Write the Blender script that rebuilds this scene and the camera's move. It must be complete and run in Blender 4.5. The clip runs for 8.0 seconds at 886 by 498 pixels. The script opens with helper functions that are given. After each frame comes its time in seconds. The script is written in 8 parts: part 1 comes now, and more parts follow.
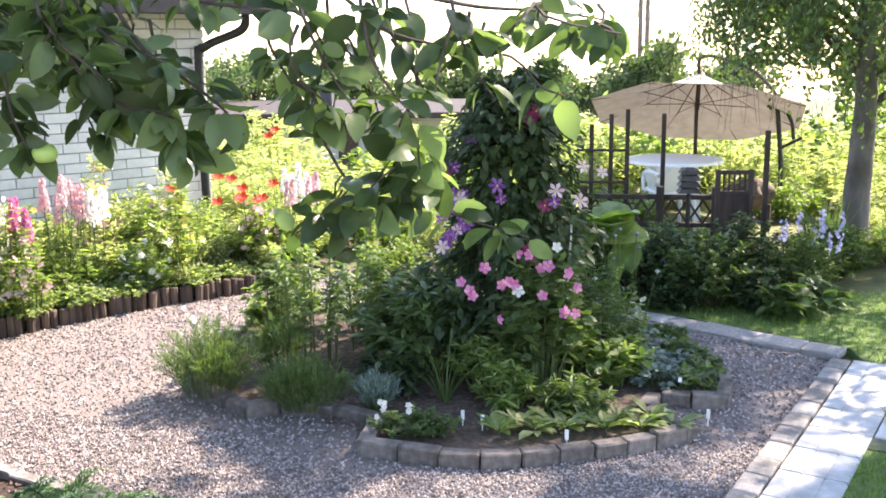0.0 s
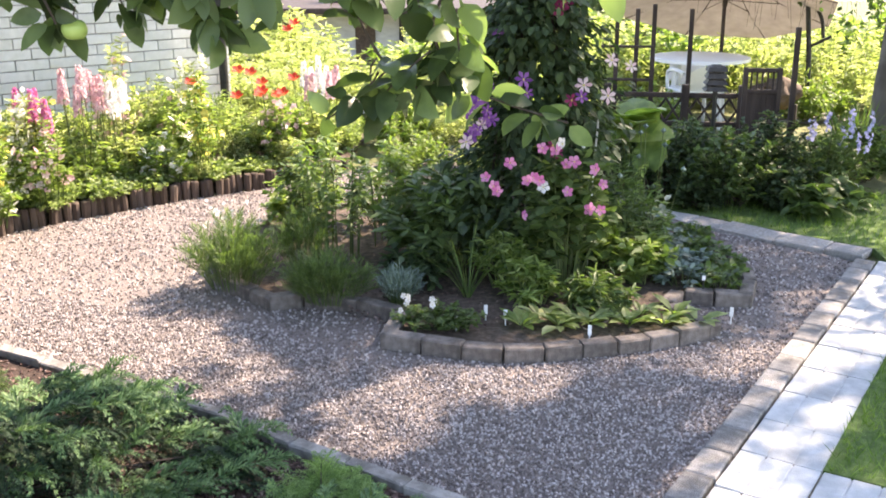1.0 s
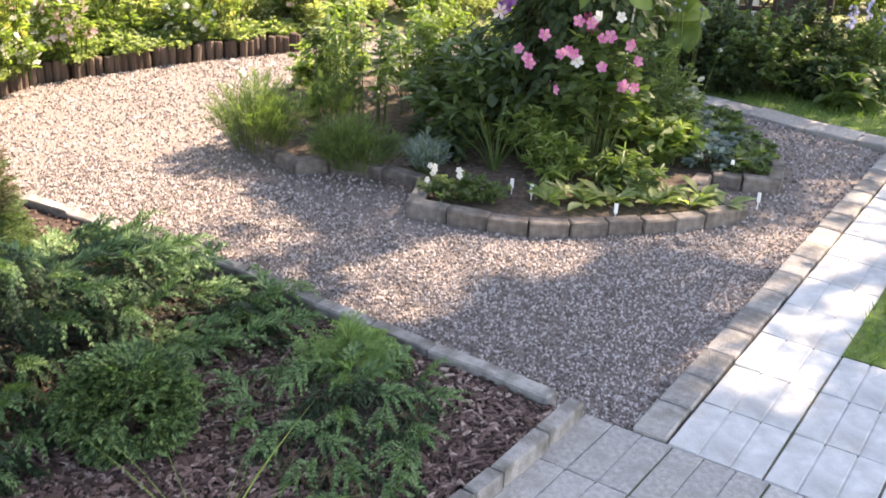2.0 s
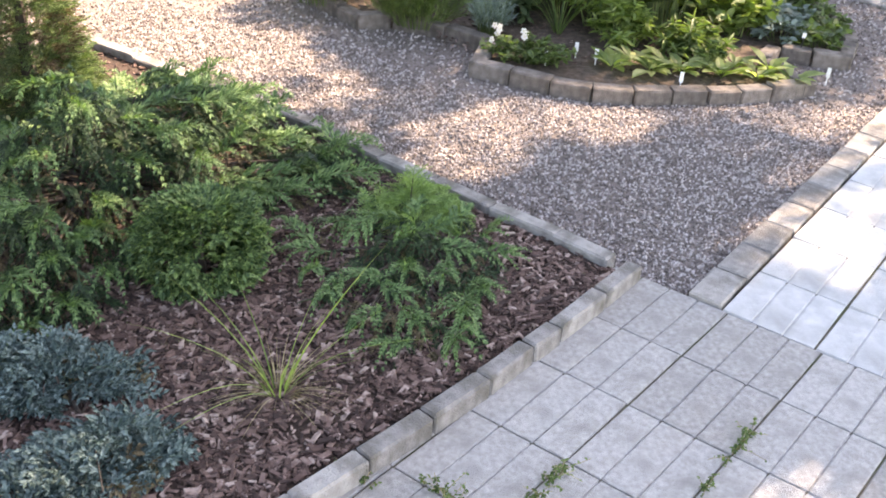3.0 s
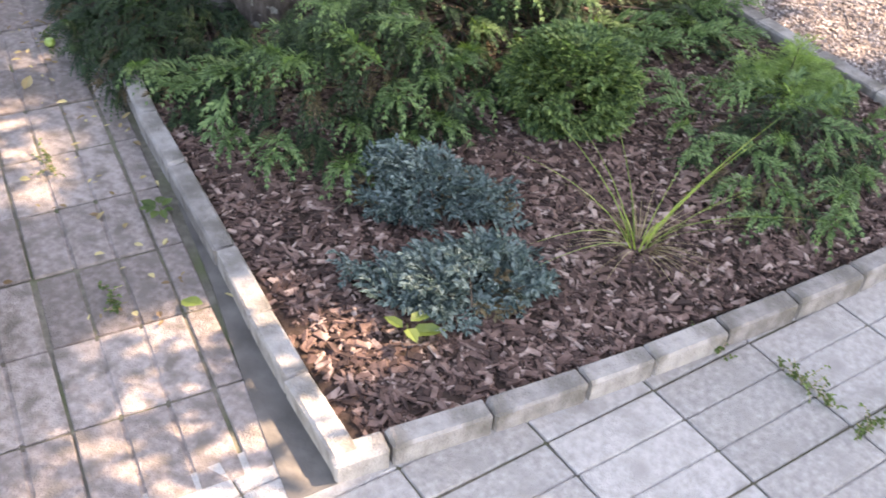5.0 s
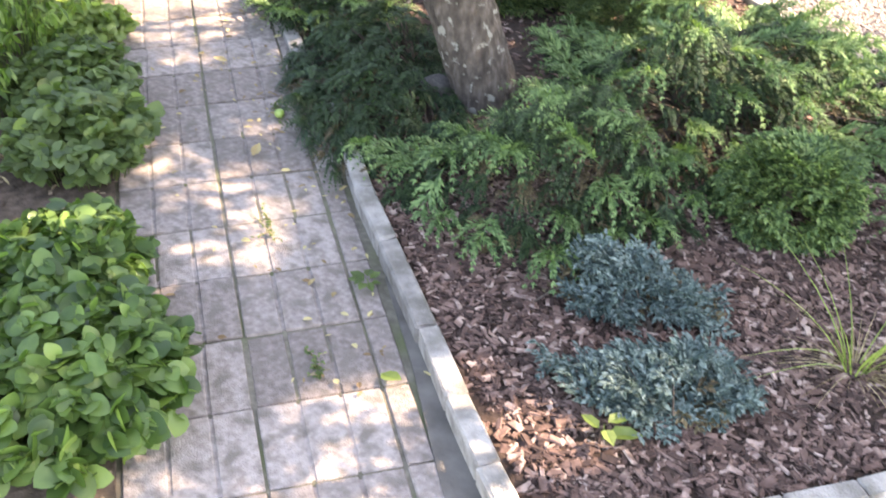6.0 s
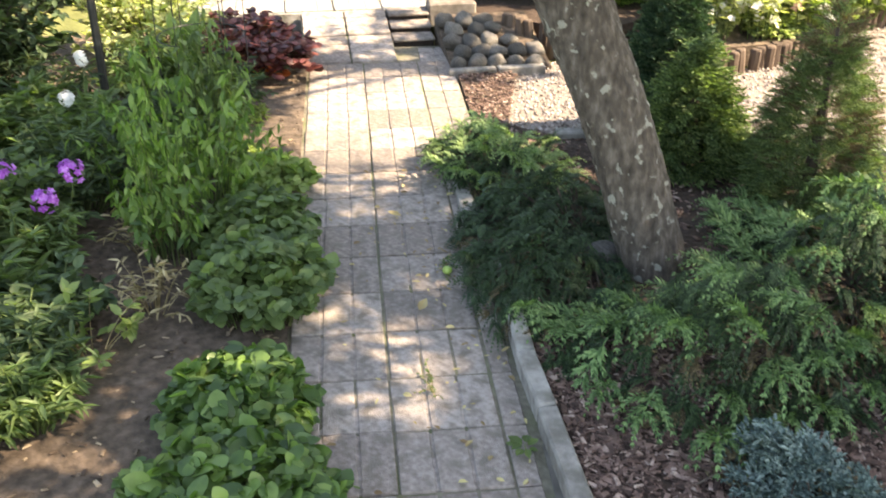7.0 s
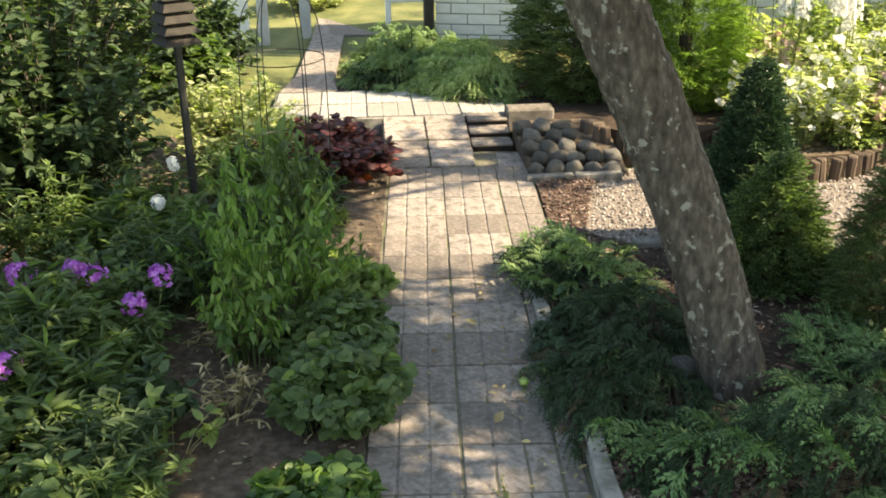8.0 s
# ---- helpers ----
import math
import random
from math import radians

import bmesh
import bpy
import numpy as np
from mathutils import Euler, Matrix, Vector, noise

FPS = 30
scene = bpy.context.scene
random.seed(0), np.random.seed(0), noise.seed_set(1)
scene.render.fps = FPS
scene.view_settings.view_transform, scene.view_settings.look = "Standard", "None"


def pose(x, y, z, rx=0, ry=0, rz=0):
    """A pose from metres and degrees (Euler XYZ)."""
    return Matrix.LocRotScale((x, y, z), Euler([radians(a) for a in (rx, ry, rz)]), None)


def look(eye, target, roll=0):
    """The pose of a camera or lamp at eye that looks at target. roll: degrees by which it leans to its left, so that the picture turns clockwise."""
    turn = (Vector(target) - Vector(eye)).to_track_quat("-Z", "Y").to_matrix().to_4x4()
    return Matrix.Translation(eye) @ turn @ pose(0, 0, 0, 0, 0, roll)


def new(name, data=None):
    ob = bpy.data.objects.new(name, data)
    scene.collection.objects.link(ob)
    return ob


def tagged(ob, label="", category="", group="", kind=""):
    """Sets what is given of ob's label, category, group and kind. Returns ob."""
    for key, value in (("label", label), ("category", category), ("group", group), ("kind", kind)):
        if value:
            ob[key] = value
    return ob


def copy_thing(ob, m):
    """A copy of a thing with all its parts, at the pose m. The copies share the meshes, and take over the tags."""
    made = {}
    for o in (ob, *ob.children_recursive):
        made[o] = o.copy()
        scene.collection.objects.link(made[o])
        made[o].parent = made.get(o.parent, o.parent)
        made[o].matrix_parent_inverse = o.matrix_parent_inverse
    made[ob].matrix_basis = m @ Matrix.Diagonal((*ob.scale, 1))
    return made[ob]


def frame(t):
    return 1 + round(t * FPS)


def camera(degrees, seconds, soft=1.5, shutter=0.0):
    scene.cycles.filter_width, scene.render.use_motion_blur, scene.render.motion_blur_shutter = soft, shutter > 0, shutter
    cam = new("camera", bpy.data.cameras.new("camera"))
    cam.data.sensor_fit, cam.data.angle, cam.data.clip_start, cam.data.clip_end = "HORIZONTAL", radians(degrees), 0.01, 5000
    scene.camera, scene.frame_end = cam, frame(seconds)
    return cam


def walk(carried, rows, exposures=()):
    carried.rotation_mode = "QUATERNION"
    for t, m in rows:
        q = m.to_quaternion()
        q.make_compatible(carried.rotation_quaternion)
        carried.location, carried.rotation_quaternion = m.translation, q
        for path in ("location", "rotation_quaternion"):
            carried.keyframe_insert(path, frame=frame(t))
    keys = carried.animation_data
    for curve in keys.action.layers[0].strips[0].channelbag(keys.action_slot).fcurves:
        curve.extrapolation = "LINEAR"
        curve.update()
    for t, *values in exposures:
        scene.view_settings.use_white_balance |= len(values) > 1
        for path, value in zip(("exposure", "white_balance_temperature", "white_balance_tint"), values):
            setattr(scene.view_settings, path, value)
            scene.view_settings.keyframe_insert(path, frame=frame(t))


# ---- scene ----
# ---------------------------------------------------------------- camera
cam = camera(47.4, 8.0, 1.7, 0.2)
PATH = [
    (0, (0.493, 0.069, 1.858), (0.292, 2.018, 1.459), -0.7),
    (0.5, (0.47, 0.084, 1.846), (0.248, 2.015, 1.375), -0.5),
    (1, (0.444, 0.093, 1.82), (0.217, 1.991, 1.231), -0.3),
    (1.5, (0.415, 0.104, 1.796), (0.186, 1.964, 1.097), 1.1),
    (1.7, (0.4, 0.103, 1.788), (0.17, 1.945, 1.045), 1.6),
    (2.8, (0.316, 0.02, 1.759), (0.05, 1.729, 0.755), 3.8),
    (3, (0.309, 0.023, 1.755), (0.026, 1.704, 0.709), 4.0),
    (3.5, (0.257, 0.011, 1.739), (-0.091, 1.619, 0.601), 3.9),
    (4, (0.182, -0.015, 1.717), (-0.26, 1.497, 0.485), 4.2),
    (4.5, (0.112, -0.021, 1.698), (-0.432, 1.404, 0.403), 4.1),
    (4.7, (0.084, -0.033, 1.696), (-0.516, 1.357, 0.389), 3.9),
    (5.8, (-0.017, -0.077, 1.693), (-0.987, 1.165, 0.462), 1.8),
    (6, (-0.028, -0.083, 1.7), (-1.065, 1.154, 0.52), 1.5),
    (6.5, (-0.048, -0.096, 1.722), (-1.246, 1.102, 0.659), 0.3),
    (7, (-0.062, -0.108, 1.764), (-1.415, 1.023, 0.821), 0.0),
    (7.5, (-0.082, -0.117, 1.803), (-1.521, 0.984, 0.956), 0.0),
    (8, (-0.082, -0.124, 1.841), (-1.581, 0.944, 1.06), -0.7),
]
walk(cam, [(t, look(eye, target, roll)) for t, eye, target, roll in PATH],
     [(0.0, 2.42, 7100, 19), (1.7, 2.5, 8300, 20), (3.2, 2.89, 9000, 22), (4.5, 2.86, 9400, 24), (6.0, 3.44, 9000, 20), (6.8, 2.97, 9200, 13), (8.0, 1.98, 9400, 3)])

# ---------------------------------------------------------------- light
SUN_AZ, SUN_EL = math.atan2(0.73, 0.68), radians(44)
world = bpy.data.worlds.new("sky")
scene.world = world
world.use_nodes = True
wn = world.node_tree
sky = wn.nodes.new("ShaderNodeTexSky")
sky.sky_type, sky.sun_disc = "NISHITA", False
sky.sun_elevation, sky.sun_rotation = SUN_EL, SUN_AZ
sky.dust_density, sky.air_density = 0.6, 1.0
wn.links.new(sky.outputs[0], wn.nodes["Background"].inputs[0])
wn.nodes["Background"].inputs[1].default_value = 0.15
sun_data = bpy.data.lights.new("sun", "SUN")
sun_data.energy, sun_data.angle, sun_data.color = 4.0, radians(0.6), (1.0, 0.93, 0.82)
sun = new("sun", sun_data)
SUN_DIR = Vector((math.sin(SUN_AZ) * math.cos(SUN_EL), math.cos(SUN_AZ) * math.cos(SUN_EL), math.sin(SUN_EL)))
sun.matrix_world = look(SUN_DIR * 60, (0, 0, 0))


# ---------------------------------------------------------------- materials
def material(name, stops, rough=0.8, scale=8.0, bump=0.3, bump_scale=None, island=0.0, obj=0.0, through_light=0.0,
             metal=0.0, tint=(1.75, 2.0, 0.85), stretch=(1, 1, 1), detail=6.0, spec=0.4, stain=None, stain_scale=1.3, stain_edge=(0.48, 0.66), stain_detail=5.0):
    """A procedural surface: a ramp over noise, shifted per island or per object, with fine relief."""
    m = bpy.data.materials.new(name)
    m.use_nodes = True
    nt = m.node_tree
    n, link = nt.nodes, nt.links.new
    bsdf, out = n["Principled BSDF"], n["Material Output"]
    co = n.new("ShaderNodeTexCoord")
    mp = n.new("ShaderNodeMapping")
    mp.inputs["Scale"].default_value = stretch
    link(co.outputs["Object"], mp.inputs[0])
    nz = n.new("ShaderNodeTexNoise")
    nz.inputs["Scale"].default_value, nz.inputs["Detail"].default_value = scale, detail
    link(mp.outputs[0], nz.inputs["Vector"])
    val = nz.outputs["Fac"]
    if island or obj:
        src = n.new("ShaderNodeNewGeometry").outputs["Random Per Island"] if island else n.new("ShaderNodeObjectInfo").outputs["Random"]
        a = n.new("ShaderNodeMath")
        a.operation = "MULTIPLY_ADD"
        link(src, a.inputs[0])
        a.inputs[1].default_value = island or obj
        a.inputs[2].default_value = -(island or obj) / 2
        b = n.new("ShaderNodeMath")
        link(val, b.inputs[0])
        link(a.outputs[0], b.inputs[1])
        val = b.outputs[0]
    ramp = n.new("ShaderNodeValToRGB")
    el = ramp.color_ramp.elements
    while len(el) < len(stops):
        el.new(0.5)
    for e, (p, c) in zip(el, stops):
        e.position, e.color = p, (*c, 1)
    link(val, ramp.inputs[0])
    colour = ramp.outputs[0]
    if stain:
        sn = n.new("ShaderNodeTexNoise")
        sn.inputs["Scale"].default_value, sn.inputs["Detail"].default_value = stain_scale, stain_detail
        link(co.outputs["Object"], sn.inputs["Vector"])
        sr = n.new("ShaderNodeValToRGB")
        sr.color_ramp.elements[0].position, sr.color_ramp.elements[1].position = stain_edge
        link(sn.outputs["Fac"], sr.inputs[0])
        mx = n.new("ShaderNodeMix")
        mx.data_type = "RGBA"
        link(sr.outputs[0], mx.inputs["Factor"])
        link(colour, mx.inputs["A"])
        mx.inputs["B"].default_value = (*stain, 1)
        colour = mx.outputs["Result"]
    link(colour, bsdf.inputs["Base Color"])
    bsdf.inputs["Roughness"].default_value, bsdf.inputs["Metallic"].default_value = rough, metal
    bsdf.inputs["Specular IOR Level"].default_value = spec
    if bump:
        bz = n.new("ShaderNodeTexNoise")
        bz.inputs["Scale"].default_value, bz.inputs["Detail"].default_value = bump_scale or scale * 4, 6
        link(mp.outputs[0], bz.inputs["Vector"])
        bp = n.new("ShaderNodeBump")
        bp.inputs["Strength"].default_value, bp.inputs["Distance"].default_value = bump, 0.01
        link(bz.outputs["Fac"], bp.inputs["Height"])
        link(bp.outputs[0], bsdf.inputs["Normal"])
    if through_light:
        tr = n.new("ShaderNodeBsdfTranslucent")
        warm = n.new("ShaderNodeMix")
        warm.data_type, warm.blend_type = "RGBA", "MULTIPLY"
        warm.inputs["Factor"].default_value = 1.0
        link(colour, warm.inputs["A"])
        warm.inputs["B"].default_value = (*tint, 1) if through_light < 1 else (1, 1, 1, 1)
        link(warm.outputs["Result"], tr.inputs[0])
        ms = n.new("ShaderNodeMixShader")
        ms.inputs[0].default_value = min(through_light, 0.5)
        link(bsdf.outputs[0], ms.inputs[1])
        link(tr.outputs[0], ms.inputs[2])
        link(ms.outputs[0], out.inputs[0])
    return m


def ramp3(a, b, c):
    return [(0.25, a), (0.5, b), (0.75, c)]


def leafy(name, dark, mid, light, rough=0.5, glow=0.4, spread=0.45, spec=0.4):
    return material(name, ramp3(dark, mid, light), rough, 14, 0.15, 60, island=spread, through_light=glow, spec=spec)


M = {
    "slab": material("weathered_concrete", ramp3((0.26, 0.244, 0.234), (0.365, 0.347, 0.335), (0.47, 0.452, 0.44)), 0.9, 55, 0.9, 260, obj=0.3, detail=12,
                     stain=(0.28, 0.264, 0.25), stain_scale=13.0, stain_detail=14, stain_edge=(0.5, 0.72)),
    "slab_path": material("mossy_concrete", ramp3((0.155, 0.126, 0.114), (0.26, 0.217, 0.202), (0.375, 0.322, 0.303)), 0.92, 45, 0.8, 230, obj=0.35, detail=12,
                          stain=(0.165, 0.14, 0.124), stain_scale=17, stain_detail=13),
    "slab_white": material("pale_concrete", ramp3((0.36, 0.36, 0.36), (0.46, 0.458, 0.457), (0.55, 0.547, 0.546)), 0.85, 16, 0.4, 140, obj=0.25,
                          stain=(0.29, 0.285, 0.275), stain_scale=5, stain_detail=9, stain_edge=(0.5, 0.75)),
    "kerb": material("kerb_concrete", ramp3((0.15, 0.138, 0.13), (0.245, 0.228, 0.217), (0.34, 0.32, 0.305)), 0.92, 26, 0.7, 170, obj=0.35,
                     stain=(0.11, 0.1, 0.085), stain_scale=9.0, stain_detail=9),
    "kerb_dark": material("dark_kerb_concrete", ramp3((0.1, 0.083, 0.074), (0.165, 0.14, 0.126), (0.24, 0.207, 0.188)), 0.92, 26, 0.7, 170, obj=0.35,
                          stain=(0.075, 0.064, 0.055), stain_scale=9.0, stain_detail=9),
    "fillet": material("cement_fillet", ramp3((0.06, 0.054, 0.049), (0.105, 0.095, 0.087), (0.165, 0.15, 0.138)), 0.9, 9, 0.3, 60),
    "gravel_bed": material("gravel_bed", ramp3((0.1, 0.078, 0.07), (0.175, 0.144, 0.132), (0.27, 0.228, 0.212)), 0.9, 90, 0.9, 120),
    "gravel": material("gravel_stones", ramp3((0.14, 0.114, 0.106), (0.245, 0.206, 0.193), (0.43, 0.385, 0.37)), 0.85, 30, 0.2, 90, island=0.8),
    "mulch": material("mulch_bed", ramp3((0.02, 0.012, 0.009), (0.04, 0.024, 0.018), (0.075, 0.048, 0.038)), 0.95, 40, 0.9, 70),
    "chips": material("bark_chips", [(0.1, (0.032, 0.017, 0.014)), (0.5, (0.1, 0.057, 0.047)), (0.8, (0.18, 0.115, 0.098)), (0.97, (0.36, 0.27, 0.235))], 0.85, 30, 0.4, 120, island=0.85,
                      stretch=(1, 1, 1)),
    "soil": material("garden_soil", ramp3((0.035, 0.025, 0.018), (0.085, 0.06, 0.045), (0.15, 0.11, 0.085)), 0.95, 30, 0.9, 45),
    "ground": material("rough_ground", ramp3((0.05, 0.06, 0.02), (0.11, 0.12, 0.045), (0.2, 0.19, 0.08)), 0.95, 3, 0.8, 25),
    "lawn": material("lawn_turf", ramp3((0.04, 0.07, 0.015), (0.075, 0.125, 0.025), (0.12, 0.18, 0.045)), 0.9, 30, 0.8, 90),
    "blade": leafy("grass_blades", (0.04, 0.085, 0.012), (0.085, 0.15, 0.025), (0.16, 0.23, 0.06)),
    "brick": material("white_brick", ramp3((0.62, 0.62, 0.60), (0.72, 0.715, 0.70), (0.80, 0.79, 0.775)), 0.85, 12, 0.25, 150, obj=0.3),
    "mortar": material("grey_mortar", ramp3((0.25, 0.25, 0.24), (0.33, 0.33, 0.32), (0.4, 0.4, 0.39)), 0.95, 30, 0.4, 120),
    "sand": material("joint_sand", ramp3((0.085, 0.076, 0.058), (0.13, 0.115, 0.09), (0.19, 0.17, 0.138)), 0.95, 40, 0.5, 90,
                     stain=(0.09, 0.1, 0.05), stain_scale=5),
    "fascia": material("dark_stained_boards", ramp3((0.035, 0.03, 0.03), (0.055, 0.05, 0.052), (0.08, 0.075, 0.078)), 0.7, 10, 0.2, 60),
    "roof": material("roof_felt", ramp3((0.07, 0.07, 0.075), (0.11, 0.11, 0.115), (0.16, 0.16, 0.165)), 0.9, 14, 0.3, 90),
    "log": material("log_palisade", ramp3((0.045, 0.03, 0.024), (0.085, 0.058, 0.045), (0.14, 0.1, 0.08)), 0.9, 18, 0.5, 60, obj=0.3, stretch=(1, 1, 0.2)),
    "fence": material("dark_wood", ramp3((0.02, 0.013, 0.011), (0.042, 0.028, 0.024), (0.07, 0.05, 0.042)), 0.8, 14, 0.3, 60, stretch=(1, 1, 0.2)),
    "metal_dark": material("dark_metal", ramp3((0.02, 0.02, 0.02), (0.035, 0.034, 0.033), (0.055, 0.053, 0.05)), 0.55, 20, 0.1, 80, metal=0.4),
    "lantern": material("lantern_grey", ramp3((0.035, 0.03, 0.028), (0.06, 0.052, 0.05), (0.095, 0.085, 0.08)), 0.7, 20, 0.2, 80),
    # lantern brown lowered to near black, putting the border's shade into the colour
    "lantern_dark": material("dark_brown_lantern", ramp3((0.01, 0.007, 0.006), (0.019, 0.014, 0.012), (0.034, 0.026, 0.022)), 0.75, 20, 0.2, 80),
    "canvas": material("canvas", ramp3((0.27, 0.24, 0.22), (0.32, 0.288, 0.265), (0.37, 0.335, 0.31)), 0.9, 8, 0.1, 300, through_light=0.14, tint=(0.9, 0.85, 0.8)),
    "white_plastic": material("white_plastic", ramp3((0.72, 0.72, 0.72), (0.78, 0.78, 0.78), (0.82, 0.82, 0.82)), 0.4, 5, 0.0),
    "wicker": material("brown_cover", ramp3((0.06, 0.04, 0.03), (0.11, 0.075, 0.055), (0.16, 0.115, 0.085)), 0.9, 20, 0.5, 60),
    "stone": material("field_stone", ramp3((0.05, 0.045, 0.042), (0.1, 0.09, 0.084), (0.18, 0.165, 0.155)), 0.9, 9, 0.5, 40, obj=0.35),
    "bark": material("apple_bark", ramp3((0.02, 0.016, 0.013), (0.07, 0.056, 0.048), (0.15, 0.13, 0.115)), 0.92, 38, 1.0, 90, stretch=(1, 1, 0.45), detail=12,
                     stain=(0.23, 0.225, 0.2), stain_scale=24, stain_edge=(0.6, 0.65), stain_detail=15),
    "bark_grey": material("grey_bark", ramp3((0.06, 0.054, 0.05), (0.125, 0.113, 0.104), (0.22, 0.205, 0.19)), 0.92, 6, 0.9, 20, stretch=(1, 1, 0.3),
                          stain=(0.06, 0.05, 0.045), stain_scale=3),
    "twig": material("twigs", ramp3((0.03, 0.022, 0.018), (0.06, 0.045, 0.036), (0.1, 0.078, 0.065)), 0.85, 30, 0.2, 90),
    "stem": leafy("green_stems", (0.05, 0.08, 0.025), (0.09, 0.13, 0.04), (0.15, 0.18, 0.07), glow=0.15),
    "dry_stem": leafy("dry_stems", (0.16, 0.11, 0.06), (0.26, 0.2, 0.11), (0.4, 0.33, 0.2), glow=0.2),
    "apple_leaf": leafy("apple_leaves", (0.038, 0.06, 0.028), (0.075, 0.112, 0.052), (0.145, 0.195, 0.1), 0.36, 0.5, 0.9),
    "apple": material("green_apple", ramp3((0.2, 0.3, 0.06), (0.27, 0.38, 0.09), (0.35, 0.44, 0.14)), 0.35, 12, 0.05, 60),
    "birch_leaf": leafy("birch_leaves", (0.035, 0.06, 0.018), (0.06, 0.1, 0.03), (0.1, 0.15, 0.05), 0.5, 0.35),
    "dark_leaf": leafy("dark_leaves", (0.027, 0.046, 0.022), (0.046, 0.074, 0.034), (0.082, 0.12, 0.058), 0.55, 0.3, spec=0.25),
    "mid_leaf": leafy("mid_green_leaves", (0.047, 0.077, 0.027), (0.082, 0.126, 0.042), (0.135, 0.19, 0.075), 0.5, 0.4),
    "light_leaf": leafy("light_green_leaves", (0.09, 0.14, 0.038), (0.158, 0.22, 0.066), (0.27, 0.32, 0.125), 0.5, 0.45),
    "herb_leaf": leafy("fresh_herb_leaves", (0.05, 0.098, 0.024), (0.09, 0.158, 0.04), (0.17, 0.25, 0.08), 0.5, 0.45, 0.7),
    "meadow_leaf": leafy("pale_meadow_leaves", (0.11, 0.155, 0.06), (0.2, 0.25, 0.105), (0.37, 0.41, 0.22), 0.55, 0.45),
    "ginger_leaf": leafy("glossy_heart_leaves", (0.034, 0.072, 0.018), (0.064, 0.12, 0.032), (0.125, 0.2, 0.062), 0.4, 0.4, 0.7),
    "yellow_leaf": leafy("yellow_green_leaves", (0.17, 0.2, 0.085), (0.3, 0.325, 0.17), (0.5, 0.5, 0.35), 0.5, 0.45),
    "dry_leaf": leafy("dry_fallen_leaves", (0.16, 0.1, 0.055), (0.3, 0.22, 0.11), (0.46, 0.38, 0.2), 0.7, 0.15, 0.8),
    "grey_leaf": leafy("blue_grey_leaves", (0.09, 0.13, 0.12), (0.15, 0.2, 0.19), (0.24, 0.3, 0.29), 0.7, 0.25),
    "red_leaf": leafy("wine_red_leaves", (0.04, 0.011, 0.014), (0.085, 0.022, 0.024), (0.18, 0.055, 0.048), 0.45, 0.3),
    "orange_leaf": leafy("orange_leaves", (0.3, 0.07, 0.03), (0.5, 0.13, 0.05), (0.6, 0.25, 0.08), 0.5, 0.4),
    # shade is put into the darker lower fronds; upper ones carry lighter young growth
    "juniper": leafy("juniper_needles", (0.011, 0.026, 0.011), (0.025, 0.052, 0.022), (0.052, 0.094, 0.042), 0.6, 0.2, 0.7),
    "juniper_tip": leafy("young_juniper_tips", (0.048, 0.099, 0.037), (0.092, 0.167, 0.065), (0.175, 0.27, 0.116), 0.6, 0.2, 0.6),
    "light_juniper": leafy("light_juniper_needles", (0.08, 0.14, 0.055), (0.15, 0.23, 0.095), (0.25, 0.34, 0.16), 0.6, 0.25, 0.6),
    "juniper_dark": leafy("dark_juniper_needles", (0.012, 0.035, 0.02), (0.028, 0.062, 0.034), (0.06, 0.11, 0.06), 0.6, 0.15, 0.6),
    "juniper_blue": leafy("blue_juniper_needles", (0.03, 0.057, 0.055), (0.07, 0.112, 0.108), (0.16, 0.215, 0.205), 0.65, 0.1, 0.8),
    "spruce": leafy("spruce_needles", (0.032, 0.07, 0.026), (0.078, 0.14, 0.05), (0.17, 0.255, 0.1), 0.6, 0.2, 0.9),
    "thuja": leafy("thuja_sprays", (0.036, 0.066, 0.026), (0.078, 0.125, 0.048), (0.155, 0.215, 0.09), 0.6, 0.28, 0.7),
    # lighter copy of the thuja colour, with sunlight painted in
    "thuja_light": leafy("light_thuja_sprays", (0.08, 0.15, 0.035), (0.15, 0.24, 0.06), (0.27, 0.36, 0.12), 0.55, 0.45, 0.6),
    "thuja_brown": leafy("browned_sprays", (0.06, 0.045, 0.025), (0.1, 0.075, 0.045), (0.16, 0.125, 0.075), 0.7, 0.2, 0.6),
    "lime_spray": leafy("lime_sprays", (0.10, 0.18, 0.05), (0.17, 0.27, 0.085), (0.27, 0.38, 0.15), 0.55, 0.3, 0.5),
    # sprays paled so that full sun is put into the colour
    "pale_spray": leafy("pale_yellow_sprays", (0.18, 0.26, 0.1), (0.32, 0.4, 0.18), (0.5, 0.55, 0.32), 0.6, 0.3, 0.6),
    "pink": material("pink_petals", ramp3((0.55, 0.12, 0.32), (0.66, 0.2, 0.42), (0.74, 0.32, 0.52)), 0.6, 20, 0.1, 60, island=0.5, through_light=1.3),
    "white_petal": material("white_petals", ramp3((0.72, 0.7, 0.68), (0.8, 0.79, 0.77), (0.84, 0.83, 0.82)), 0.6, 20, 0.1, 60, through_light=1.3),
    "purple": material("purple_petals", ramp3((0.13, 0.03, 0.2), (0.22, 0.06, 0.30), (0.36, 0.14, 0.42)), 0.6, 20, 0.1, 60, island=0.6, through_light=1.3),
    "wine": material("wine_petals", ramp3((0.15, 0.01, 0.05), (0.26, 0.02, 0.09), (0.38, 0.05, 0.14)), 0.6, 20, 0.1, 60, island=0.4, through_light=1.3),
    "violet": material("magenta_violet_petals", ramp3((0.33, 0.07, 0.42), (0.48, 0.13, 0.58), (0.62, 0.28, 0.7)), 0.6, 20, 0.1, 60, island=0.5, through_light=1.3),
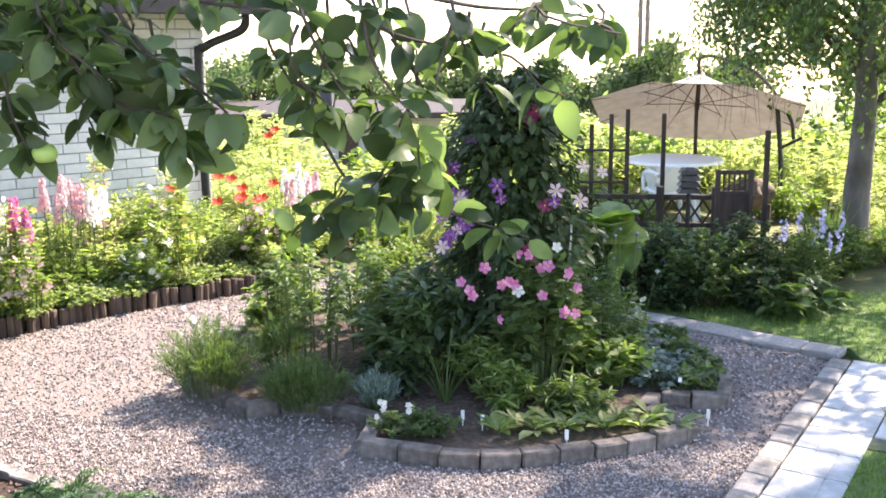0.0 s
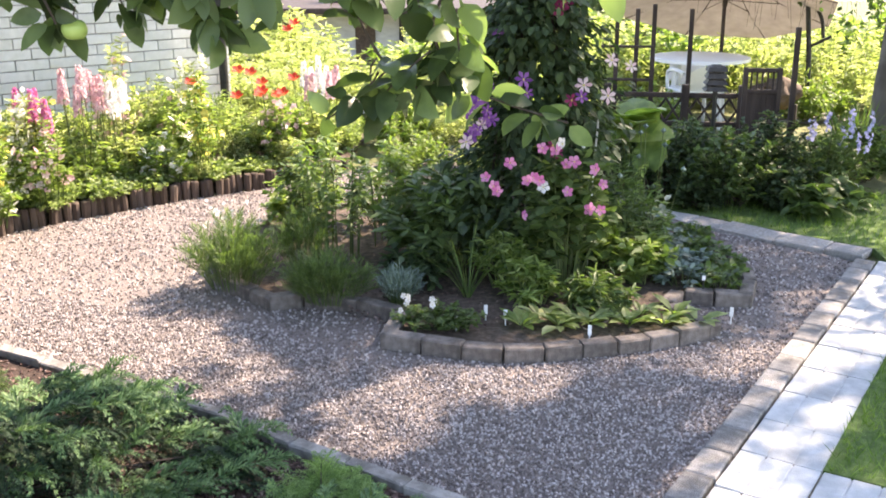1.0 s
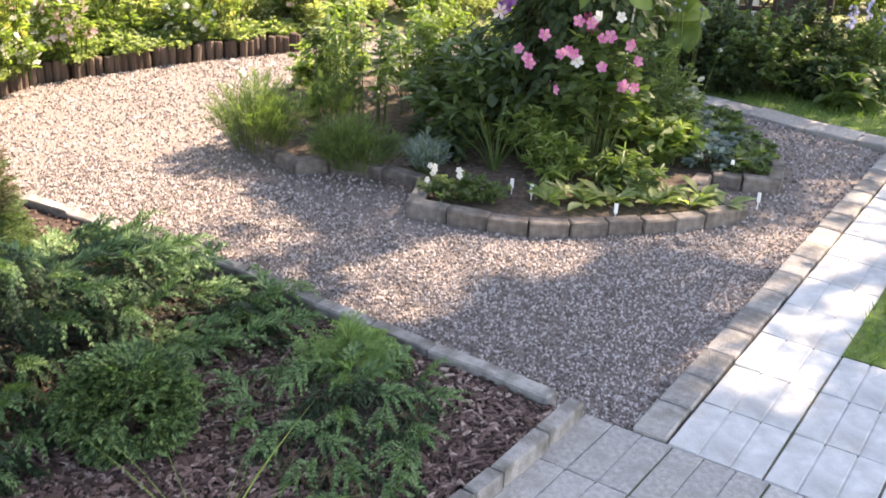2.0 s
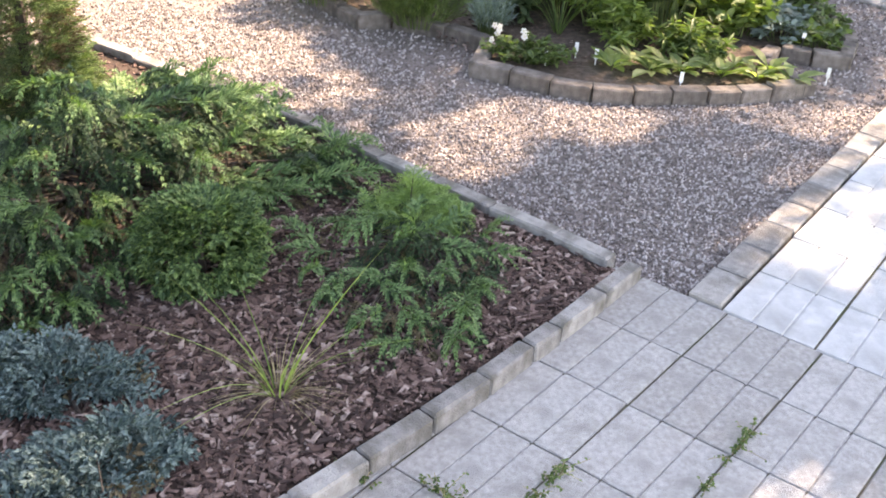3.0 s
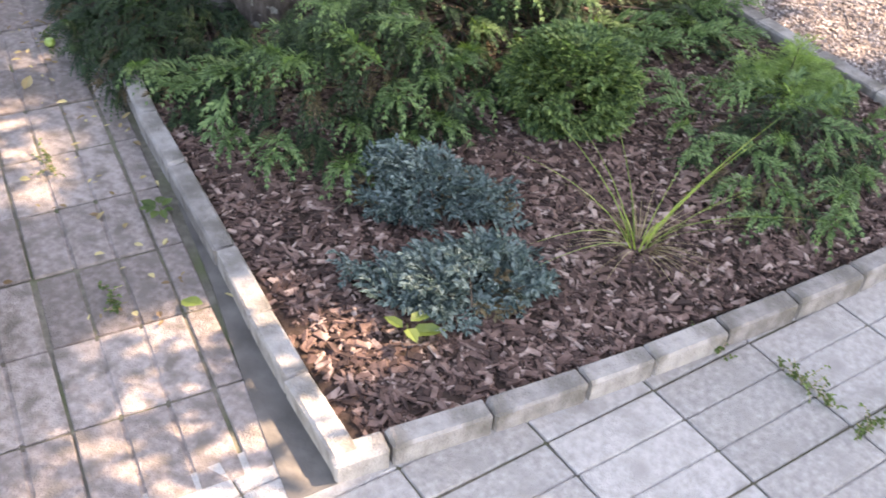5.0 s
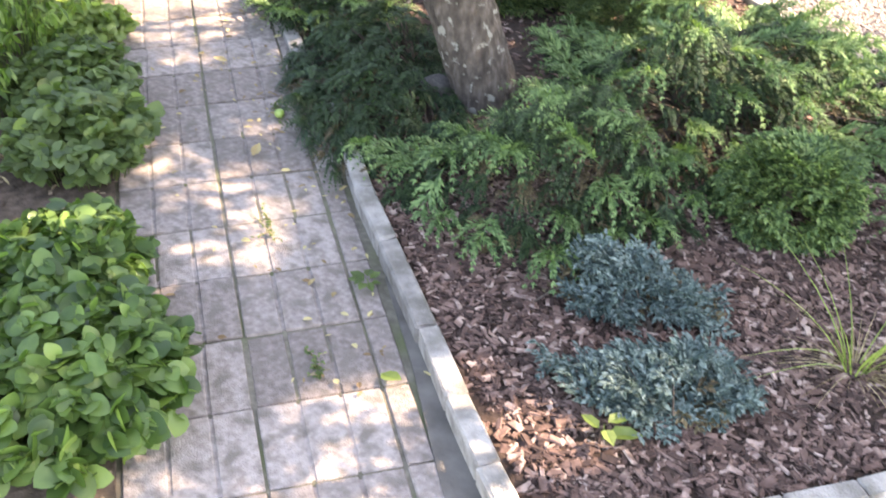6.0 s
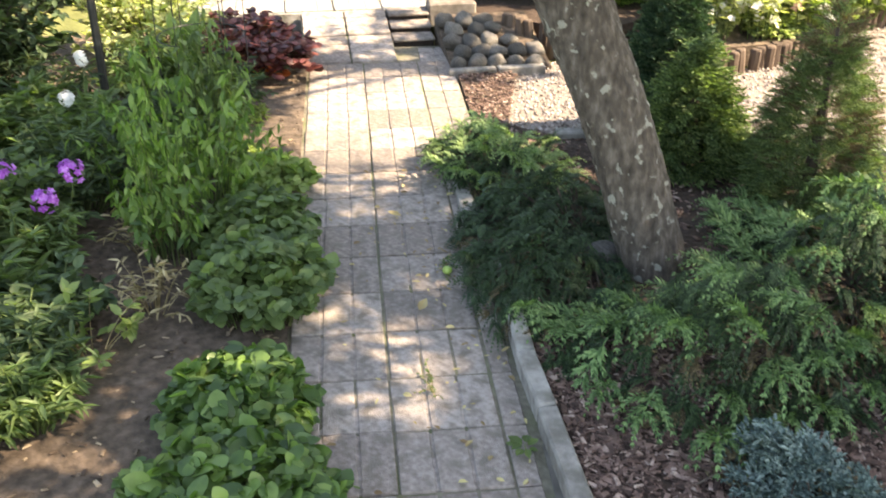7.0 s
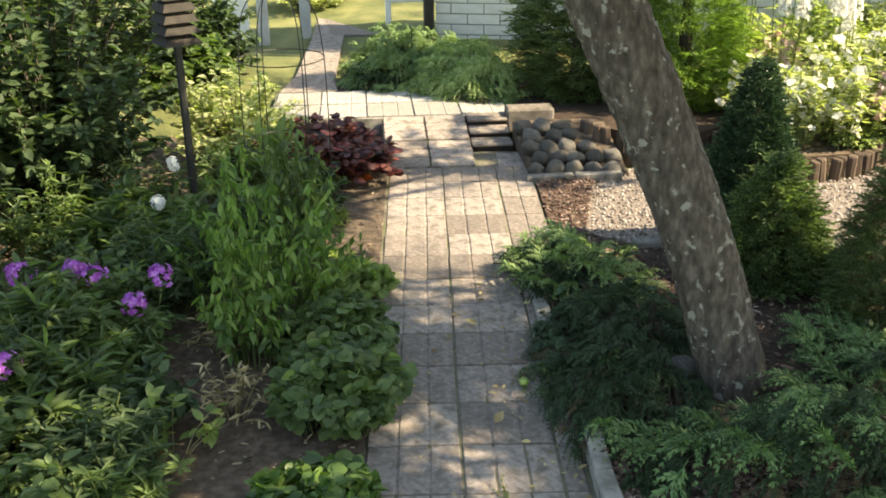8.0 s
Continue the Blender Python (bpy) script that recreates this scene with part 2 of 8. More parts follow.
    "red": material("red_petals", ramp3((0.45, 0.02, 0.012), (0.62, 0.04, 0.02), (0.75, 0.1, 0.04)), 0.5, 20, 0.1, 60, island=0.4, through_light=1.3),
    "blue": material("pale_blue_petals", ramp3((0.27, 0.27, 0.48), (0.36, 0.36, 0.58), (0.5, 0.5, 0.68)), 0.6, 20, 0.1, 60, island=0.4, through_light=1.3),
    "rose": material("pale_pink_petals", ramp3((0.6, 0.35, 0.4), (0.72, 0.5, 0.53), (0.8, 0.65, 0.66)), 0.6, 20, 0.1, 60, island=0.5, through_light=1.3),
    "yellow": material("flower_centre", ramp3((0.5, 0.4, 0.05), (0.62, 0.52, 0.1), (0.7, 0.6, 0.2)), 0.7, 20, 0.1, 60),
    "label_white": material("white_label", ramp3((0.7, 0.7, 0.7), (0.78, 0.78, 0.78), (0.82, 0.82, 0.82)), 0.5, 10, 0.05, 50),
    "pole_wood": material("grey_pole_wood", ramp3((0.16, 0.11, 0.09), (0.24, 0.17, 0.14), (0.32, 0.24, 0.2)), 0.9, 4, 0.2, 20, stretch=(1, 1, 0.1)),
    "far_leaf": leafy("far_foliage", (0.045, 0.07, 0.03), (0.07, 0.105, 0.045), (0.11, 0.15, 0.07), 0.7, 0.3),
}


# ---------------------------------------------------------------- mesh tools
class Bag:
    """Collects vertices and faces, and becomes one mesh."""

    def __init__(self):
        self.v, self.f, self.n = [], [], 0

    def add(self, v, f):
        v, f = np.asarray(v, float).reshape(-1, 3), np.asarray(f, int)
        self.v.append(v)
        self.f.append(f + self.n)
        self.n += len(v)
        return self

    def spread(self, tpl, mats, pos):
        """One copy of the template for each 3x3 matrix and place."""
        tv, tf = tpl
        mats, pos = np.asarray(mats, float), np.asarray(pos, float)
        if not len(pos):
            return self
        v = np.einsum("nij,kj->nki", mats, tv) + pos[:, None]
        f = tf[None] + (np.arange(len(pos)) * len(tv))[:, None, None]
        return self.add(v.reshape(-1, 3), f.reshape(-1, tf.shape[1]))

    def mesh(self, name, mat, smooth=False):
        me = bpy.data.meshes.new(name)
        v = np.concatenate(self.v)
        loops = np.concatenate([f.ravel() for f in self.f])
        sizes = np.concatenate([np.full(len(f), f.shape[1]) for f in self.f])
        me.vertices.add(len(v))
        me.vertices.foreach_set("co", v.ravel())
        me.loops.add(len(loops))
        me.loops.foreach_set("vertex_index", loops)
        me.polygons.add(len(sizes))
        me.polygons.foreach_set("loop_start", np.r_[0, np.cumsum(sizes)[:-1]])
        me.polygons.foreach_set("use_smooth", np.full(len(sizes), smooth))
        me.update(calc_edges=True)
        me.validate()
        me.materials.append(mat)
        return me


def thing(name, place, label, category, group="", kind="", turn=0.0):
    ob = new(name)
    ob.empty_display_size = 0.1
    ob.matrix_basis = pose(*place, 0, 0, turn)
    return tagged(ob, label, category, group, kind)


# parts made of more pieces than one could count
FINE_PARTS = {"stemwork", "branchwork", "twigwork", "limbwork", "flower_cluster", "foliage", "young_growth", "dead_wood", "dry_growth", "blade_clump"}


def part(name, bag, mat, parent, label="", smooth=False):
    """A bag of faces (or a ready mesh) as one mesh object under a thing or a part."""
    me = bag.mesh(name, mat, smooth) if isinstance(bag, Bag) else bag
    ob = new(name, me)
    ob.parent = parent
    return tagged(ob, label, kind="stuff" if name in FINE_PARTS else "")


def single(name, bag, mat, label, category="", group="", kind="", smooth=False, place=(0, 0, 0)):
    ob = new(name, bag.mesh(name, mat, smooth))
    ob.location = place
    return tagged(ob, label, category, group, kind)


def unit(v):
    v = np.asarray(v, float)
    return v / np.maximum(np.linalg.norm(v, axis=-1, keepdims=True), 1e-9)


def turns(d, up, size):
    """3x3 matrices whose y axis goes along d and whose z axis lies near up, scaled by size."""
    d = unit(d)
    up = np.broadcast_to(np.asarray(up, float), d.shape)
    x = np.cross(d, up)
    bad = np.linalg.norm(x, axis=1) < 1e-3
    x[bad] = (1, 0, 0)
    x = unit(x)
    z = np.cross(x, d)
    size = np.asarray(size, float)
    size = size[:, None] if size.ndim == 1 else size * np.ones((len(d), 3))
    return np.stack([x, d, z], -1) * (size[:, None, :] if size.shape[1] == 3 else size[:, :, None])


def leaf_tpl(w=0.5, fold=0.2, bend=0.25, rows=3, shape=0.85, full=1.0):
    """A leaf 1 long along y, folded at its midrib and bent down at the tip."""
    t = np.linspace(0, 1, rows + 1)
    h = np.maximum(np.clip(np.sin(np.pi * t**shape), 0, 1) ** full, 0.04) * w / 2
    z = -bend * t**2
    v = np.stack([np.stack([-h, t, z + fold * h], 1), np.stack([0 * h, t, z], 1), np.stack([h, t, z + fold * h], 1)], 1).reshape(-1, 3)
    f = [[3 * i + j, 3 * i + j + 1, 3 * i + j + 4, 3 * i + j + 3] for i in range(rows) for j in (0, 1)]
    return v, np.array(f)


def plain_leaf(w=0.5, fold=0.2, bend=0.25):
    """A light leaf of two folded halves, 1 long along y."""
    v = np.array([(0, 0, 0), (-0.42 * w, 0.24, 0.42 * w * fold), (-0.42 * w, 0.64, 0.42 * w * fold - 0.4 * bend), (0, 1, -bend), (0.42 * w, 0.64, 0.42 * w * fold - 0.4 * bend), (0.42 * w, 0.24, 0.42 * w * fold)])
    return v, np.array([[0, 3, 2, 1], [0, 5, 4, 3]])


def heart_tpl(w=0.95, fold=0.07, bend=0.2):
    t = np.array([-0.14, 0.06, 0.34, 0.66, 0.88, 1.0])
    h = np.array([0.26, 0.46, 0.53, 0.42, 0.22, 0.02]) * w
    z = -bend * np.maximum(t, 0) ** 2
    m = np.array([0.02, 0.08, 0.34, 0.66, 0.88, 1.02])
    v = np.stack([np.stack([-h, t, z + fold * h], 1), np.stack([0 * h, m, z], 1), np.stack([h, t, z + fold * h], 1)], 1).reshape(-1, 3)
    f = [[3 * i + j, 3 * i + j + 1, 3 * i + j + 4, 3 * i + j + 3] for i in range(5) for j in (0, 1)]
    return v, np.array(f)


def blade_tpl(w=0.05, bend=0.5, rows=4):
    t = np.linspace(0, 1, rows + 1)
    h = np.maximum((1 - t) ** 0.6, 0.03) * w / 2
    z = -bend * t**2
    v = np.stack([np.stack([-h, t, z], 1), np.stack([h, t, z], 1)], 1).reshape(-1, 3)
    f = [[2 * i, 2 * i + 1, 2 * i + 3, 2 * i + 2] for i in range(rows)]
    return v, np.array(f)


def spike_tpl(w=0.12, bend=0.2):
    """A thin three-sided twig, 1 long along y."""
    v, f = [], []
    for i, (t, r) in enumerate(((0, 0.6), (0.5, 1.0), (1, 0.12))):
        for k in range(3):
            a = 2 * math.pi * k / 3 + 0.5
            v.append((w / 2 * r * math.cos(a), t, w / 2 * r * math.sin(a) - bend * t * t))
    for i in range(2):
        f += [[3 * i + k, 3 * i + (k + 1) % 3, 3 * i + 3 + (k + 1) % 3, 3 * i + 3 + k] for k in range(3)]
    return np.array(v), np.array(f)


def merged(parts):
    b = Bag()
    for v, f in parts:
        b.add(v, f)
    return np.concatenate(b.v), np.concatenate(b.f)


def needle_tpl(w=0.3):
    """A short folded needle tuft, 1 long along y."""
    v = np.array([(0, 0, 0), (-w / 2, 0.45, 0.1), (0, 1, -0.12), (w / 2, 0.45, 0.1)])
    return v, np.array([[0, 3, 2, 1]])


def spray_tpl(rng, twigs=15, sub=6, droop=0.35, wide=0.34, thick=0.34, flat=0.25, needle=(0.075, 0.12)):
    """A feathery conifer spray, 1 long along y: side twigs with short needled twiglets."""
    sp, b = needle_tpl(thick), Bag()
    axis = lambda t: np.array([0, t, -droop * t * t + 0.1 * t])
    b.spread((lambda q: (q[0], q[1]))(spike_tpl(0.035, 0)), turns([[0, 1, 0.02]], (0, 0, 1), [1.0]), [[0, 0, 0]])
    for i in range(twigs):
        t = (i + 0.6) / twigs
        s = 1 if i % 2 else -1
        ln = wide * (1 - 0.72 * t) * rng.uniform(0.75, 1.15)
        d = unit(np.array([s * 0.8, 0.75 + 0.4 * t, rng.uniform(-flat, flat) - 0.2 * t]))
        p0 = axis(t)
        k = np.linspace(0.1, 1, sub)[:, None]
        pts = p0 + d * ln * k + np.c_[np.zeros((sub, 2)), -0.12 * k * k * ln]
        alt = np.where(np.arange(sub) % 2, 1.0, -1.0)[:, None] * np.array([-d[1], d[0], 0.25]) * 0.6
        dirs = d + alt + rng.normal(0, 0.2, (sub, 3)) + np.array([0, 0.2, 0.1])
        b.spread(sp, turns(dirs, rng.normal(0, 0.5, (sub, 3)) + (0, 0, 1), rng.uniform(*needle, sub) * (1.15 - 0.3 * t)), pts - dirs * 0.02)
        b.spread(sp, turns([d], (0, 0, 1), [needle[1] * 1.1]), [pts[-1] - d * 0.03])
    b.spread(sp, turns(np.array([[0.3, 1, -0.5], [-0.3, 1, -0.4], [0, 1, -0.6]]), (0, 0, 1), [0.13, 0.13, 0.16]), np.array([axis(0.9)] * 3))
    v, f = np.concatenate(b.v), np.concatenate(b.f)
    v[:, 2] += -droop * np.clip(v[:, 1], 0, 2) ** 2 * 0.25
    return v, f


def feather_tpl(rng, pairs=7, fingers=0.31, droop=0.9, stations=6):
    """An arching conifer frond, 1 long along y: curved drooping fingers set with slim needles."""
    nd = (np.array([(0, 0, 0), (-0.16, 0.45, 0.05), (0, 1, 0), (0.16, 0.45, 0.05)]), np.array([[0, 3, 2, 1]]))
    b = Bag()
    axis = lambda t: np.array([0, t, 0.4 * t - 0.62 * t * t])
    sv, sf = spike_tpl(0.03, 0)
    sv[:, 2] += 0.4 * sv[:, 1] - 0.62 * sv[:, 1] ** 2
    b.add(sv, sf)
    for i in range(pairs * 2 + 1):
        last = i == pairs * 2
        t = 0.95 if last else rng.uniform(0.2, 0.95)
        s = 0 if last else (1 if i % 2 else -1)
        ln = fingers * (1.1 - 0.4 * t) * rng.uniform(0.6, 1.25)
        d = unit(np.array([s * rng.uniform(0.35, 1.1), 0.55 + 0.5 * t, rng.uniform(-0.05, 0.3)]))
        u = np.linspace(0.06, 1, stations)[:, None]
        p = axis(t) + d * ln * u + np.array([0, 0, -droop]) * ln * u * u
        tan = unit(np.gradient(p, axis=0))
        side = unit(np.cross(tan, (0, 0, 1.0)))
        top = np.cross(side, tan)
        size = 0.105 * (1.1 - 0.5 * u[:, 0])
        for k in range(4):
            a = k * math.pi / 2 + 0.5
            b.spread(nd, turns(tan + (side * math.cos(a) + top * math.sin(a)) * 0.55 + rng.normal(0, 0.12, p.shape), top, size * rng.uniform(0.8, 1.2, stations)), p)
        b.spread(nd, turns([tan[-1]], (0, 0, 1), [0.08]), [p[-1]])
    return np.concatenate(b.v), np.concatenate(b.f)


def claw_tpl(rng, count=9, stations=8):
    """A juniper branch end, 1 long along y: fingers that fan out level and hang at their tips, thick with soft needles."""
    nd = (np.array([(0, 0, 0), (-0.15, 0.45, 0.05), (0, 1, 0), (0.15, 0.45, 0.05)]), np.array([[0, 3, 2, 1]]))
    b = Bag()
    sv, sf = spike_tpl(0.028, 0)
    sv[:, 1] *= 0.7
    b.add(sv, sf)
    for i in range(count):
        t = 0.12 + 0.56 * i / (count - 1)
        s = 0.0 if i == count - 1 else (1 if i % 2 else -1)
        a = s * rng.uniform(0.45, 1.0) * (1.15 - 0.5 * t)
        ln = rng.uniform(0.36, 0.56) * (1.05 - 0.25 * abs(t - 0.4))
        d = np.array([math.sin(a), math.cos(a), rng.uniform(0.12, 0.4)])
        u = np.linspace(0.02, 1, stations)[:, None]
        p = np.array([0, t, 0.06 * t]) + d * ln * u + np.array([0, 0, -rng.uniform(0.5, 0.85)]) * ln * u**3
        tan = unit(np.gradient(p, axis=0))
        side = unit(np.cross(tan, (0, 0, 1.0)))
        top = np.cross(side, tan)
        size = 0.125 * (1.15 - 0.6 * u[:, 0])
        for k in range(5):
            q = k * math.pi * 0.4 + 0.3
            b.spread(nd, turns(tan + (side * math.cos(q) + top * math.sin(q)) * 0.62 + rng.normal(0, 0.16, p.shape), top, size * rng.uniform(0.7, 1.25, stations)), p)
        b.spread(nd, turns([tan[-1]], (0, 0, 1), [0.09]), [p[-1]])
    return np.concatenate(b.v), np.concatenate(b.f)


# openings cut into the crowns to place sun patches on the ground: place, radius, share of leaves left
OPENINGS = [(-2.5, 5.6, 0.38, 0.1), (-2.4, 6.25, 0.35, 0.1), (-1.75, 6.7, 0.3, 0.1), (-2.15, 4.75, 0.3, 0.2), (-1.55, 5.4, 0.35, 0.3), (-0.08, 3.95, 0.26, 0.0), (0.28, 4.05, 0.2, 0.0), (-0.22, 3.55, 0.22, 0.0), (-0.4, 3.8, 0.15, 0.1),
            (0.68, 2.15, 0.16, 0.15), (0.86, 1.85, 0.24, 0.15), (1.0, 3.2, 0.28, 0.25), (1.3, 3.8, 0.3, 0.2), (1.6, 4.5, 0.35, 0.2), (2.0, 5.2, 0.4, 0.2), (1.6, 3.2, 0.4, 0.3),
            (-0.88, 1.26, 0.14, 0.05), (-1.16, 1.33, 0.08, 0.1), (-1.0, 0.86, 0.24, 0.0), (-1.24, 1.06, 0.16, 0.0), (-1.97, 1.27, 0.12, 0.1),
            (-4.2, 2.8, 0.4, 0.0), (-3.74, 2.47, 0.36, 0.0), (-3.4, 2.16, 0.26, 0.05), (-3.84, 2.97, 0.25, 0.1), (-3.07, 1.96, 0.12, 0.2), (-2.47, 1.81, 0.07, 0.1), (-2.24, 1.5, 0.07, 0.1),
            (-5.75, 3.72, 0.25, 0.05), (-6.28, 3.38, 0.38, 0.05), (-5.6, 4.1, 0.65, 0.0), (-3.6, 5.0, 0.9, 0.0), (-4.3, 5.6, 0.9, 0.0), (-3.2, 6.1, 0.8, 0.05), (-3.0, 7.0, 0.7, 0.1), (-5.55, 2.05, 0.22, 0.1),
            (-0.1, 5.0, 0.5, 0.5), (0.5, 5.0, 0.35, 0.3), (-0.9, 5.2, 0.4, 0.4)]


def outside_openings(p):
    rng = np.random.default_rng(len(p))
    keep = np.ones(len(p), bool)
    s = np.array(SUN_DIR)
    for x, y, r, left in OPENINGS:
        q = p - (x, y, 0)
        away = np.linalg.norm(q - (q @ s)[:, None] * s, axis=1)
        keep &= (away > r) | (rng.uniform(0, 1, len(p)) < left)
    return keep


def flower_tpl(petals=5, w=0.8, cup=0.35, rows=2):
    """An open flower of radius 1 that faces +z."""
    lv, lf = leaf_tpl(w, 0.1, 0.1, rows, 1.5)
    out = []
    for i in range(petals):
        a = 2 * math.pi * i / petals
        m = np.array([[math.cos(a), -math.sin(a), 0], [math.sin(a), math.cos(a), 0], [0, 0, 1]])
        v = lv.copy()
        v[:, 2] += cup * v[:, 1] ** 1.5
        out.append((v @ m.T, lf))
    return merged(out)


def tube(bag, pts, r0, r1, sides=5, wob=0.0, rng=None):
    """A tapered tube along points."""
    p = np.asarray(pts, float)
    n = len(p)
    tan = unit(np.gradient(p, axis=0))
    ref = np.array([0.31, 0.23, 0.92]) if abs(tan[0][2]) < 0.9 else np.array([1.0, 0.1, 0])
    x = unit(np.cross(tan, ref))
    y = np.cross(tan, x)
    r = np.linspace(r0, r1, n)[:, None]
    a = np.arange(sides) * 2 * math.pi / sides
    ring = p[:, None] + (x[:, None] * np.cos(a)[None, :, None] + y[:, None] * np.sin(a)[None, :, None]) * (
        r[:, None] * (1 + (rng.normal(0, wob, (n, sides, 1)) if wob else 0)))
    f = [[i * sides + k, i * sides + (k + 1) % sides, (i + 1) * sides + (k + 1) % sides, (i + 1) * sides + k] for i in range(n - 1) for k in range(sides)]
    bag.add(ring.reshape(-1, 3), f)
    return bag


def curve_pts(pts, n=12):
    """A smooth line through points."""
    p = np.asarray(pts, float)
    q = np.r_[[2 * p[0] - p[1]], p, [2 * p[-1] - p[-2]]]
    out = []
    for i in range(len(p) - 1):
        a, b, c, d = q[i : i + 4]
        for t in np.linspace(0, 1, max(2, n // (len(p) - 1)), endpoint=False):
            out.append(0.5 * (2 * b + (c - a) * t + (2 * a - 5 * b + 4 * c - d) * t * t + (3 * b - a - 3 * c + d) * t**3))
    return np.array(out + [p[-1]])


def block(bag, size, at=(0, 0, 0), turn=None, bevel=0.006):
    """A box with chamfered edges; at is the middle of its foot."""
    sx, sy, sz = [s / 2 for s in size]
    b = min(bevel, sx * 0.6, sy * 0.6, sz * 0.6)
    v, idx = [], {}
    for x in (-1, 1):
        for y in (-1, 1):
            for z in (-1, 1):
                for ax in range(3):
                    c = [x * (sx - b), y * (sy - b), z * (sz - b)]
                    c[ax] = (x * sx, y * sy, z * sz)[ax]
                    idx[x, y, z, ax] = len(v)
                    v.append(c)
    q, tri = [], []
    for ax in range(3):
        o = [a for a in range(3) if a != ax]
        for s in (-1, 1):
            cs = []
            for p, r in ((-1, -1), (1, -1), (1, 1), (-1, 1)):
                k = [0, 0, 0]
                k[ax], k[o[0]], k[o[1]] = s, p, r
                cs.append(idx[(*k, ax)])
            q.append(cs)
    for ax in range(3):
        o = [a for a in range(3) if a != ax]
        for p in (-1, 1):
            for r in (-1, 1):
                cs = []
                for s, which in ((-1, o[0]), (1, o[0]), (1, o[1]), (-1, o[1])):
                    k = [0, 0, 0]
                    k[ax], k[o[0]], k[o[1]] = s, p, r
                    cs.append(idx[(*k, which)])
                q.append(cs)
    for x in (-1, 1):
        for y in (-1, 1):
            for z in (-1, 1):
                tri.append([idx[x, y, z, 0], idx[x, y, z, 1], idx[x, y, z, 2]])
    v = np.array(v) + (0, 0, sz)
    if turn is not None:
        v = v @ np.array(turn).T
    v = v + np.array(at)
    n = bag.n
    bag.add(v, q)
    bag.v.append(np.zeros((0, 3)))
    bag.f.append(np.array(tri) + n)
    return bag


def zrot(deg):
    c, s = math.cos(radians(deg)), math.sin(radians(deg))
    return np.array([[c, -s, 0], [s, c, 0], [0, 0, 1]])


def inside(poly, x, y):
    """Which points lie in a polygon."""
    poly = np.asarray(poly, float)
    hit = np.zeros(len(x), bool)
    for (ax, ay), (bx, by) in zip(poly, np.roll(poly, -1, 0)):
        cross = ((ay > y) != (by > y)) & (x < (bx - ax) * (y - ay) / (by - ay + 1e-12) + ax)
        hit ^= cross
    return hit


def fill(poly, count, rng):
    """About count random points in a polygon."""
    poly = np.asarray(poly, float)
    lo, hi = poly.min(0), poly.max(0)
    area = 0.5 * abs(np.sum(poly[:, 0] * np.roll(poly[:, 1], -1) - poly[:, 1] * np.roll(poly[:, 0], -1)))
    n = int(count * np.prod(hi - lo) / area)
    p = rng.uniform(lo, hi, (n, 2))
    return p[inside(poly, p[:, 0], p[:, 1])]


def sheet(poly, z, thick=0.05, step=0.0):
    """A flat slab of ground with the outline poly; its top at z."""
    bm = bmesh.new()
    vs = [bm.verts.new((x, y, z)) for x, y in poly]
    face = bm.faces.new(vs)
    if face.normal.z < 0:
        face.normal_flip()
    out = bmesh.ops.extrude_face_region(bm, geom=[face])
    for g in out["geom"]:
        if isinstance(g, bmesh.types.BMVert):
            g.co.z -= thick
    bmesh.ops.recalc_face_normals(bm, faces=bm.faces)
    bmesh.ops.triangulate(bm, faces=[f for f in bm.faces if len(f.verts) > 4])
    bm.verts.index_update()
    b = Bag()
    v = [tuple(q.co) for q in bm.verts]
    tris = [[q.index for q in f.verts] for f in bm.faces if len(f.verts) == 3]
    quads = [[q.index for q in f.verts] for f in bm.faces if len(f.verts) == 4]
    bm.free()
    b.add(v, np.array(tris, int).reshape(-1, 3))
    if quads:
        b.f.append(np.array(quads))
        b.v.append(np.zeros((0, 3)))
    return b


# ---------------------------------------------------------------- ground and paving
def smooth(a, b, x):
    t = np.clip((x - a) / (b - a), 0, 1)
    return t * t * (3 - 2 * t)


def ground_height(x, y):
    """The lie of the land: level round the terrace, a small rise towards the house, falling away beyond the back border."""
    x, y = np.asarray(x, float), np.asarray(y, float)
    s = (x + 0.7) * -0.857 + (y - 0.97) * 0.515
    side = (x + 0.7) * 0.515 + (y - 0.97) * 0.857
    up = 0.12 * smooth(5.08, 5.6, s) * (1 - smooth(0.75, 1.6, side))
    bed = 0.10 * smooth(0.0, 0.7, -3.0 - x + np.clip(y - 6.2, 0, 3) * 1.0) * smooth(4.2, 5.0, y)
    fall = (-0.055 * np.maximum(0, y - 8.9 + 0.05 * x) - 0.03 * np.clip(y - 13.5, 0, 14)) * smooth(-7 - 0.7 * np.clip(y - 12, 0, 400), -1.5 - 0.7 * np.clip(y - 12, 0, 400), x)
    return -0.05 + up + bed + fall


def grid_sheet():
    """One sheet of land, fine in the garden and coarse towards the horizon."""
    def line(lo, hi):
        return np.unique(np.round(np.r_[-np.geomspace(14, 900, 14), np.arange(lo, hi, 0.5), np.geomspace(22, 900, 14)], 3))
    xs, ys = line(-13, 21), line(-13, 21)
    gx, gy = np.meshgrid(xs, ys)
    z = ground_height(gx, gy)
    nx, ny = len(xs), len(ys)
    f = [[j * nx + i, j * nx + i + 1, (j + 1) * nx + i + 1, (j + 1) * nx + i] for j in range(ny - 1) for i in range(nx - 1)]
    return Bag().add(np.stack([gx, gy, z], -1).reshape(-1, 3), f)


single("ground", grid_sheet(), M["ground"], "rough grassy soil of the garden and the land beyond", "ground", kind="structure", smooth=True)

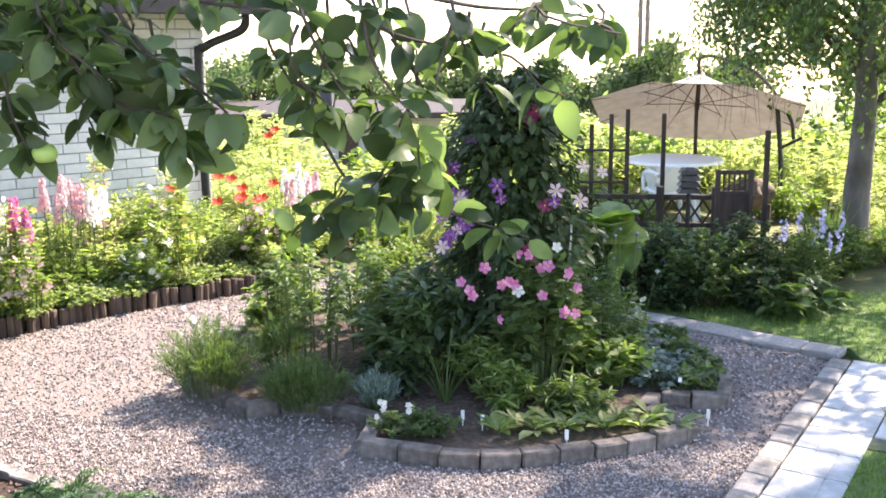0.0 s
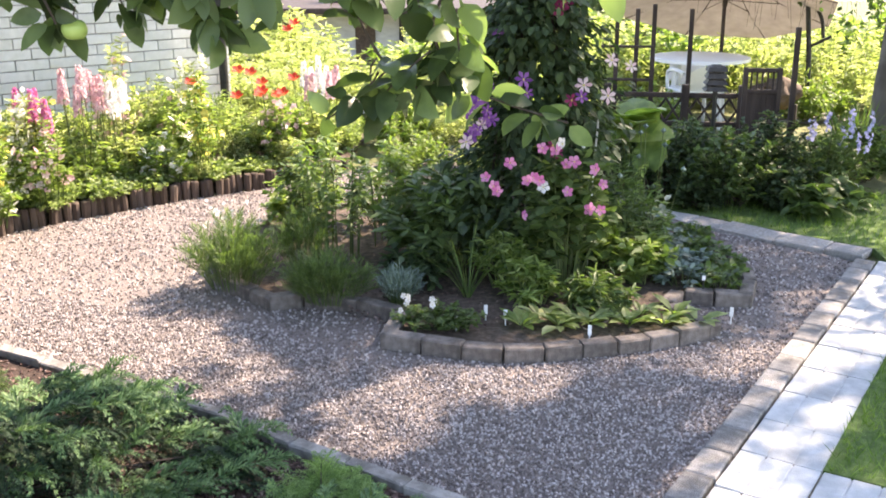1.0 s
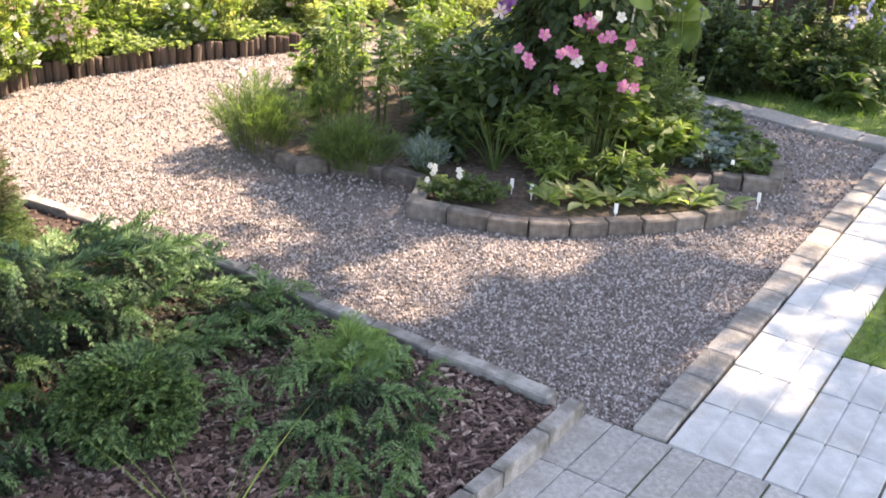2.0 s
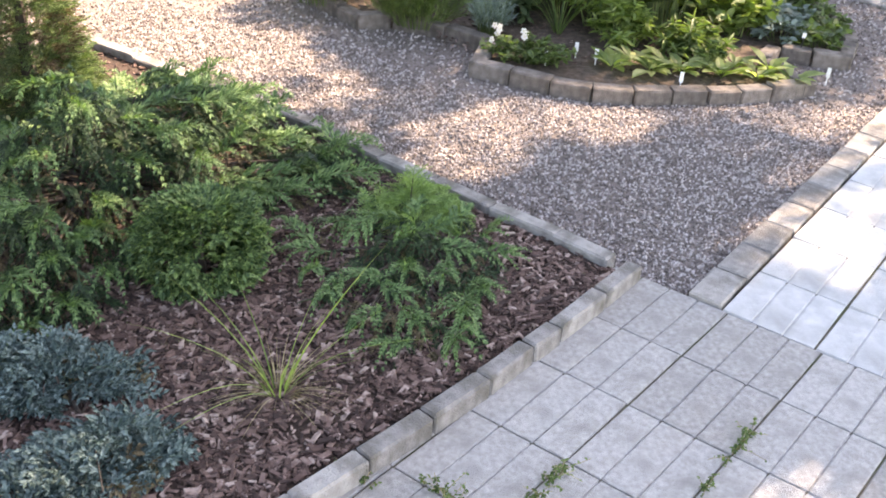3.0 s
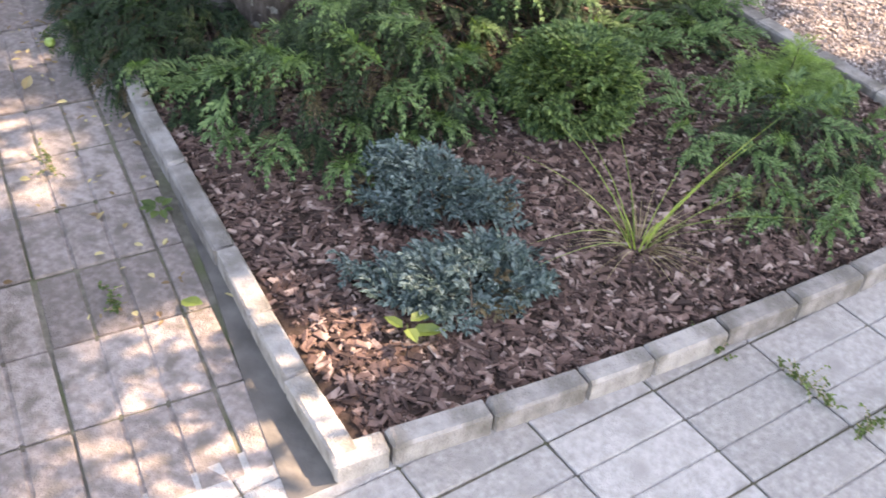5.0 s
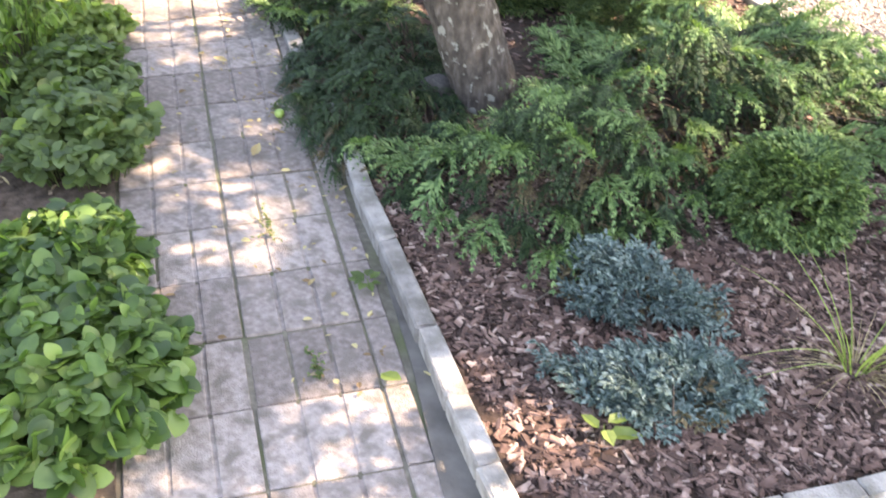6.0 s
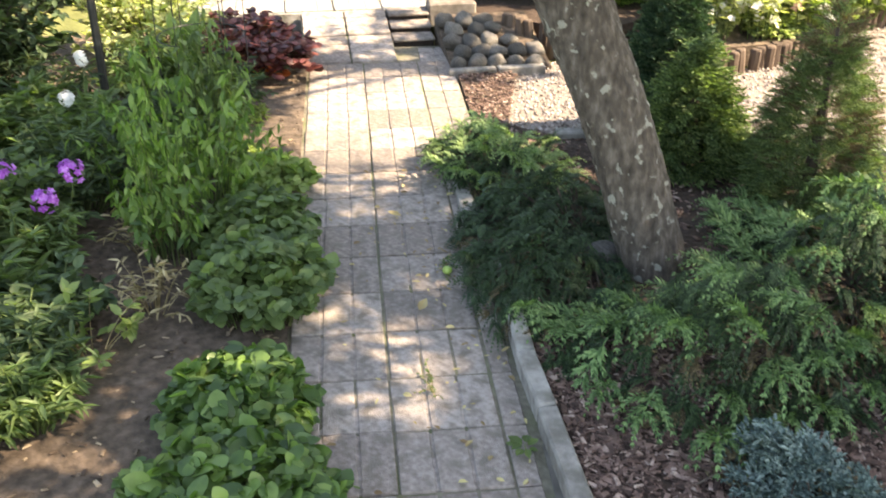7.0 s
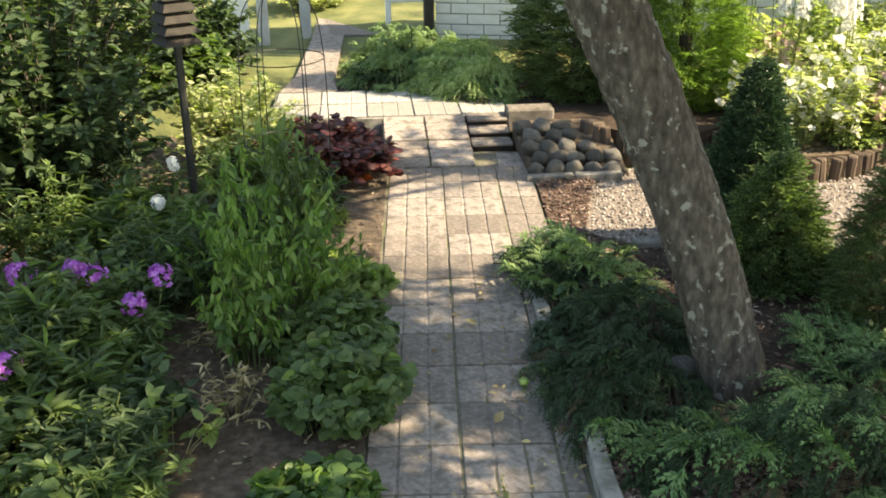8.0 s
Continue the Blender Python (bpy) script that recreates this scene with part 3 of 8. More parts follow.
A, B = np.array([0.9, -0.436]), np.array([0.436, 0.9])          # terrace grid: across, along
P0, E1, E2 = np.array([-0.70, 0.97]), np.array([-0.857, 0.515]), np.array([-0.515, -0.857])   # path: corner, along, to its side
PATIO_TURN = math.degrees(math.atan2(A[1], A[0]))
PATH_TURN = math.degrees(math.atan2(E1[1], E1[0]))

GRAVEL = [(0.5, 2.86), (0.72, 2.79), (0.85, 3.10), (1.10, 3.62), (1.46, 4.44), (1.92, 5.35), (2.2, 5.95), (2.04, 6.12), (1.80, 6.28), (1.50, 6.54),
          (1.17, 6.81), (0.85, 7.2), (0.55, 7.75), (0.35, 8.4), (0.3, 9.2), (-1.0, 9.2), (-1.3, 8.0), (-1.73, 7.5), (-2.28, 7.03), (-2.84, 6.42),
          (-3.12, 6.05), (-3.2, 5.5), (-3.1, 4.9), (-3.22, 4.5), (-3.9, 4.05), (-4.15, 3.5), (-3.5, 3.0), (-3.1, 3.1), (-2.6, 3.75), (-2.06, 4.12),
          (-1.47, 3.88), (-0.82, 3.60), (-0.26, 3.27)]
BED = [(0.44, 2.83), (-0.67, 1.03), (-1.06, 1.27), (-1.9, 1.75), (-2.37, 2.09), (-2.8, 2.36), (-3.4, 2.72), (-3.45, 2.98), (-3.1, 3.1), (-2.6, 3.72),
       (-2.06, 4.06), (-1.47, 3.82), (-0.82, 3.54), (-0.26, 3.21)]
RING = [(-0.37, 4.40), (-0.17, 4.345), (0.02, 4.30), (0.21, 4.28), (0.40, 4.31), (0.57, 4.37), (0.73, 4.43), (0.88, 4.495), (1.02, 4.57), (1.23, 4.71),
        (1.03, 4.98), (1.10, 5.16), (1.25, 5.13), (1.44, 5.12), (1.50, 5.35), (1.52, 5.6), (1.47, 5.9), (1.38, 6.2), (1.25, 6.52), (1.07, 6.8),
        (0.8, 7.02), (0.5, 7.15), (0.15, 7.2), (-0.2, 7.18), (-0.6, 7.08), (-0.95, 6.92), (-1.25, 6.7), (-1.5, 6.4), (-1.62, 6.1), (-1.6, 5.75),
        (-1.5, 5.35), (-1.36, 5.1), (-1.17, 4.95), (-1.02, 4.82), (-0.86, 4.90), (-0.57, 4.83), (-0.36, 4.72)]

rng = np.random.default_rng(11)
gravel = single("gravel_yard", sheet(GRAVEL, -0.014), M["gravel_bed"], "pinkish grey gravel yard round the flower bed", "gravel", kind="structure")
octa = (np.array([[1, 0, 0], [-1, 0, 0], [0, 1, 0], [0, -1, 0], [0, 0, 1], [0, 0, -1]], float),
        np.array([[0, 2, 4], [2, 1, 4], [1, 3, 4], [3, 0, 4], [2, 0, 5], [1, 2, 5], [3, 1, 5], [0, 3, 5]]))


def stones(points, z, lo, hi, rng):
    n = len(points)
    m = turns(rng.normal(0, 1, (n, 3)), rng.normal(0, 1, (n, 3)), np.stack([rng.uniform(lo, hi, n), rng.uniform(lo, hi, n) * 1.3, rng.uniform(lo, hi, n) * 0.8], 1))
    return Bag().spread(octa, m, np.c_[points, np.full(n, z) + rng.uniform(-0.003, 0.004, n)])


near = [(0.5, 2.86), (0.72, 2.79), (1.10, 3.62), (1.6, 4.7), (-0.37, 4.2), (-1.2, 4.7), (-2.4, 4.9), (-2.06, 4.12), (-0.82, 3.60)]
part("loose_gravel", stones(fill(near, 30000, rng), -0.012, 0.004, 0.0085, rng), M["gravel"], gravel, "loose pink, grey and white gravel stones")["kind"] = "stuff"
pts = fill(GRAVEL, 34000, rng)
pts = pts[~inside(near, pts[:, 0], pts[:, 1]) & ~inside(RING, pts[:, 0], pts[:, 1])]
part("loose_gravel", stones(pts, -0.012, 0.006, 0.011, rng), M["gravel"], gravel, "loose pink, grey and white gravel stones")["kind"] = "stuff"


def slab_mesh(name, length, width, strips, mat, rng, deep=0.045, groove=0.005, skew=0.0):
    """A concrete slab with false joints along its length (y), slightly out of square by skew."""
    b = Bag()
    w = width / strips
    for i in range(strips):
        block(b, (w - groove, length, deep), ((i + 0.5) * w - width / 2, 0, -deep), None, 0.003)
    block(b, (width - 0.01, length - 0.012, deep - 0.0045), (0, 0, -deep), None, 0.002)
    for v in b.v:
        if len(v):
            v[:, 0] += skew * v[:, 1]
            v[:, 2] += np.where(v[:, 2] > -0.01, rng.normal(0, 0.0007, len(v)), 0)
    return b.mesh(name, mat)


def lay(name, me, x, y, turn, parent, z=0.0, tilt=0.35):
    ob = new(name, me)
    ob.parent = parent
    ob.matrix_basis = pose(x, y, z, rng.normal(0, tilt), rng.normal(0, tilt), turn + rng.normal(0, 0.25))
    return ob


patio_poly = [tuple(A * u + B * v) for u, v in ((-1.75, -1.5), (2.2, -1.5), (2.2, 2.8), (-0.5, 2.8), (-1.3, 2.8), (-1.3, 0.55), (-1.75, 0.55))]
patio = single("patio", sheet(patio_poly, -0.007), M["sand"], "patio of weathered grooved concrete slabs with weeds in the joints", "patio", kind="structure")
SKEW = 0.045
slabs = [slab_mesh("slab", 0.2955, 0.297, 3, M["slab"], rng, groove=0.0035, skew=SKEW) for _ in range(4)]
for i in range(-4, 9):
    for j in range(-12, 2):
        v = 2.196 + 0.3 * (j + 0.5)
        u = -0.534 + 0.3 * (i + 0.5) + SKEW * (v - 2.19)
        x, y = A * u + B * v
        d = np.array([x, y]) - P0
        if d @ E2 > -0.2 and d @ E1 > 0.04 or (inside(BED, np.array([x]), np.array([y]))[0] and u < -1.05):
            continue
        lay("slab", slabs[(3 * i + j) % 4], x, y, PATIO_TURN, patio)

walkway = single("pale_walkway", sheet([tuple(A * u + B * v) for u, v in ((-0.53, 2.8), (-0.12, 2.8), (1.6, 2.8), (1.6, 3.68), (-0.25, 3.68), (-0.25, 5.05),
                 (1.6, 5.05), (1.6, 5.46), (-0.25, 5.46), (-0.25, 6.35), (-0.53, 6.35))], -0.007), M["sand"],
                 "pale concrete slab walkway beside the gravel and lawn", "walkway", kind="structure")
white_slab = slab_mesh("slab", 0.2955, 0.2965, 3, M["slab_white"], rng)
for i in range(0, 7):
    for j in range(0, 12):
        u, v = -0.532 + 0.3 * (i + 0.5), 2.796 + 0.3 * (j + 0.5)
        if i > 0 and not (v < 3.69 or 5.05 < v < 5.5):
            continue
        x, y = A * u + B * v
        lay("slab", white_slab, x, y, PATIO_TURN, walkway, 0.001)

# the garden path: eight strips wide, running slightly askew to its kerb
F1 = np.array(unit(E1 - 0.06 * E2))
F2 = np.array([F1[1], -F1[0]]) if np.dot([F1[1], -F1[0]], E2) > 0 else np.array([-F1[1], F1[0]])
WALK_TURN = math.degrees(math.atan2(F1[1], F1[0]))


def walk_at(s, c):
    """A place on the path: s along it, c across it."""
    return P0 + F1 * s + F2 * c


garden_path = single("garden_path", sheet([tuple(walk_at(s, c)) for s, c in ((-0.12, 0.0), (2.1, 0.06), (2.2, -0.05), (4.72, -0.05), (4.72, 0.80), (-0.12, 0.80))], -0.006), M["sand"],
                     "garden path of mossy worn concrete slabs", "path", kind="structure")
ROW = 0.2555
path_slabs = [slab_mesh("slab", ROW - 0.006, 0.3025, 3, M["slab_path"], rng, groove=0.008) for _ in range(3)]
path_strips = slab_mesh("slab", ROW - 0.006, 0.196, 2, M["slab_path"], rng, groove=0.008)
path_strip = slab_mesh("slab", ROW - 0.006, 0.068, 1, M["slab_path"], rng, groove=0.006)
path_pale = slab_mesh("slab", 0.312, 0.298, 3, M["slab"], rng)
for j in range(-3, 14):
    at = 0.838 + ROW * (j + 0.5)
    for c in (0.604, 0.3):
        lay("slab", path_slabs[(j + (c > 0.5)) % 3], *walk_at(at, c + rng.normal(0, 0.002)), WALK_TURN - 90, garden_path, rng.normal(0, 0.0015), 0.5)
    if at > 2.2:
        lay("slab", path_strips, *walk_at(at, 0.05), WALK_TURN - 90, garden_path, 0.0, 0.6)
    else:
        lay("slab", path_strip, *walk_at(at, 0.113), WALK_TURN - 90, garden_path, 0.0, 0.6)
for c in (0.05, -0.02):
    lay("slab", path_strips if c > 0 else path_strip, *walk_at(4.415 + ROW / 2, c if c < 0 else 0.05 - 0.02), WALK_TURN - 90, garden_path, 0.002 if c < 0 else 0.0, 0.3)
# cement filler whose dark colour partly stands in for the kerb's shadow
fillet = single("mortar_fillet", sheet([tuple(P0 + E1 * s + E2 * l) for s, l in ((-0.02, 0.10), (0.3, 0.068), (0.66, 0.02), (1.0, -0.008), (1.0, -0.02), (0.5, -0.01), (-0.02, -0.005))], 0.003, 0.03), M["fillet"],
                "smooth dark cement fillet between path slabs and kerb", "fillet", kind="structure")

# the short ramp up to the landing, with slabs laid crosswise
RISE, R0, R1 = 0.12, 4.43, 5.12
wedge = Bag().add([(*(P0 + E1 * s + E2 * l), z) for s, l, z in ((R0, -0.02, -0.06), (R0, 0.512, -0.06), (R1, 0.512, -0.06), (R1, -0.005, -0.06), (R0, -0.02, -0.012), (R0, 0.512, -0.012), (R1, 0.512, RISE - 0.012), (R1, -0.005, RISE - 0.012))],
                  [[0, 1, 2, 3], [7, 6, 5, 4], [0, 4, 5, 1], [1, 5, 6, 2], [2, 6, 7, 3], [3, 7, 4, 0]])
ramp_top = single("ramp", wedge, M["sand"], "low ramp of concrete slabs up to the landing", "ramp", kind="structure")
cross_slab = slab_mesh("slab", 0.25, 0.336, 3, M["slab_path"], rng, 0.03, 0.016)
for j in range(2):
    for i in range(2):
        s = R0 + 0.345 * (j + 0.5)
        x, y = P0 + E1 * s + E2 * (-0.012 + 0.261 * (i + 0.5))
        ob = lay("slab", cross_slab, x, y, PATH_TURN, ramp_top, 0.0, 0.3)
        ob.matrix_basis = Matrix.Translation((x, y, 0.006 + RISE / (R1 - R0) * (s - R0))) @ Matrix.Rotation(radians(PATH_TURN), 4, "Z") @ Matrix.Rotation(-math.atan(RISE / (R1 - R0)), 4, "Y")
landing_poly = [tuple(P0 + E1 * s + E2 * l) for s, l in ((R1 + 0.01, -0.30), (5.84, -0.35), (5.84, 1.22), (R1 + 0.01, 1.22))]
landing = single("landing", sheet(landing_poly, RISE - 0.012, 0.2), M["kerb"], "paved landing at the top of the ramp", "landing", kind="structure")
for j in range(2):
    for i in range(5):
        x, y = P0 + E1 * (R1 + 0.02 + 0.345 * (j + 0.5)) + E2 * (-0.30 + 0.302 * (i + 0.5))
        lay("slab", path_pale, x, y, PATH_TURN - 90, landing, RISE, 0.3)
far_walk = single("far_walk", sheet([tuple(P0 + E1 * s + E2 * l) for s, l in ((5.85, 0.80), (6.2, 0.83), (7.7, 0.78), (9.5, 0.7), (9.5, 1.0), (7.7, 1.05), (6.4, 1.11), (5.85, 1.2))], RISE - 0.004), M["slab_path"],
                  "grey concrete walk leading along the house", "path", kind="structure")
steps = thing("garden_steps", (*(P0 + E1 * 4.72 + E2 * -0.145), 0), "three low stone steps beside the ramp", "steps", kind="structure", turn=PATH_TURN)
for k in range(3):
    part("step", block(Bag(), (0.15, 0.25, 0.018), (0.08 + 0.135 * k, 0, 0.04 * k + 0.022), None, 0.006), M["slab_path"], steps)
    # near-black colour on the risers stands in for shade below the treads
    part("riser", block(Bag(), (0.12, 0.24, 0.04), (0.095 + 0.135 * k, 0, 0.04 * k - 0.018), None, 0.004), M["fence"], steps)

lawns = [[(-0.235, 3.71), (-0.235, 5.02), (2.6, 5.02), (2.6, 3.71)], [(-0.235, 5.49), (-0.235, 6.3), (-0.48, 6.42), (-0.6, 6.64), (-1.5, 6.8), (-2.2, 6.98), (-2.2, 7.7), (2.6, 9.2), (2.6, 5.49)]]
BLADE = [blade_tpl(0.09, b, 2) for b in (0.2, 0.6)]
for k, uv in enumerate(lawns):
    poly = [tuple(A * u + B * v) for u, v in uv]
    lawn = single("lawn", sheet(poly, -0.004, 0.08), M["lawn"], "mown green lawn beside the pale walkway", "lawn", kind="structure")
    g = Bag()
    pp = fill(poly, 9000 if k == 0 else 17000, rng)
    pp = pp[(pp[:, 0] < 3.4)]
    for q in range(2):
        p = pp[q::2]
        d = np.c_[rng.normal(0, 0.5, (len(p), 2)), np.ones(len(p))]
        g.spread(BLADE[q], turns(d, rng.normal(0, 1, (len(p), 3)), rng.uniform(0.03, 0.06, len(p))), np.c_[p, np.full(len(p), -0.006)])
    part("grass", g, M["blade"], lawn, "short green grass blades")["kind"] = "stuff"

# ---------------------------------------------------------------- edgings
def stone_mesh(size, seed, mat, bevel=0.006, rough=0.0014, name="kerb_stone"):
    r = np.random.default_rng(seed)
    b = block(Bag(), size, (0, 0, 0), None, bevel)
    b.v[0] = b.v[0] + r.normal(0, rough, b.v[0].shape)
    return b.mesh(name, mat)


def edging(name, pts, length, size, label, category, mat, top, closed=False, kind="structure", pieces=None, inset=0.0, jitter=1.0, gap=0.006, piece="kerb_stone"):
    """A row of stones along a line of points; each stone an object of its own."""
    pts = np.array(pts + ([pts[0]] if closed else []), float)
    holder = thing(name, (0, 0, 0), label, category, kind=kind)
    cuts = []
    for a, b in zip(pts[:-1], pts[1:]):
        n = max(1, round(np.linalg.norm(b - a) / length))
        cuts += [(a + (b - a) * i / n, a + (b - a) * (i + 1) / n) for i in range(n)]
    cache = {}
    for k, (a, b) in enumerate(cuts):
        ln = round(float(np.linalg.norm(b - a)), 2)
        if (ln, k % 3) not in cache:
            cache[ln, k % 3] = stone_mesh((max(ln - gap, 0.03), size[0], size[1]), k, mat, name=piece)
        mid, ang = (a + b) / 2, math.degrees(math.atan2(b[1] - a[1], b[0] - a[0]))
        nrm = np.array([-(b - a)[1], (b - a)[0]]) / max(np.linalg.norm(b - a), 1e-6)
        mid = mid + nrm * inset
        ob = new(piece, cache[ln, k % 3])
        ob.parent = holder
        ob.matrix_basis = pose(*mid, top - size[1] + rng.normal(0, 0.003 * jitter), rng.normal(0, 0.8 * jitter), rng.normal(0, 0.6 * jitter), ang + rng.normal(0, 0.7 * jitter))
    return holder


edging("front_kerb", [(-0.70 + 1.17 * t + 0.19 * t * (1 - t), 0.97 + 1.885 * t - 0.12 * t * (1 - t)) for t in (0, 0.055, 0.16, 0.265, 0.345, 0.44, 0.54, 0.64, 0.73, 0.79, 0.9, 1.0)],
       9, (0.057, 0.13), "low kerb of concrete stones between mulch and patio", "kerb", M["kerb"], 0.058, inset=0.0095, jitter=0.45, gap=0.003)
edging("side_kerb", [tuple(P0 + E1 * s + E2 * l) for s, l in ((0.0, -0.003), (0.24, 0.002), (0.46, -0.002), (0.71, -0.007), (1.1, -0.014), (1.38, -0.018), (1.68, -0.035))], 9, (0.057, 0.13),
       "low kerb of concrete stones between mulch and garden path", "kerb", M["kerb"], 0.058, inset=-0.03, jitter=0.5, gap=0.003)
edging("sunken_kerb", [(-2.3, 1.98), (-2.52, 2.1), (-2.75, 2.24), (-2.97, 2.37), (-3.2, 2.52), (-3.4, 2.7)], 9, (0.062, 0.12), "half-buried crooked kerb stones beside the path", "kerb", M["kerb"], 0.02, inset=-0.03, jitter=4.0)
edging("back_kerb", [(0.40, 2.90), (0.21, 3.01), (-0.03, 3.125), (-0.26, 3.25), (-0.49, 3.37), (-0.82, 3.575), (-1.10, 3.70), (-1.47, 3.86), (-1.79, 4.00), (-2.06, 4.11), (-2.33, 3.93), (-2.6, 3.74), (-2.85, 3.43), (-3.1, 3.1)],
       0.28, (0.062, 0.13), "low kerb of concrete stones between mulch and gravel", "kerb", M["kerb"], 0.055, inset=0.028, jitter=0.6, gap=0.003)
edging("ring_kerb", RING, 0.24, (0.075, 0.13), "notched ring of concrete edging stones round the flower bed", "kerb", M["kerb_dark"], 0.062, closed=True, inset=0.036)
edging("border_row", [tuple(A * -0.592 + B * v) for v in np.linspace(2.80, 6.35, 18)], 9, (0.112, 0.06), "row of grey concrete border stones along the gravel", "border", M["kerb"], 0.012, jitter=0.7)
edging("curved_border", [(2.29, 6.13), (2.09, 6.25), (1.83, 6.41), (1.52, 6.64), (1.15, 6.92), (0.85, 7.22), (0.6, 7.7), (0.42, 8.4)], 0.27, (0.21, 0.05),
       "curved row of pale concrete border stones", "border", M["slab"], 0.012, jitter=1.5)

ring_soil = single("ring_soil", sheet([((x - 0) * 0.965, 5.75 + (y - 5.75) * 0.965) for x, y in RING], 0.025, 0.06), M["soil"], "dark garden soil of the round flower bed", "soil", kind="structure")
mulch = single("mulch_bed", sheet(BED, 0.022, 0.06), M["mulch"], "bed covered with brown bark mulch", "mulch", kind="structure")
chip = Bag()
CHIP = (np.array([(-0.42, -0.5, -0.5), (0.38, -0.44, -0.5), (0.5, 0.4, -0.5), (-0.4, 0.5, -0.5), (-0.36, -0.42, 0.5), (0.3, -0.4, 0.5), (0.42, 0.3, 0.5), (-0.34, 0.42, 0.5)]),
        np.array([[4, 5, 6, 7], [0, 1, 5, 4], [1, 2, 6, 5], [2, 3, 7, 6], [3, 0, 4, 7]]))


def chips(poly, n, z, lo, hi, rng):
    p = fill(poly, n, rng)
    n = len(p)
    ln = lo + (hi - lo) * rng.uniform(0, 1, n) ** 1.7
    a = rng.uniform(0, 2 * math.pi, n)
    d = np.stack([np.cos(a), np.sin(a), rng.normal(0, 0.13, n)], 1)
    up = np.c_[rng.normal(0, 0.3, (n, 2)), np.ones(n)]
    return Bag().spread(CHIP, turns(d, up, np.stack([ln * rng.uniform(0.2, 0.55, n), ln, rng.uniform(0.002, 0.005, n)], 1)), np.c_[p, z + rng.uniform(0, 0.012, n)])


FRONT = [(0.42, 2.80), (-0.66, 1.06), (-1.9, 1.78), (-1.6, 2.4), (-0.9, 3.3), (-0.3, 3.2)]
part("bark_chips", chips(FRONT, 21000, 0.022, 0.009, 0.05, rng), M["chips"], mulch, "brown and reddish bark chips")["kind"] = "stuff"
part("bark_chips", chips(BED, 6000, 0.02, 0.018, 0.05, rng), M["chips"], mulch, "brown and reddish bark chips")["kind"] = "stuff"


# ---------------------------------------------------------------- log palisades
def palisade(name, pts, top, width, label, mat, rng, lean=2.0):
    line = curve_pts([(*p, 0) for p in pts], 12 * len(pts))
    seg = np.r_[0, np.cumsum(np.linalg.norm(np.diff(line, axis=0), axis=1))]
    holder = thing(name, (0, 0, 0), label, "edging", kind="structure")
    meshes = []
    for k in range(4):
        b = Bag()
        r = np.random.default_rng(k)
        a = np.linspace(0, 2 * math.pi, 9)[:-1]
        h = 0.32
        ring = lambda z, s: np.stack([np.cos(a) * width / 2 * s, np.sin(a) * width / 2 * s, np.full(8, z)], 1) + r.normal(0, 0.0015, (8, 3))
        v = np.concatenate([ring(0, 1), ring(h - 0.008, 1), ring(h, 0.82), [[0, 0, h + 0.001]]])
        f = [[j * 8 + i, j * 8 + (i + 1) % 8, (j + 1) * 8 + (i + 1) % 8, (j + 1) * 8 + i] for j in range(2) for i in range(8)]
        b.add(v, f)
        b.f.append(np.array([[16 + i, 16 + (i + 1) % 8, 24] for i in range(8)]))
        b.v.append(np.zeros((0, 3)))
        meshes.append(b.mesh("log", mat, False))
    s, k = 0.0, 0
    while s < seg[-1]:
        p = np.array([np.interp(s, seg, line[:, i]) for i in range(2)])
        ob = new("log", meshes[k % 4])
        ob.parent = holder
        ob.matrix_basis = pose(*p, top - 0.32 + rng.normal(0, 0.006), rng.normal(0, lean), rng.normal(0, lean), rng.uniform(0, 360))
        s, k = s + width * rng.uniform(0.93, 1.05), k + 1
    return holder


palisade("log_edging", [(-3.35, 4.35), (-3.2, 4.55), (-3.1, 4.9), (-3.2, 5.5), (-3.14, 6.02), (-2.86, 6.42), (-2.3, 7.04), (-1.75, 7.5), (-1.3, 8.05)], 0.115, 0.06,
         "dark weathered half-round log palisade along the gravel", M["log"], rng)
palisade("log_edging", [(-4.42, 4.0), (-4.2, 4.02), (-4.02, 4.12), (-3.85, 4.3)], 0.16, 0.06, "brown wooden log palisade behind the stone pile", M["log"], rng, 4)
meadow_poly = [(-3.4, 4.45), (-3.16, 4.95), (-3.25, 5.5), (-3.18, 6.07), (-2.9, 6.48), (-2.34, 7.1), (-1.8, 7.56), (-1.35, 8.1), (-1.3, 9.3), (-3.2, 8.6), (-5.3, 6.2), (-4.9, 5.2), (-4.2, 4.75)]
single("meadow_soil", sheet(meadow_poly, 0.085, 0.15), M["soil"], "soil of the raised perennial bed", "soil", kind="structure")
left_poly = [tuple(walk_at(s, c)) for s, c in ((0.0, 0.765), (5.1, 0.765), (5.1, 4.5), (0.0, 4.5))]
left_soil = single("border_soil", sheet(left_poly, 0.008, 0.08), M["soil"], "dry brown soil of the border beside the path", "soil", kind="structure")
part("litter", chips(left_poly, 5000, 0.006, 0.01, 0.035, rng), material("leaf_litter", ramp3((0.06, 0.04, 0.03), (0.14, 0.1, 0.07), (0.3, 0.23, 0.16)), 0.9, 30, 0.3, 90, island=0.8), left_soil, "dry leaf litter and clods")["kind"] = "stuff"

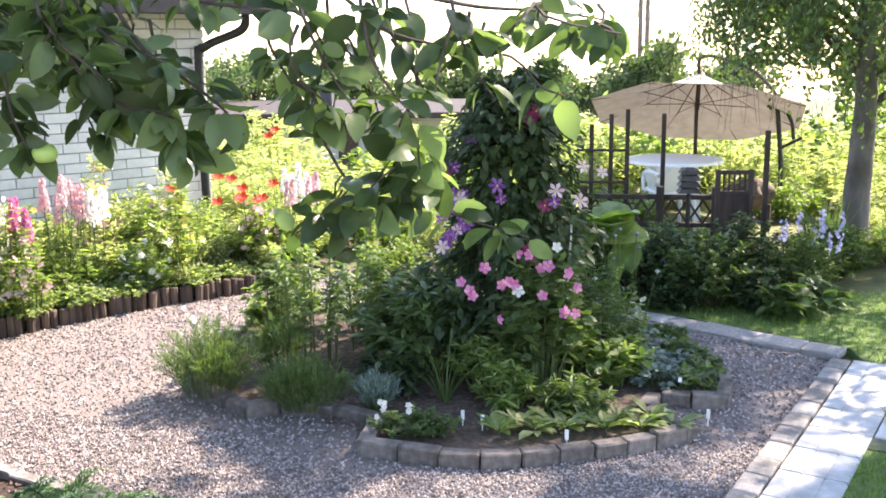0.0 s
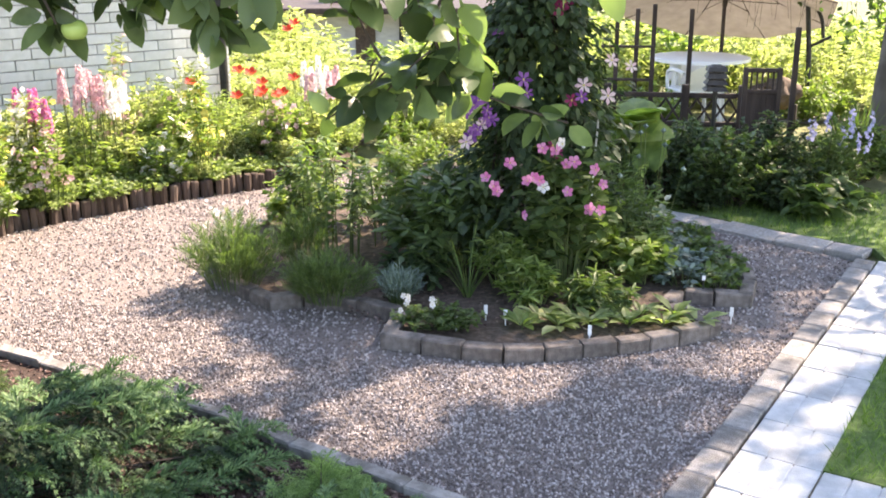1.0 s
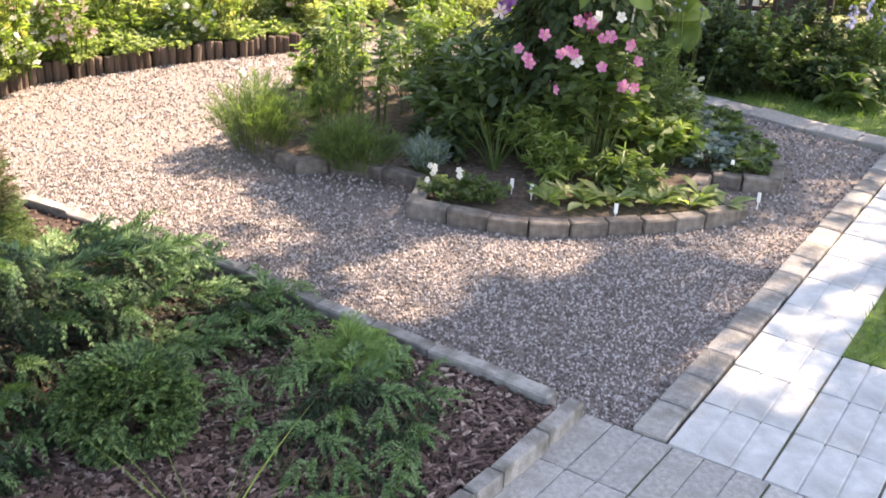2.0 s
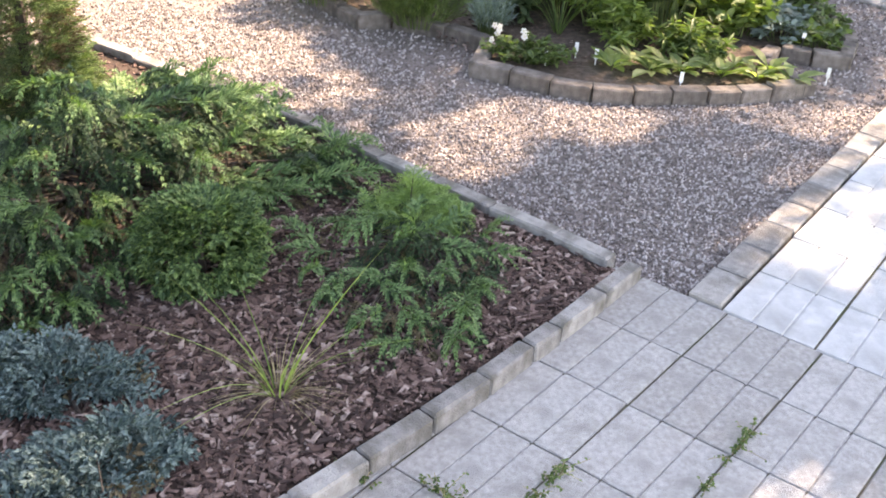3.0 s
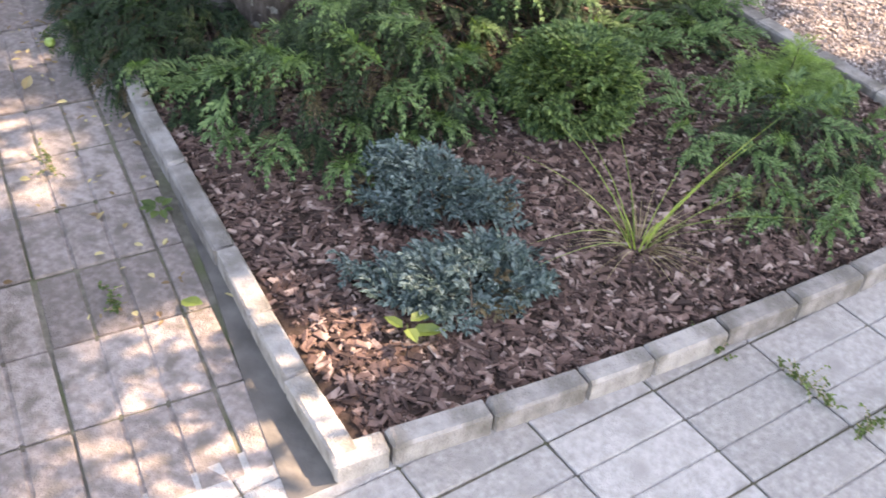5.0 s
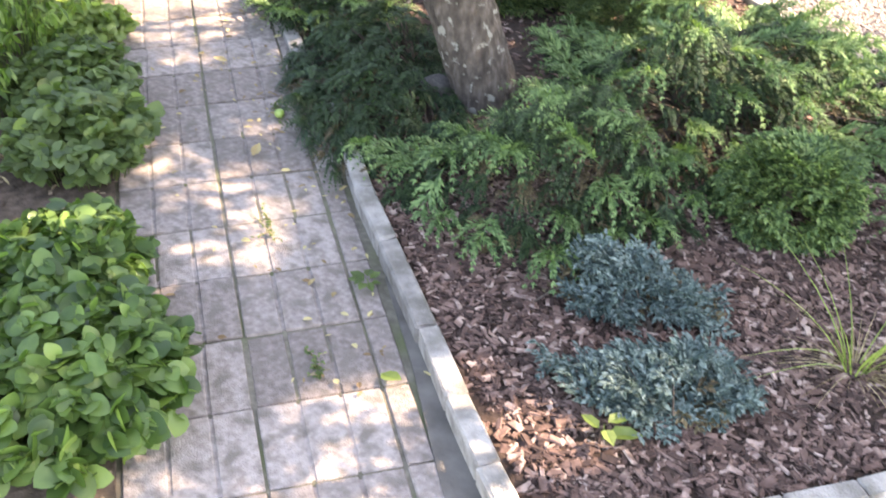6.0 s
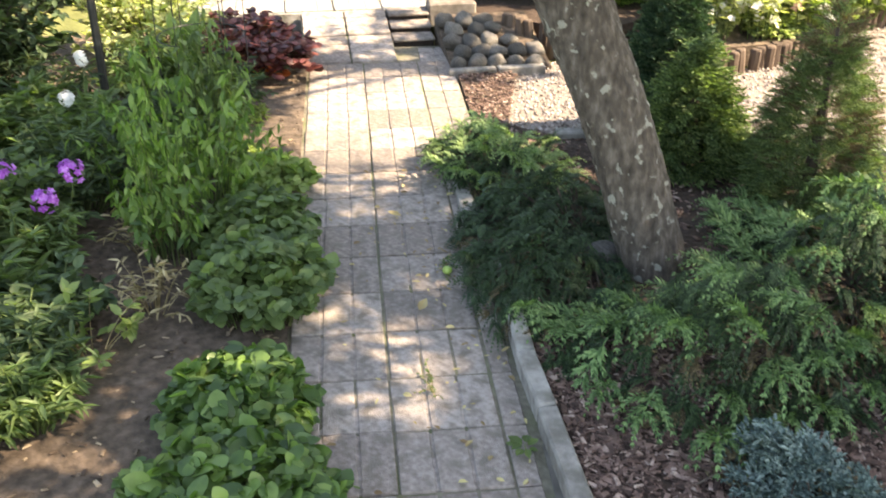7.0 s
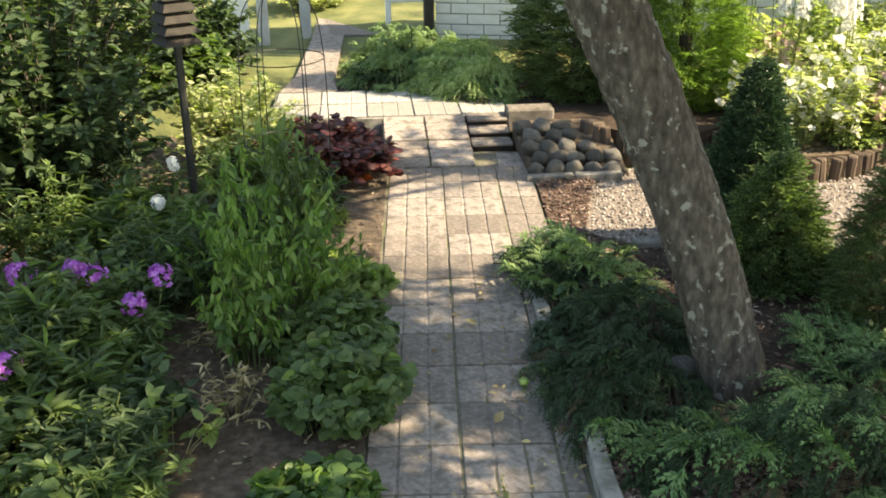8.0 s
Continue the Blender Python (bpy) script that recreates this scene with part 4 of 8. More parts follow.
verge_poly = [tuple(walk_at(2.2, -0.06)), tuple(walk_at(4.25, -0.06)), (-3.9, 3.62), (-3.4, 3.1), (-2.85, 2.45)]
verge = single("verge_soil", sheet(verge_poly, 0.004, 0.08), M["soil"], "brown littered soil between path and gravel", "soil", kind="structure")
part("litter", chips(verge_poly, 1500, 0.004, 0.01, 0.035, rng), M["chips"], verge, "bark bits and dry leaves")["kind"] = "stuff"
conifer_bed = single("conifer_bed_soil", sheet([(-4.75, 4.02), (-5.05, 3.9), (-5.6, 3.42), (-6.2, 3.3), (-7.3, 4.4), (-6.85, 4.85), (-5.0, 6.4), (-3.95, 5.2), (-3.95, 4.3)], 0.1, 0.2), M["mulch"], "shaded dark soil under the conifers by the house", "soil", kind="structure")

# ---------------------------------------------------------------- buildings
WALL_A, WALL_B = np.array([-7.0, 4.75]), np.array([-2.62, 9.22])
wt = unit(WALL_B - WALL_A)
wn2 = np.array([wt[1], -wt[0]])
wlen = float(np.linalg.norm(WALL_B - WALL_A))
wturn = math.degrees(math.atan2(wt[1], wt[0]))
house = thing("house", (*WALL_A, -0.25), "white brick bungalow with dark eaves and a downpipe", "house", turn=wturn)
part("wall", block(Bag(), (wlen - 0.03, 0.25, 2.5), (wlen / 2, 0.14, 0), None, 0.004), M["mortar"], house, "grey mortar core of the brick wall")
# depth of the first bay is invented, shallow to let sun into the yard
for x, deep in ((0.14, 0.35), (3.0, 7.0), (wlen - 0.14, 7.0)):
    part("side_wall", block(Bag(), (0.25, deep, 2.5), (x, 0.27 + deep / 2, 0), None, 0.004), M["brick"], house, "white brick side wall")
for x0, x1, deep in ((-0.3, 2.85, 1.1), (2.86, wlen + 0.4, 8.0)):
    part("soffit", block(Bag(), (x1 - x0 - 0.06, deep - 0.1, 0.05), ((x0 + x1) / 2, deep / 2 - 0.4, 2.40), None, 0.01), M["fascia"], house)
    part("roof", block(Bag(), (x1 - x0, deep, 0.08), ((x0 + x1) / 2, deep / 2 - 0.42, 2.62), None, 0.02), M["roof"], house, "low dark felt roof")
part("fascia", block(Bag(), (wlen + 0.8, 0.05, 0.24), (wlen / 2, -0.46, 2.38), None, 0.01), M["fascia"], house, "dark stained fascia board")
pipe = tube(Bag(), curve_pts([(wlen + 0.25, -0.34, 2.4), (wlen + 0.22, -0.3, 2.25), (wlen - 0.05, -0.1, 2.1), (wlen - 0.1, -0.06, 1.9), (wlen - 0.1, -0.06, 0.1)], 30), 0.04, 0.04, 8)
part("downpipe", pipe, M["metal_dark"], house, "dark metal downpipe", True)
part("downpipe", tube(Bag(), [(-0.04, -0.06, 2.3), (-0.04, -0.06, 1.2), (-0.04, -0.06, 0.05)], 0.045, 0.045, 8), M["metal_dark"], house, "dark metal downpipe", True)
brick = stone_mesh((0.262, 0.012, 0.076), 5, M["brick"], 0.003, 0.0004, "brick")
half_brick = stone_mesh((0.126, 0.012, 0.076), 6, M["brick"], 0.003, 0.0004, "brick")
rest = Bag()
count = 0
for j in range(28):
    x = 0.0
    first = True
    while x < wlen - 0.05:
        short = first and j % 2 == 1
        ln = 0.136 if short else min(0.272, wlen - x)
        first = False
        cx, z = x + ln / 2, 0.02 + 0.0865 * j
        if ((cx < 2.9 and 0.2 < z < 1.2) or (cx > wlen - 1.6 and z > 0.95)) and ln > 0.12 and (short or ln > 0.27) and count < 300:
            ob = new("brick", half_brick if short else brick)
            ob.parent = house
            ob.matrix_basis = pose(cx, 0.009, z, 0, rng.normal(0, 0.15), 0)
            count += 1
        else:
            block(rest, (max(ln - 0.01, 0.02), 0.012, 0.0765), (cx, 0.009, z), None, 0.002)
        x += ln
part("brickwork", rest, M["brick"], house, "white painted bricks of the upper wall")["kind"] = "stuff"

shed = thing("outbuilding", (-7.6, 25.2, -2.4), "low white brick outbuilding with a flat dark roof beyond the garden", "outbuilding", turn=4)
part("wall", block(Bag(), (6.6, 4, 2.5), (4.4, 2, 0), None, 0.01), material("far_brick", ramp3((0.5, 0.49, 0.48), (0.6, 0.59, 0.58), (0.68, 0.67, 0.66)), 0.9, 4, 0.4, 14, stretch=(1, 1, 3)), shed)
part("panel", block(Bag(), (0.5, 0.06, 2.4), (1.05, -0.04, 0), None, 0.01), M["wicker"], shed, "brown wooden wall panel")
part("panel", block(Bag(), (0.5, 0.06, 2.4), (3.1, -0.04, 0), None, 0.01), M["wicker"], shed, "brown wooden wall panel")
part("roof", block(Bag(), (9.5, 6, 0.14), (3.6, 1.8, 2.5), None, 0.02), M["fence"], shed, "flat dark roof edge")
part("chimney", block(Bag(), (0.55, 0.5, 0.6), (2.3, 1.2, 2.65), None, 0.02), M["fascia"], shed, "small dark chimney box")
part("downpipe", tube(Bag(), [(4.0, -0.06, 2.5), (4.0, -0.06, 1.2), (4.0, -0.06, 0)], 0.06, 0.06, 6), M["metal_dark"], shed)


# ---------------------------------------------------------------- plants: tools
def bezier(a, b, c, t):
    t = np.asarray(t)[..., None]
    return (1 - t) ** 2 * a + 2 * t * (1 - t) * b + t**2 * c


def shoots(rng, n, rx, ry, h, spread=0.25, low=0.45, arch=0.5, lean=(0, 0)):
    """Curved shoots from a small root area to points under a dome: their feet, bends and tips."""
    a, r = rng.uniform(0, 2 * math.pi, n), np.sqrt(rng.uniform(0, 1, n))
    tip = np.stack([np.cos(a) * r * rx + lean[0], np.sin(a) * r * ry + lean[1], h * rng.uniform(low, 1, n) * np.sqrt(np.maximum(1 - 0.75 * r * r, 0.1))], 1)
    foot = np.stack([np.cos(a) * r * rx * spread, np.sin(a) * r * ry * spread, np.zeros(n)], 1)
    bend = foot * (1 - 0.35) + tip * 0.35
    bend[:, 2] = tip[:, 2] * (0.5 + arch * 0.5)
    return foot, bend, tip


def leaves_on(bag, rng, foot, bend, tip, per, tpl, lo, size, out=0.8, rise=0.2, lift=(0, 0, 1), noise_amt=0.35):
    """Leaves spread along shoots, pointing outwards."""
    n = len(foot)
    t = rng.uniform(lo, 1.0, (n, per)) ** 0.8
    p = bezier(foot[:, None], bend[:, None], tip[:, None], t).reshape(-1, 3)
    t2 = np.clip(t + 0.02, 0, 1.05)
    tan = unit(bezier(foot[:, None], bend[:, None], tip[:, None], t2).reshape(-1, 3) - p)
    m = len(p)
    a = rng.uniform(0, 2 * math.pi, m)
    side = np.stack([np.cos(a), np.sin(a), np.full(m, rise)], 1) + rng.normal(0, noise_amt, (m, 3))
    d = unit(side) * out + tan * (1 - out)
    up = np.array(lift) + rng.normal(0, noise_amt, (m, 3))
    bag.spread(tpl, turns(d, up, rng.uniform(size[0], size[1], m)), p)
    return bag


def stems_of(bag, foot, bend, tip, r0, r1, sides=3, k=5):
    for a, b, c in zip(foot, bend, tip):
        tube(bag, bezier(a, b, c, np.linspace(0, 1, k)), r0, r1, sides)
    return bag


def bush(name, place, size, label, category, leaf_mat, tpl, leaf, n=40, per=18, seed=1, stem_mat="stem", r0=0.004, lo=0.25, rise=0.2, out=0.8, group="", spread=0.25,
         arch=0.5, low=0.45, turn=0.0, noise_amt=0.35):
    """A leafy plant: its stems and its foliage."""
    r = np.random.default_rng(seed)
    ob = thing(name, place, label, category, group, turn=turn)
    f, b, t = shoots(r, n, size[0], size[1], size[2], spread, low, arch)
    part("stemwork", stems_of(Bag(), f, b, t, r0, r0 * 0.4), M[stem_mat], ob)
    part("foliage", leaves_on(Bag(), r, f, b, t, per, tpl, lo, leaf, out, rise, noise_amt=noise_amt), M[leaf_mat], ob, smooth=True)
    return ob, t


OVATE, BROAD, NARROW, SMALL = plain_leaf(0.6), plain_leaf(0.82, 0.15, 0.3), plain_leaf(0.26, 0.2, 0.35), plain_leaf(0.66, 0.2, 0.2)
HEART, LANCE = heart_tpl(), plain_leaf(0.18, 0.2, 0.5)

# ---------------------------------------------------------------- apple tree
rng = np.random.default_rng(21)
CROWN_LEAF = plain_leaf(0.66, 0.22, 0.3)
APPLE_LEAF = leaf_tpl(0.6, 0.22, 0.3, 6, 0.84, 0.62)
apple_tree = thing("apple_tree", (-1.97, 2.46, 0), "old leaning apple tree with lichen-covered grey bark and green apples", "tree")
trunk_line = curve_pts([(0.013, 0.0, -0.05), (-0.007, -0.005, 0.05), (-0.136, -0.073, 0.49), (-0.275, -0.16, 0.87), (-0.373, -0.235, 1.14), (-0.455, -0.29, 1.34), (-0.6, -0.36, 1.7), (-0.65, -0.4, 2.2), (-0.6, -0.4, 3.0)], 168)
tb = Bag()
tube(tb, trunk_line, 0.115, 0.115, 72, 0.008, rng)
slim = np.interp(trunk_line[:, 2], (0, 0.5, 1.3, 1.9, 2.3, 3.0), (1.0, 0.98, 1.04, 1.05, 0.6, 0.25))[:, None, None]
rings = tb.v[0].reshape(len(trunk_line), 72, 3)
tb.v[0] = (trunk_line[:, None] + (rings - trunk_line[:, None]) * slim).reshape(-1, 3)
tb.v[0][:72, :2] *= 1.18
tb.v[0][72:216, :2] *= 1.08
tb.v[0] += np.array([noise.noise_vector(Vector((v[0] * 22, v[1] * 22, v[2] * 7))) for v in tb.v[0]]) * 0.005
tb.v[0] += np.array([noise.noise_vector(Vector((v[0] * 75, v[1] * 75, v[2] * 22))) for v in tb.v[0]]) * 0.008
part("trunk", tb, M["bark"], apple_tree, "leaning trunk with pale lichen patches", True)
root = np.array([-1.97, 2.46, 0])
limb_bag, twig_bag, leaf_bag = Bag(), Bag(), Bag()
fork = np.array([-0.6, -0.36, 1.72])


def leaf_row(bag, rng, line, per_m, size, hang=0.5, rosette=3, dense=False):
    """Leaves in small rosettes along a twig."""
    seg = np.r_[0, np.cumsum(np.linalg.norm(np.diff(line, axis=0), axis=1))]
    k = max(2, int(seg[-1] * per_m))
    s = np.sort(rng.uniform(seg[-1] * 0.08, seg[-1], k))
    p = np.stack([np.interp(s, seg, line[:, i]) for i in range(3)], 1)
    p = np.repeat(p, rosette, 0)
    m = len(p)
    a = rng.uniform(0, 2 * math.pi, m)
    d = np.stack([np.cos(a), np.sin(a), rng.normal(-hang, 0.5, m)], 1)
    mats, p = turns(d, rng.normal(0, 0.6, (m, 3)) + (0, 0, 0.9), rng.uniform(*size, m)), p + unit(d) * 0.015
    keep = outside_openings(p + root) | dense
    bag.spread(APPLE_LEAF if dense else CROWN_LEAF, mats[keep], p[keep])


limbs = [[(0.3, -0.1, 2.15), (1.2, -0.25, 2.25), (2.2, -0.35, 2.2)], [(0.1, -0.5, 2.2), (0.9, -0.7, 2.35), (1.7, -0.8, 2.3)], [(-0.3, -0.9, 2.2), (0.2, -1.7, 2.7), (0.3, -2.6, 2.9)],
         [(-1.1, -0.8, 2.3), (-1.7, -1.4, 2.8), (-2.2, -2.0, 3.0)], [(-1.0, 0.1, 2.3), (-1.7, 0.7, 2.8), (-2.1, 1.2, 3.2)], [(-0.3, 0.3, 2.4), (0.3, 1.0, 3.0), (0.9, 1.5, 3.3)],
         [(-0.4, -0.3, 2.6), (0.3, -0.3, 3.2), (1.0, -0.5, 3.6)],
         # limbs from here on are unseen, added to shade path, bed and ramp
         [(0.2, 0.5, 2.4), (1.2, 1.1, 2.8), (2.2, 1.5, 3.0)], [(0.0, 0.6, 2.5), (0.8, 1.6, 3.0), (1.2, 2.4, 3.3)], [(-0.3, -0.1, 2.8), (0.8, 0.4, 3.4), (1.8, 0.7, 3.6)],
         [(0.3, 0.6, 2.7), (1.6, 1.5, 3.1), (3.0, 2.2, 3.3)], [(0.1, 0.8, 2.6), (1.2, 2.0, 3.2), (2.2, 3.0, 3.4)], [(0.5, 0.3, 2.9), (2.0, 0.9, 3.3), (3.3, 1.4, 3.5)],
         [(-0.5, 0.6, 2.4), (-0.6, 1.7, 2.75), (-0.5, 2.9, 2.95)], [(-0.5, 0.7, 2.5), (-0.9, 1.6, 2.9), (-1.1, 2.6, 3.2)], [(-0.3, 0.8, 2.5), (-0.2, 2.0, 2.9), (0.1, 3.2, 3.1)], [(-0.4, 1.0, 2.5), (-0.5, 2.2, 2.7), (-0.3, 3.3, 2.8)], [(0.2, 0.1, 2.2), (1.1, 0.4, 2.5), (2.0, 0.7, 2.6)], [(0.1, 0.3, 2.3), (0.8, 0.9, 2.6), (1.5, 1.3, 2.7)]]
for q, pts in enumerate(limbs):
    line = curve_pts([fork] + pts, 24)
    tube(limb_bag, line, 0.045, 0.012, 7)
    for k in range(36 if q < 13 else 64):
        i = rng.integers(6, len(line))
        p = line[i]
        d = unit(rng.normal(0, 1, 3) * (1, 1, 0.5) + (0, 0, 0.25))
        ln = rng.uniform(0.3, 0.8)
        end = p + d * ln
        if (end[2] < 2.06 and end[0] > 0.9) or (end[2] < 2.3 and end[1] > 0.3):
            continue
        tw = bezier(p, p + d * ln * 0.5 + (0, 0, 0.08), end, np.linspace(0, 1, 6))
        tube(twig_bag, tw, 0.006, 0.002, 4)
        leaf_row(leaf_bag, rng, tw, 16, (0.06, 0.095))
# unseen far limbs added to shade the back of the mulched bed
crown_rng = np.random.default_rng(22)
for pts in ([(0.2, 0.7, 2.5), (1.2, 1.5, 2.75), (2.25, 2.45, 2.9)], [(0.4, 0.6, 2.7), (1.7, 1.8, 3.0), (2.9, 2.85, 3.15)]):
    line = curve_pts([fork] + pts, 24)
    tube(limb_bag, line, 0.04, 0.012, 7)
    for k in range(90):
        p = line[crown_rng.integers(len(line) // 2, len(line))]
        d = unit(crown_rng.normal(0, 1, 3) * (1, 1, 0.35) + (0, 0, 0.15))
        ln = crown_rng.uniform(0.25, 0.6)
        tw = bezier(p, p + d * ln * 0.5 + (0, 0, 0.06), p + d * ln, np.linspace(0, 1, 6))
        tube(twig_bag, tw, 0.006, 0.002, 4)
        leaf_row(leaf_bag, crown_rng, tw, 18, (0.06, 0.095))
# the low twigs that hang before the view
hanging = [[(-0.35, 2.05, 2.2), (-0.02, 2.11, 2.03), (0.1, 2.13, 1.94), (0.18, 2.14, 1.88), (0.3, 2.16, 1.85), (0.42, 2.17, 1.83), (0.48, 2.17, 1.77), (0.53, 2.17, 1.75)],
           [(-0.25, 2.06, 2.2), (-0.09, 2.09, 1.98), (-0.06, 2.09, 1.86), (-0.02, 2.1, 1.78)], [(0.18, 2.14, 1.87), (0.23, 2.15, 1.78), (0.18, 2.15, 1.66), (0.2, 2.15, 1.57), (0.185, 2.15, 1.50)],
           [(-0.02, 2.1, 1.79), (0.02, 2.12, 1.75), (0.04, 2.12, 1.66), (0.09, 2.13, 1.57), (0.16, 2.14, 1.52)], [(-0.62, 1.9, 2.1), (-0.53, 1.9, 1.86), (-0.52, 1.91, 1.74), (-0.5, 1.92, 1.67)],
           [(-0.6, 1.92, 2.15), (-0.47, 1.94, 1.93), (-0.39, 1.98, 1.79), (-0.32, 2.0, 1.74), (-0.25, 2.03, 1.72), (-0.23, 2.04, 1.62)], [(-0.42, 2.0, 2.1), (-0.31, 2.01, 1.88), (-0.25, 2.03, 1.82), (-0.16, 2.06, 1.74), (-0.12, 2.08, 1.68)],
           [(-0.3, 1.98, 2.0), (-0.2, 2.0, 1.95), (-0.08, 2.02, 1.93), (0.03, 2.04, 1.92)], [(0.25, 2.16, 1.95), (0.36, 2.2, 1.93), (0.5, 2.22, 1.92), (0.62, 2.22, 1.9)], [(-0.7, 1.95, 2.1), (-0.62, 1.9, 1.9), (-0.6, 1.88, 1.8)]]
for q, pts in enumerate(hanging):
    line = curve_pts(np.array(pts) - root, 24)
    tube(twig_bag, line, 0.0055, 0.0022, 5)
    leaf_row(leaf_bag, rng, line[6:], (18, 32, 28, 28, 36, 36, 34, 12, 17, 36)[q], (0.045, 0.095), 0.5, 2 if q in (0, 2, 3, 7, 8) else 3, True)
for q in range(48):
    lo, hi = ((-0.78, -0.36) if q < 28 else (-0.08, 0.42) if q < 42 else (0.36, 0.6))
    p = np.array([rng.uniform(lo, hi), rng.uniform(1.9, 2.3), rng.uniform(1.88, 2.1) if q < 28 else rng.uniform(1.88, 2.02)]) - root
    drop = rng.uniform(0.1, 0.24) if q < 42 else rng.uniform(0.04, 0.1)
    tw = bezier(p, p + (rng.normal(0, 0.05), rng.normal(0, 0.05), -drop * 0.5), p + (rng.normal(0.05, 0.1), rng.normal(0, 0.08), -drop), np.linspace(0, 1, 5))
    tube(twig_bag, tw, 0.004, 0.002, 4)
    leaf_row(leaf_bag, rng, tw, 34 if q < 28 else 21, (0.04, 0.09), 0.45, 2, True)
for q in range(9):
    p = np.array([0.17 + rng.normal(0, 0.05), 2.15 + rng.normal(0, 0.04), 1.6 + rng.normal(0, 0.05)]) - root
    tw = bezier(p, p + (rng.normal(0, 0.03), 0, -0.03), p + (rng.normal(0, 0.08), rng.normal(0, 0.05), -0.1), np.linspace(0, 1, 5))
    tube(twig_bag, tw, 0.003, 0.0018, 4)
    leaf_row(leaf_bag, rng, tw, 30, (0.05, 0.095), 0.5, 2, True)
part("limbwork", limb_bag, M["bark"], apple_tree, smooth=True)
part("twigwork", twig_bag, M["twig"], apple_tree, "dark thin twigs")
part("foliage", leaf_bag, M["apple_leaf"], apple_tree, "glossy dark green apple leaves", True)


def apple_mesh(r=0.023):
    b = Bag()
    nu, nv = 16, 10
    v = []
    for j in range(nv + 1):
        th = math.pi * j / nv
        for i in range(nu):
            a = 2 * math.pi * i / nu
            rr = r * (math.sin(th) ** 0.9 if j not in (0, nv) else 0.0) * (1.04 - 0.05 * math.cos(th))
            v.append((rr * math.cos(a), rr * math.sin(a), r * 0.92 * math.cos(th) - r * 0.22 * math.exp(-((th / 0.4) ** 2)) + r * 0.12 * math.exp(-(((math.pi - th) / 0.35) ** 2))))
    b.add(v, [[j * nu + i, (j + 1) * nu + i, (j + 1) * nu + (i + 1) % nu, j * nu + (i + 1) % nu] for j in range(nv) for i in range(nu)])
    return b


fruit = apple_mesh().mesh("apple", M["apple"], True)
for x, y, z in ((0.06, 2.12, 1.715), (-0.47, 1.93, 1.66), (0.22, 2.16, 1.62)):
    ob = part("apple", fruit, None, apple_tree, "small unripe green apple")
    ob.location = np.array((x, y, z)) - root
    part("stalk", tube(Bag(), [(0, 0, 0.018), (0.002, 0, 0.03), (0.006, 0, 0.042)], 0.0014, 0.0014, 4), M["twig"], ob)


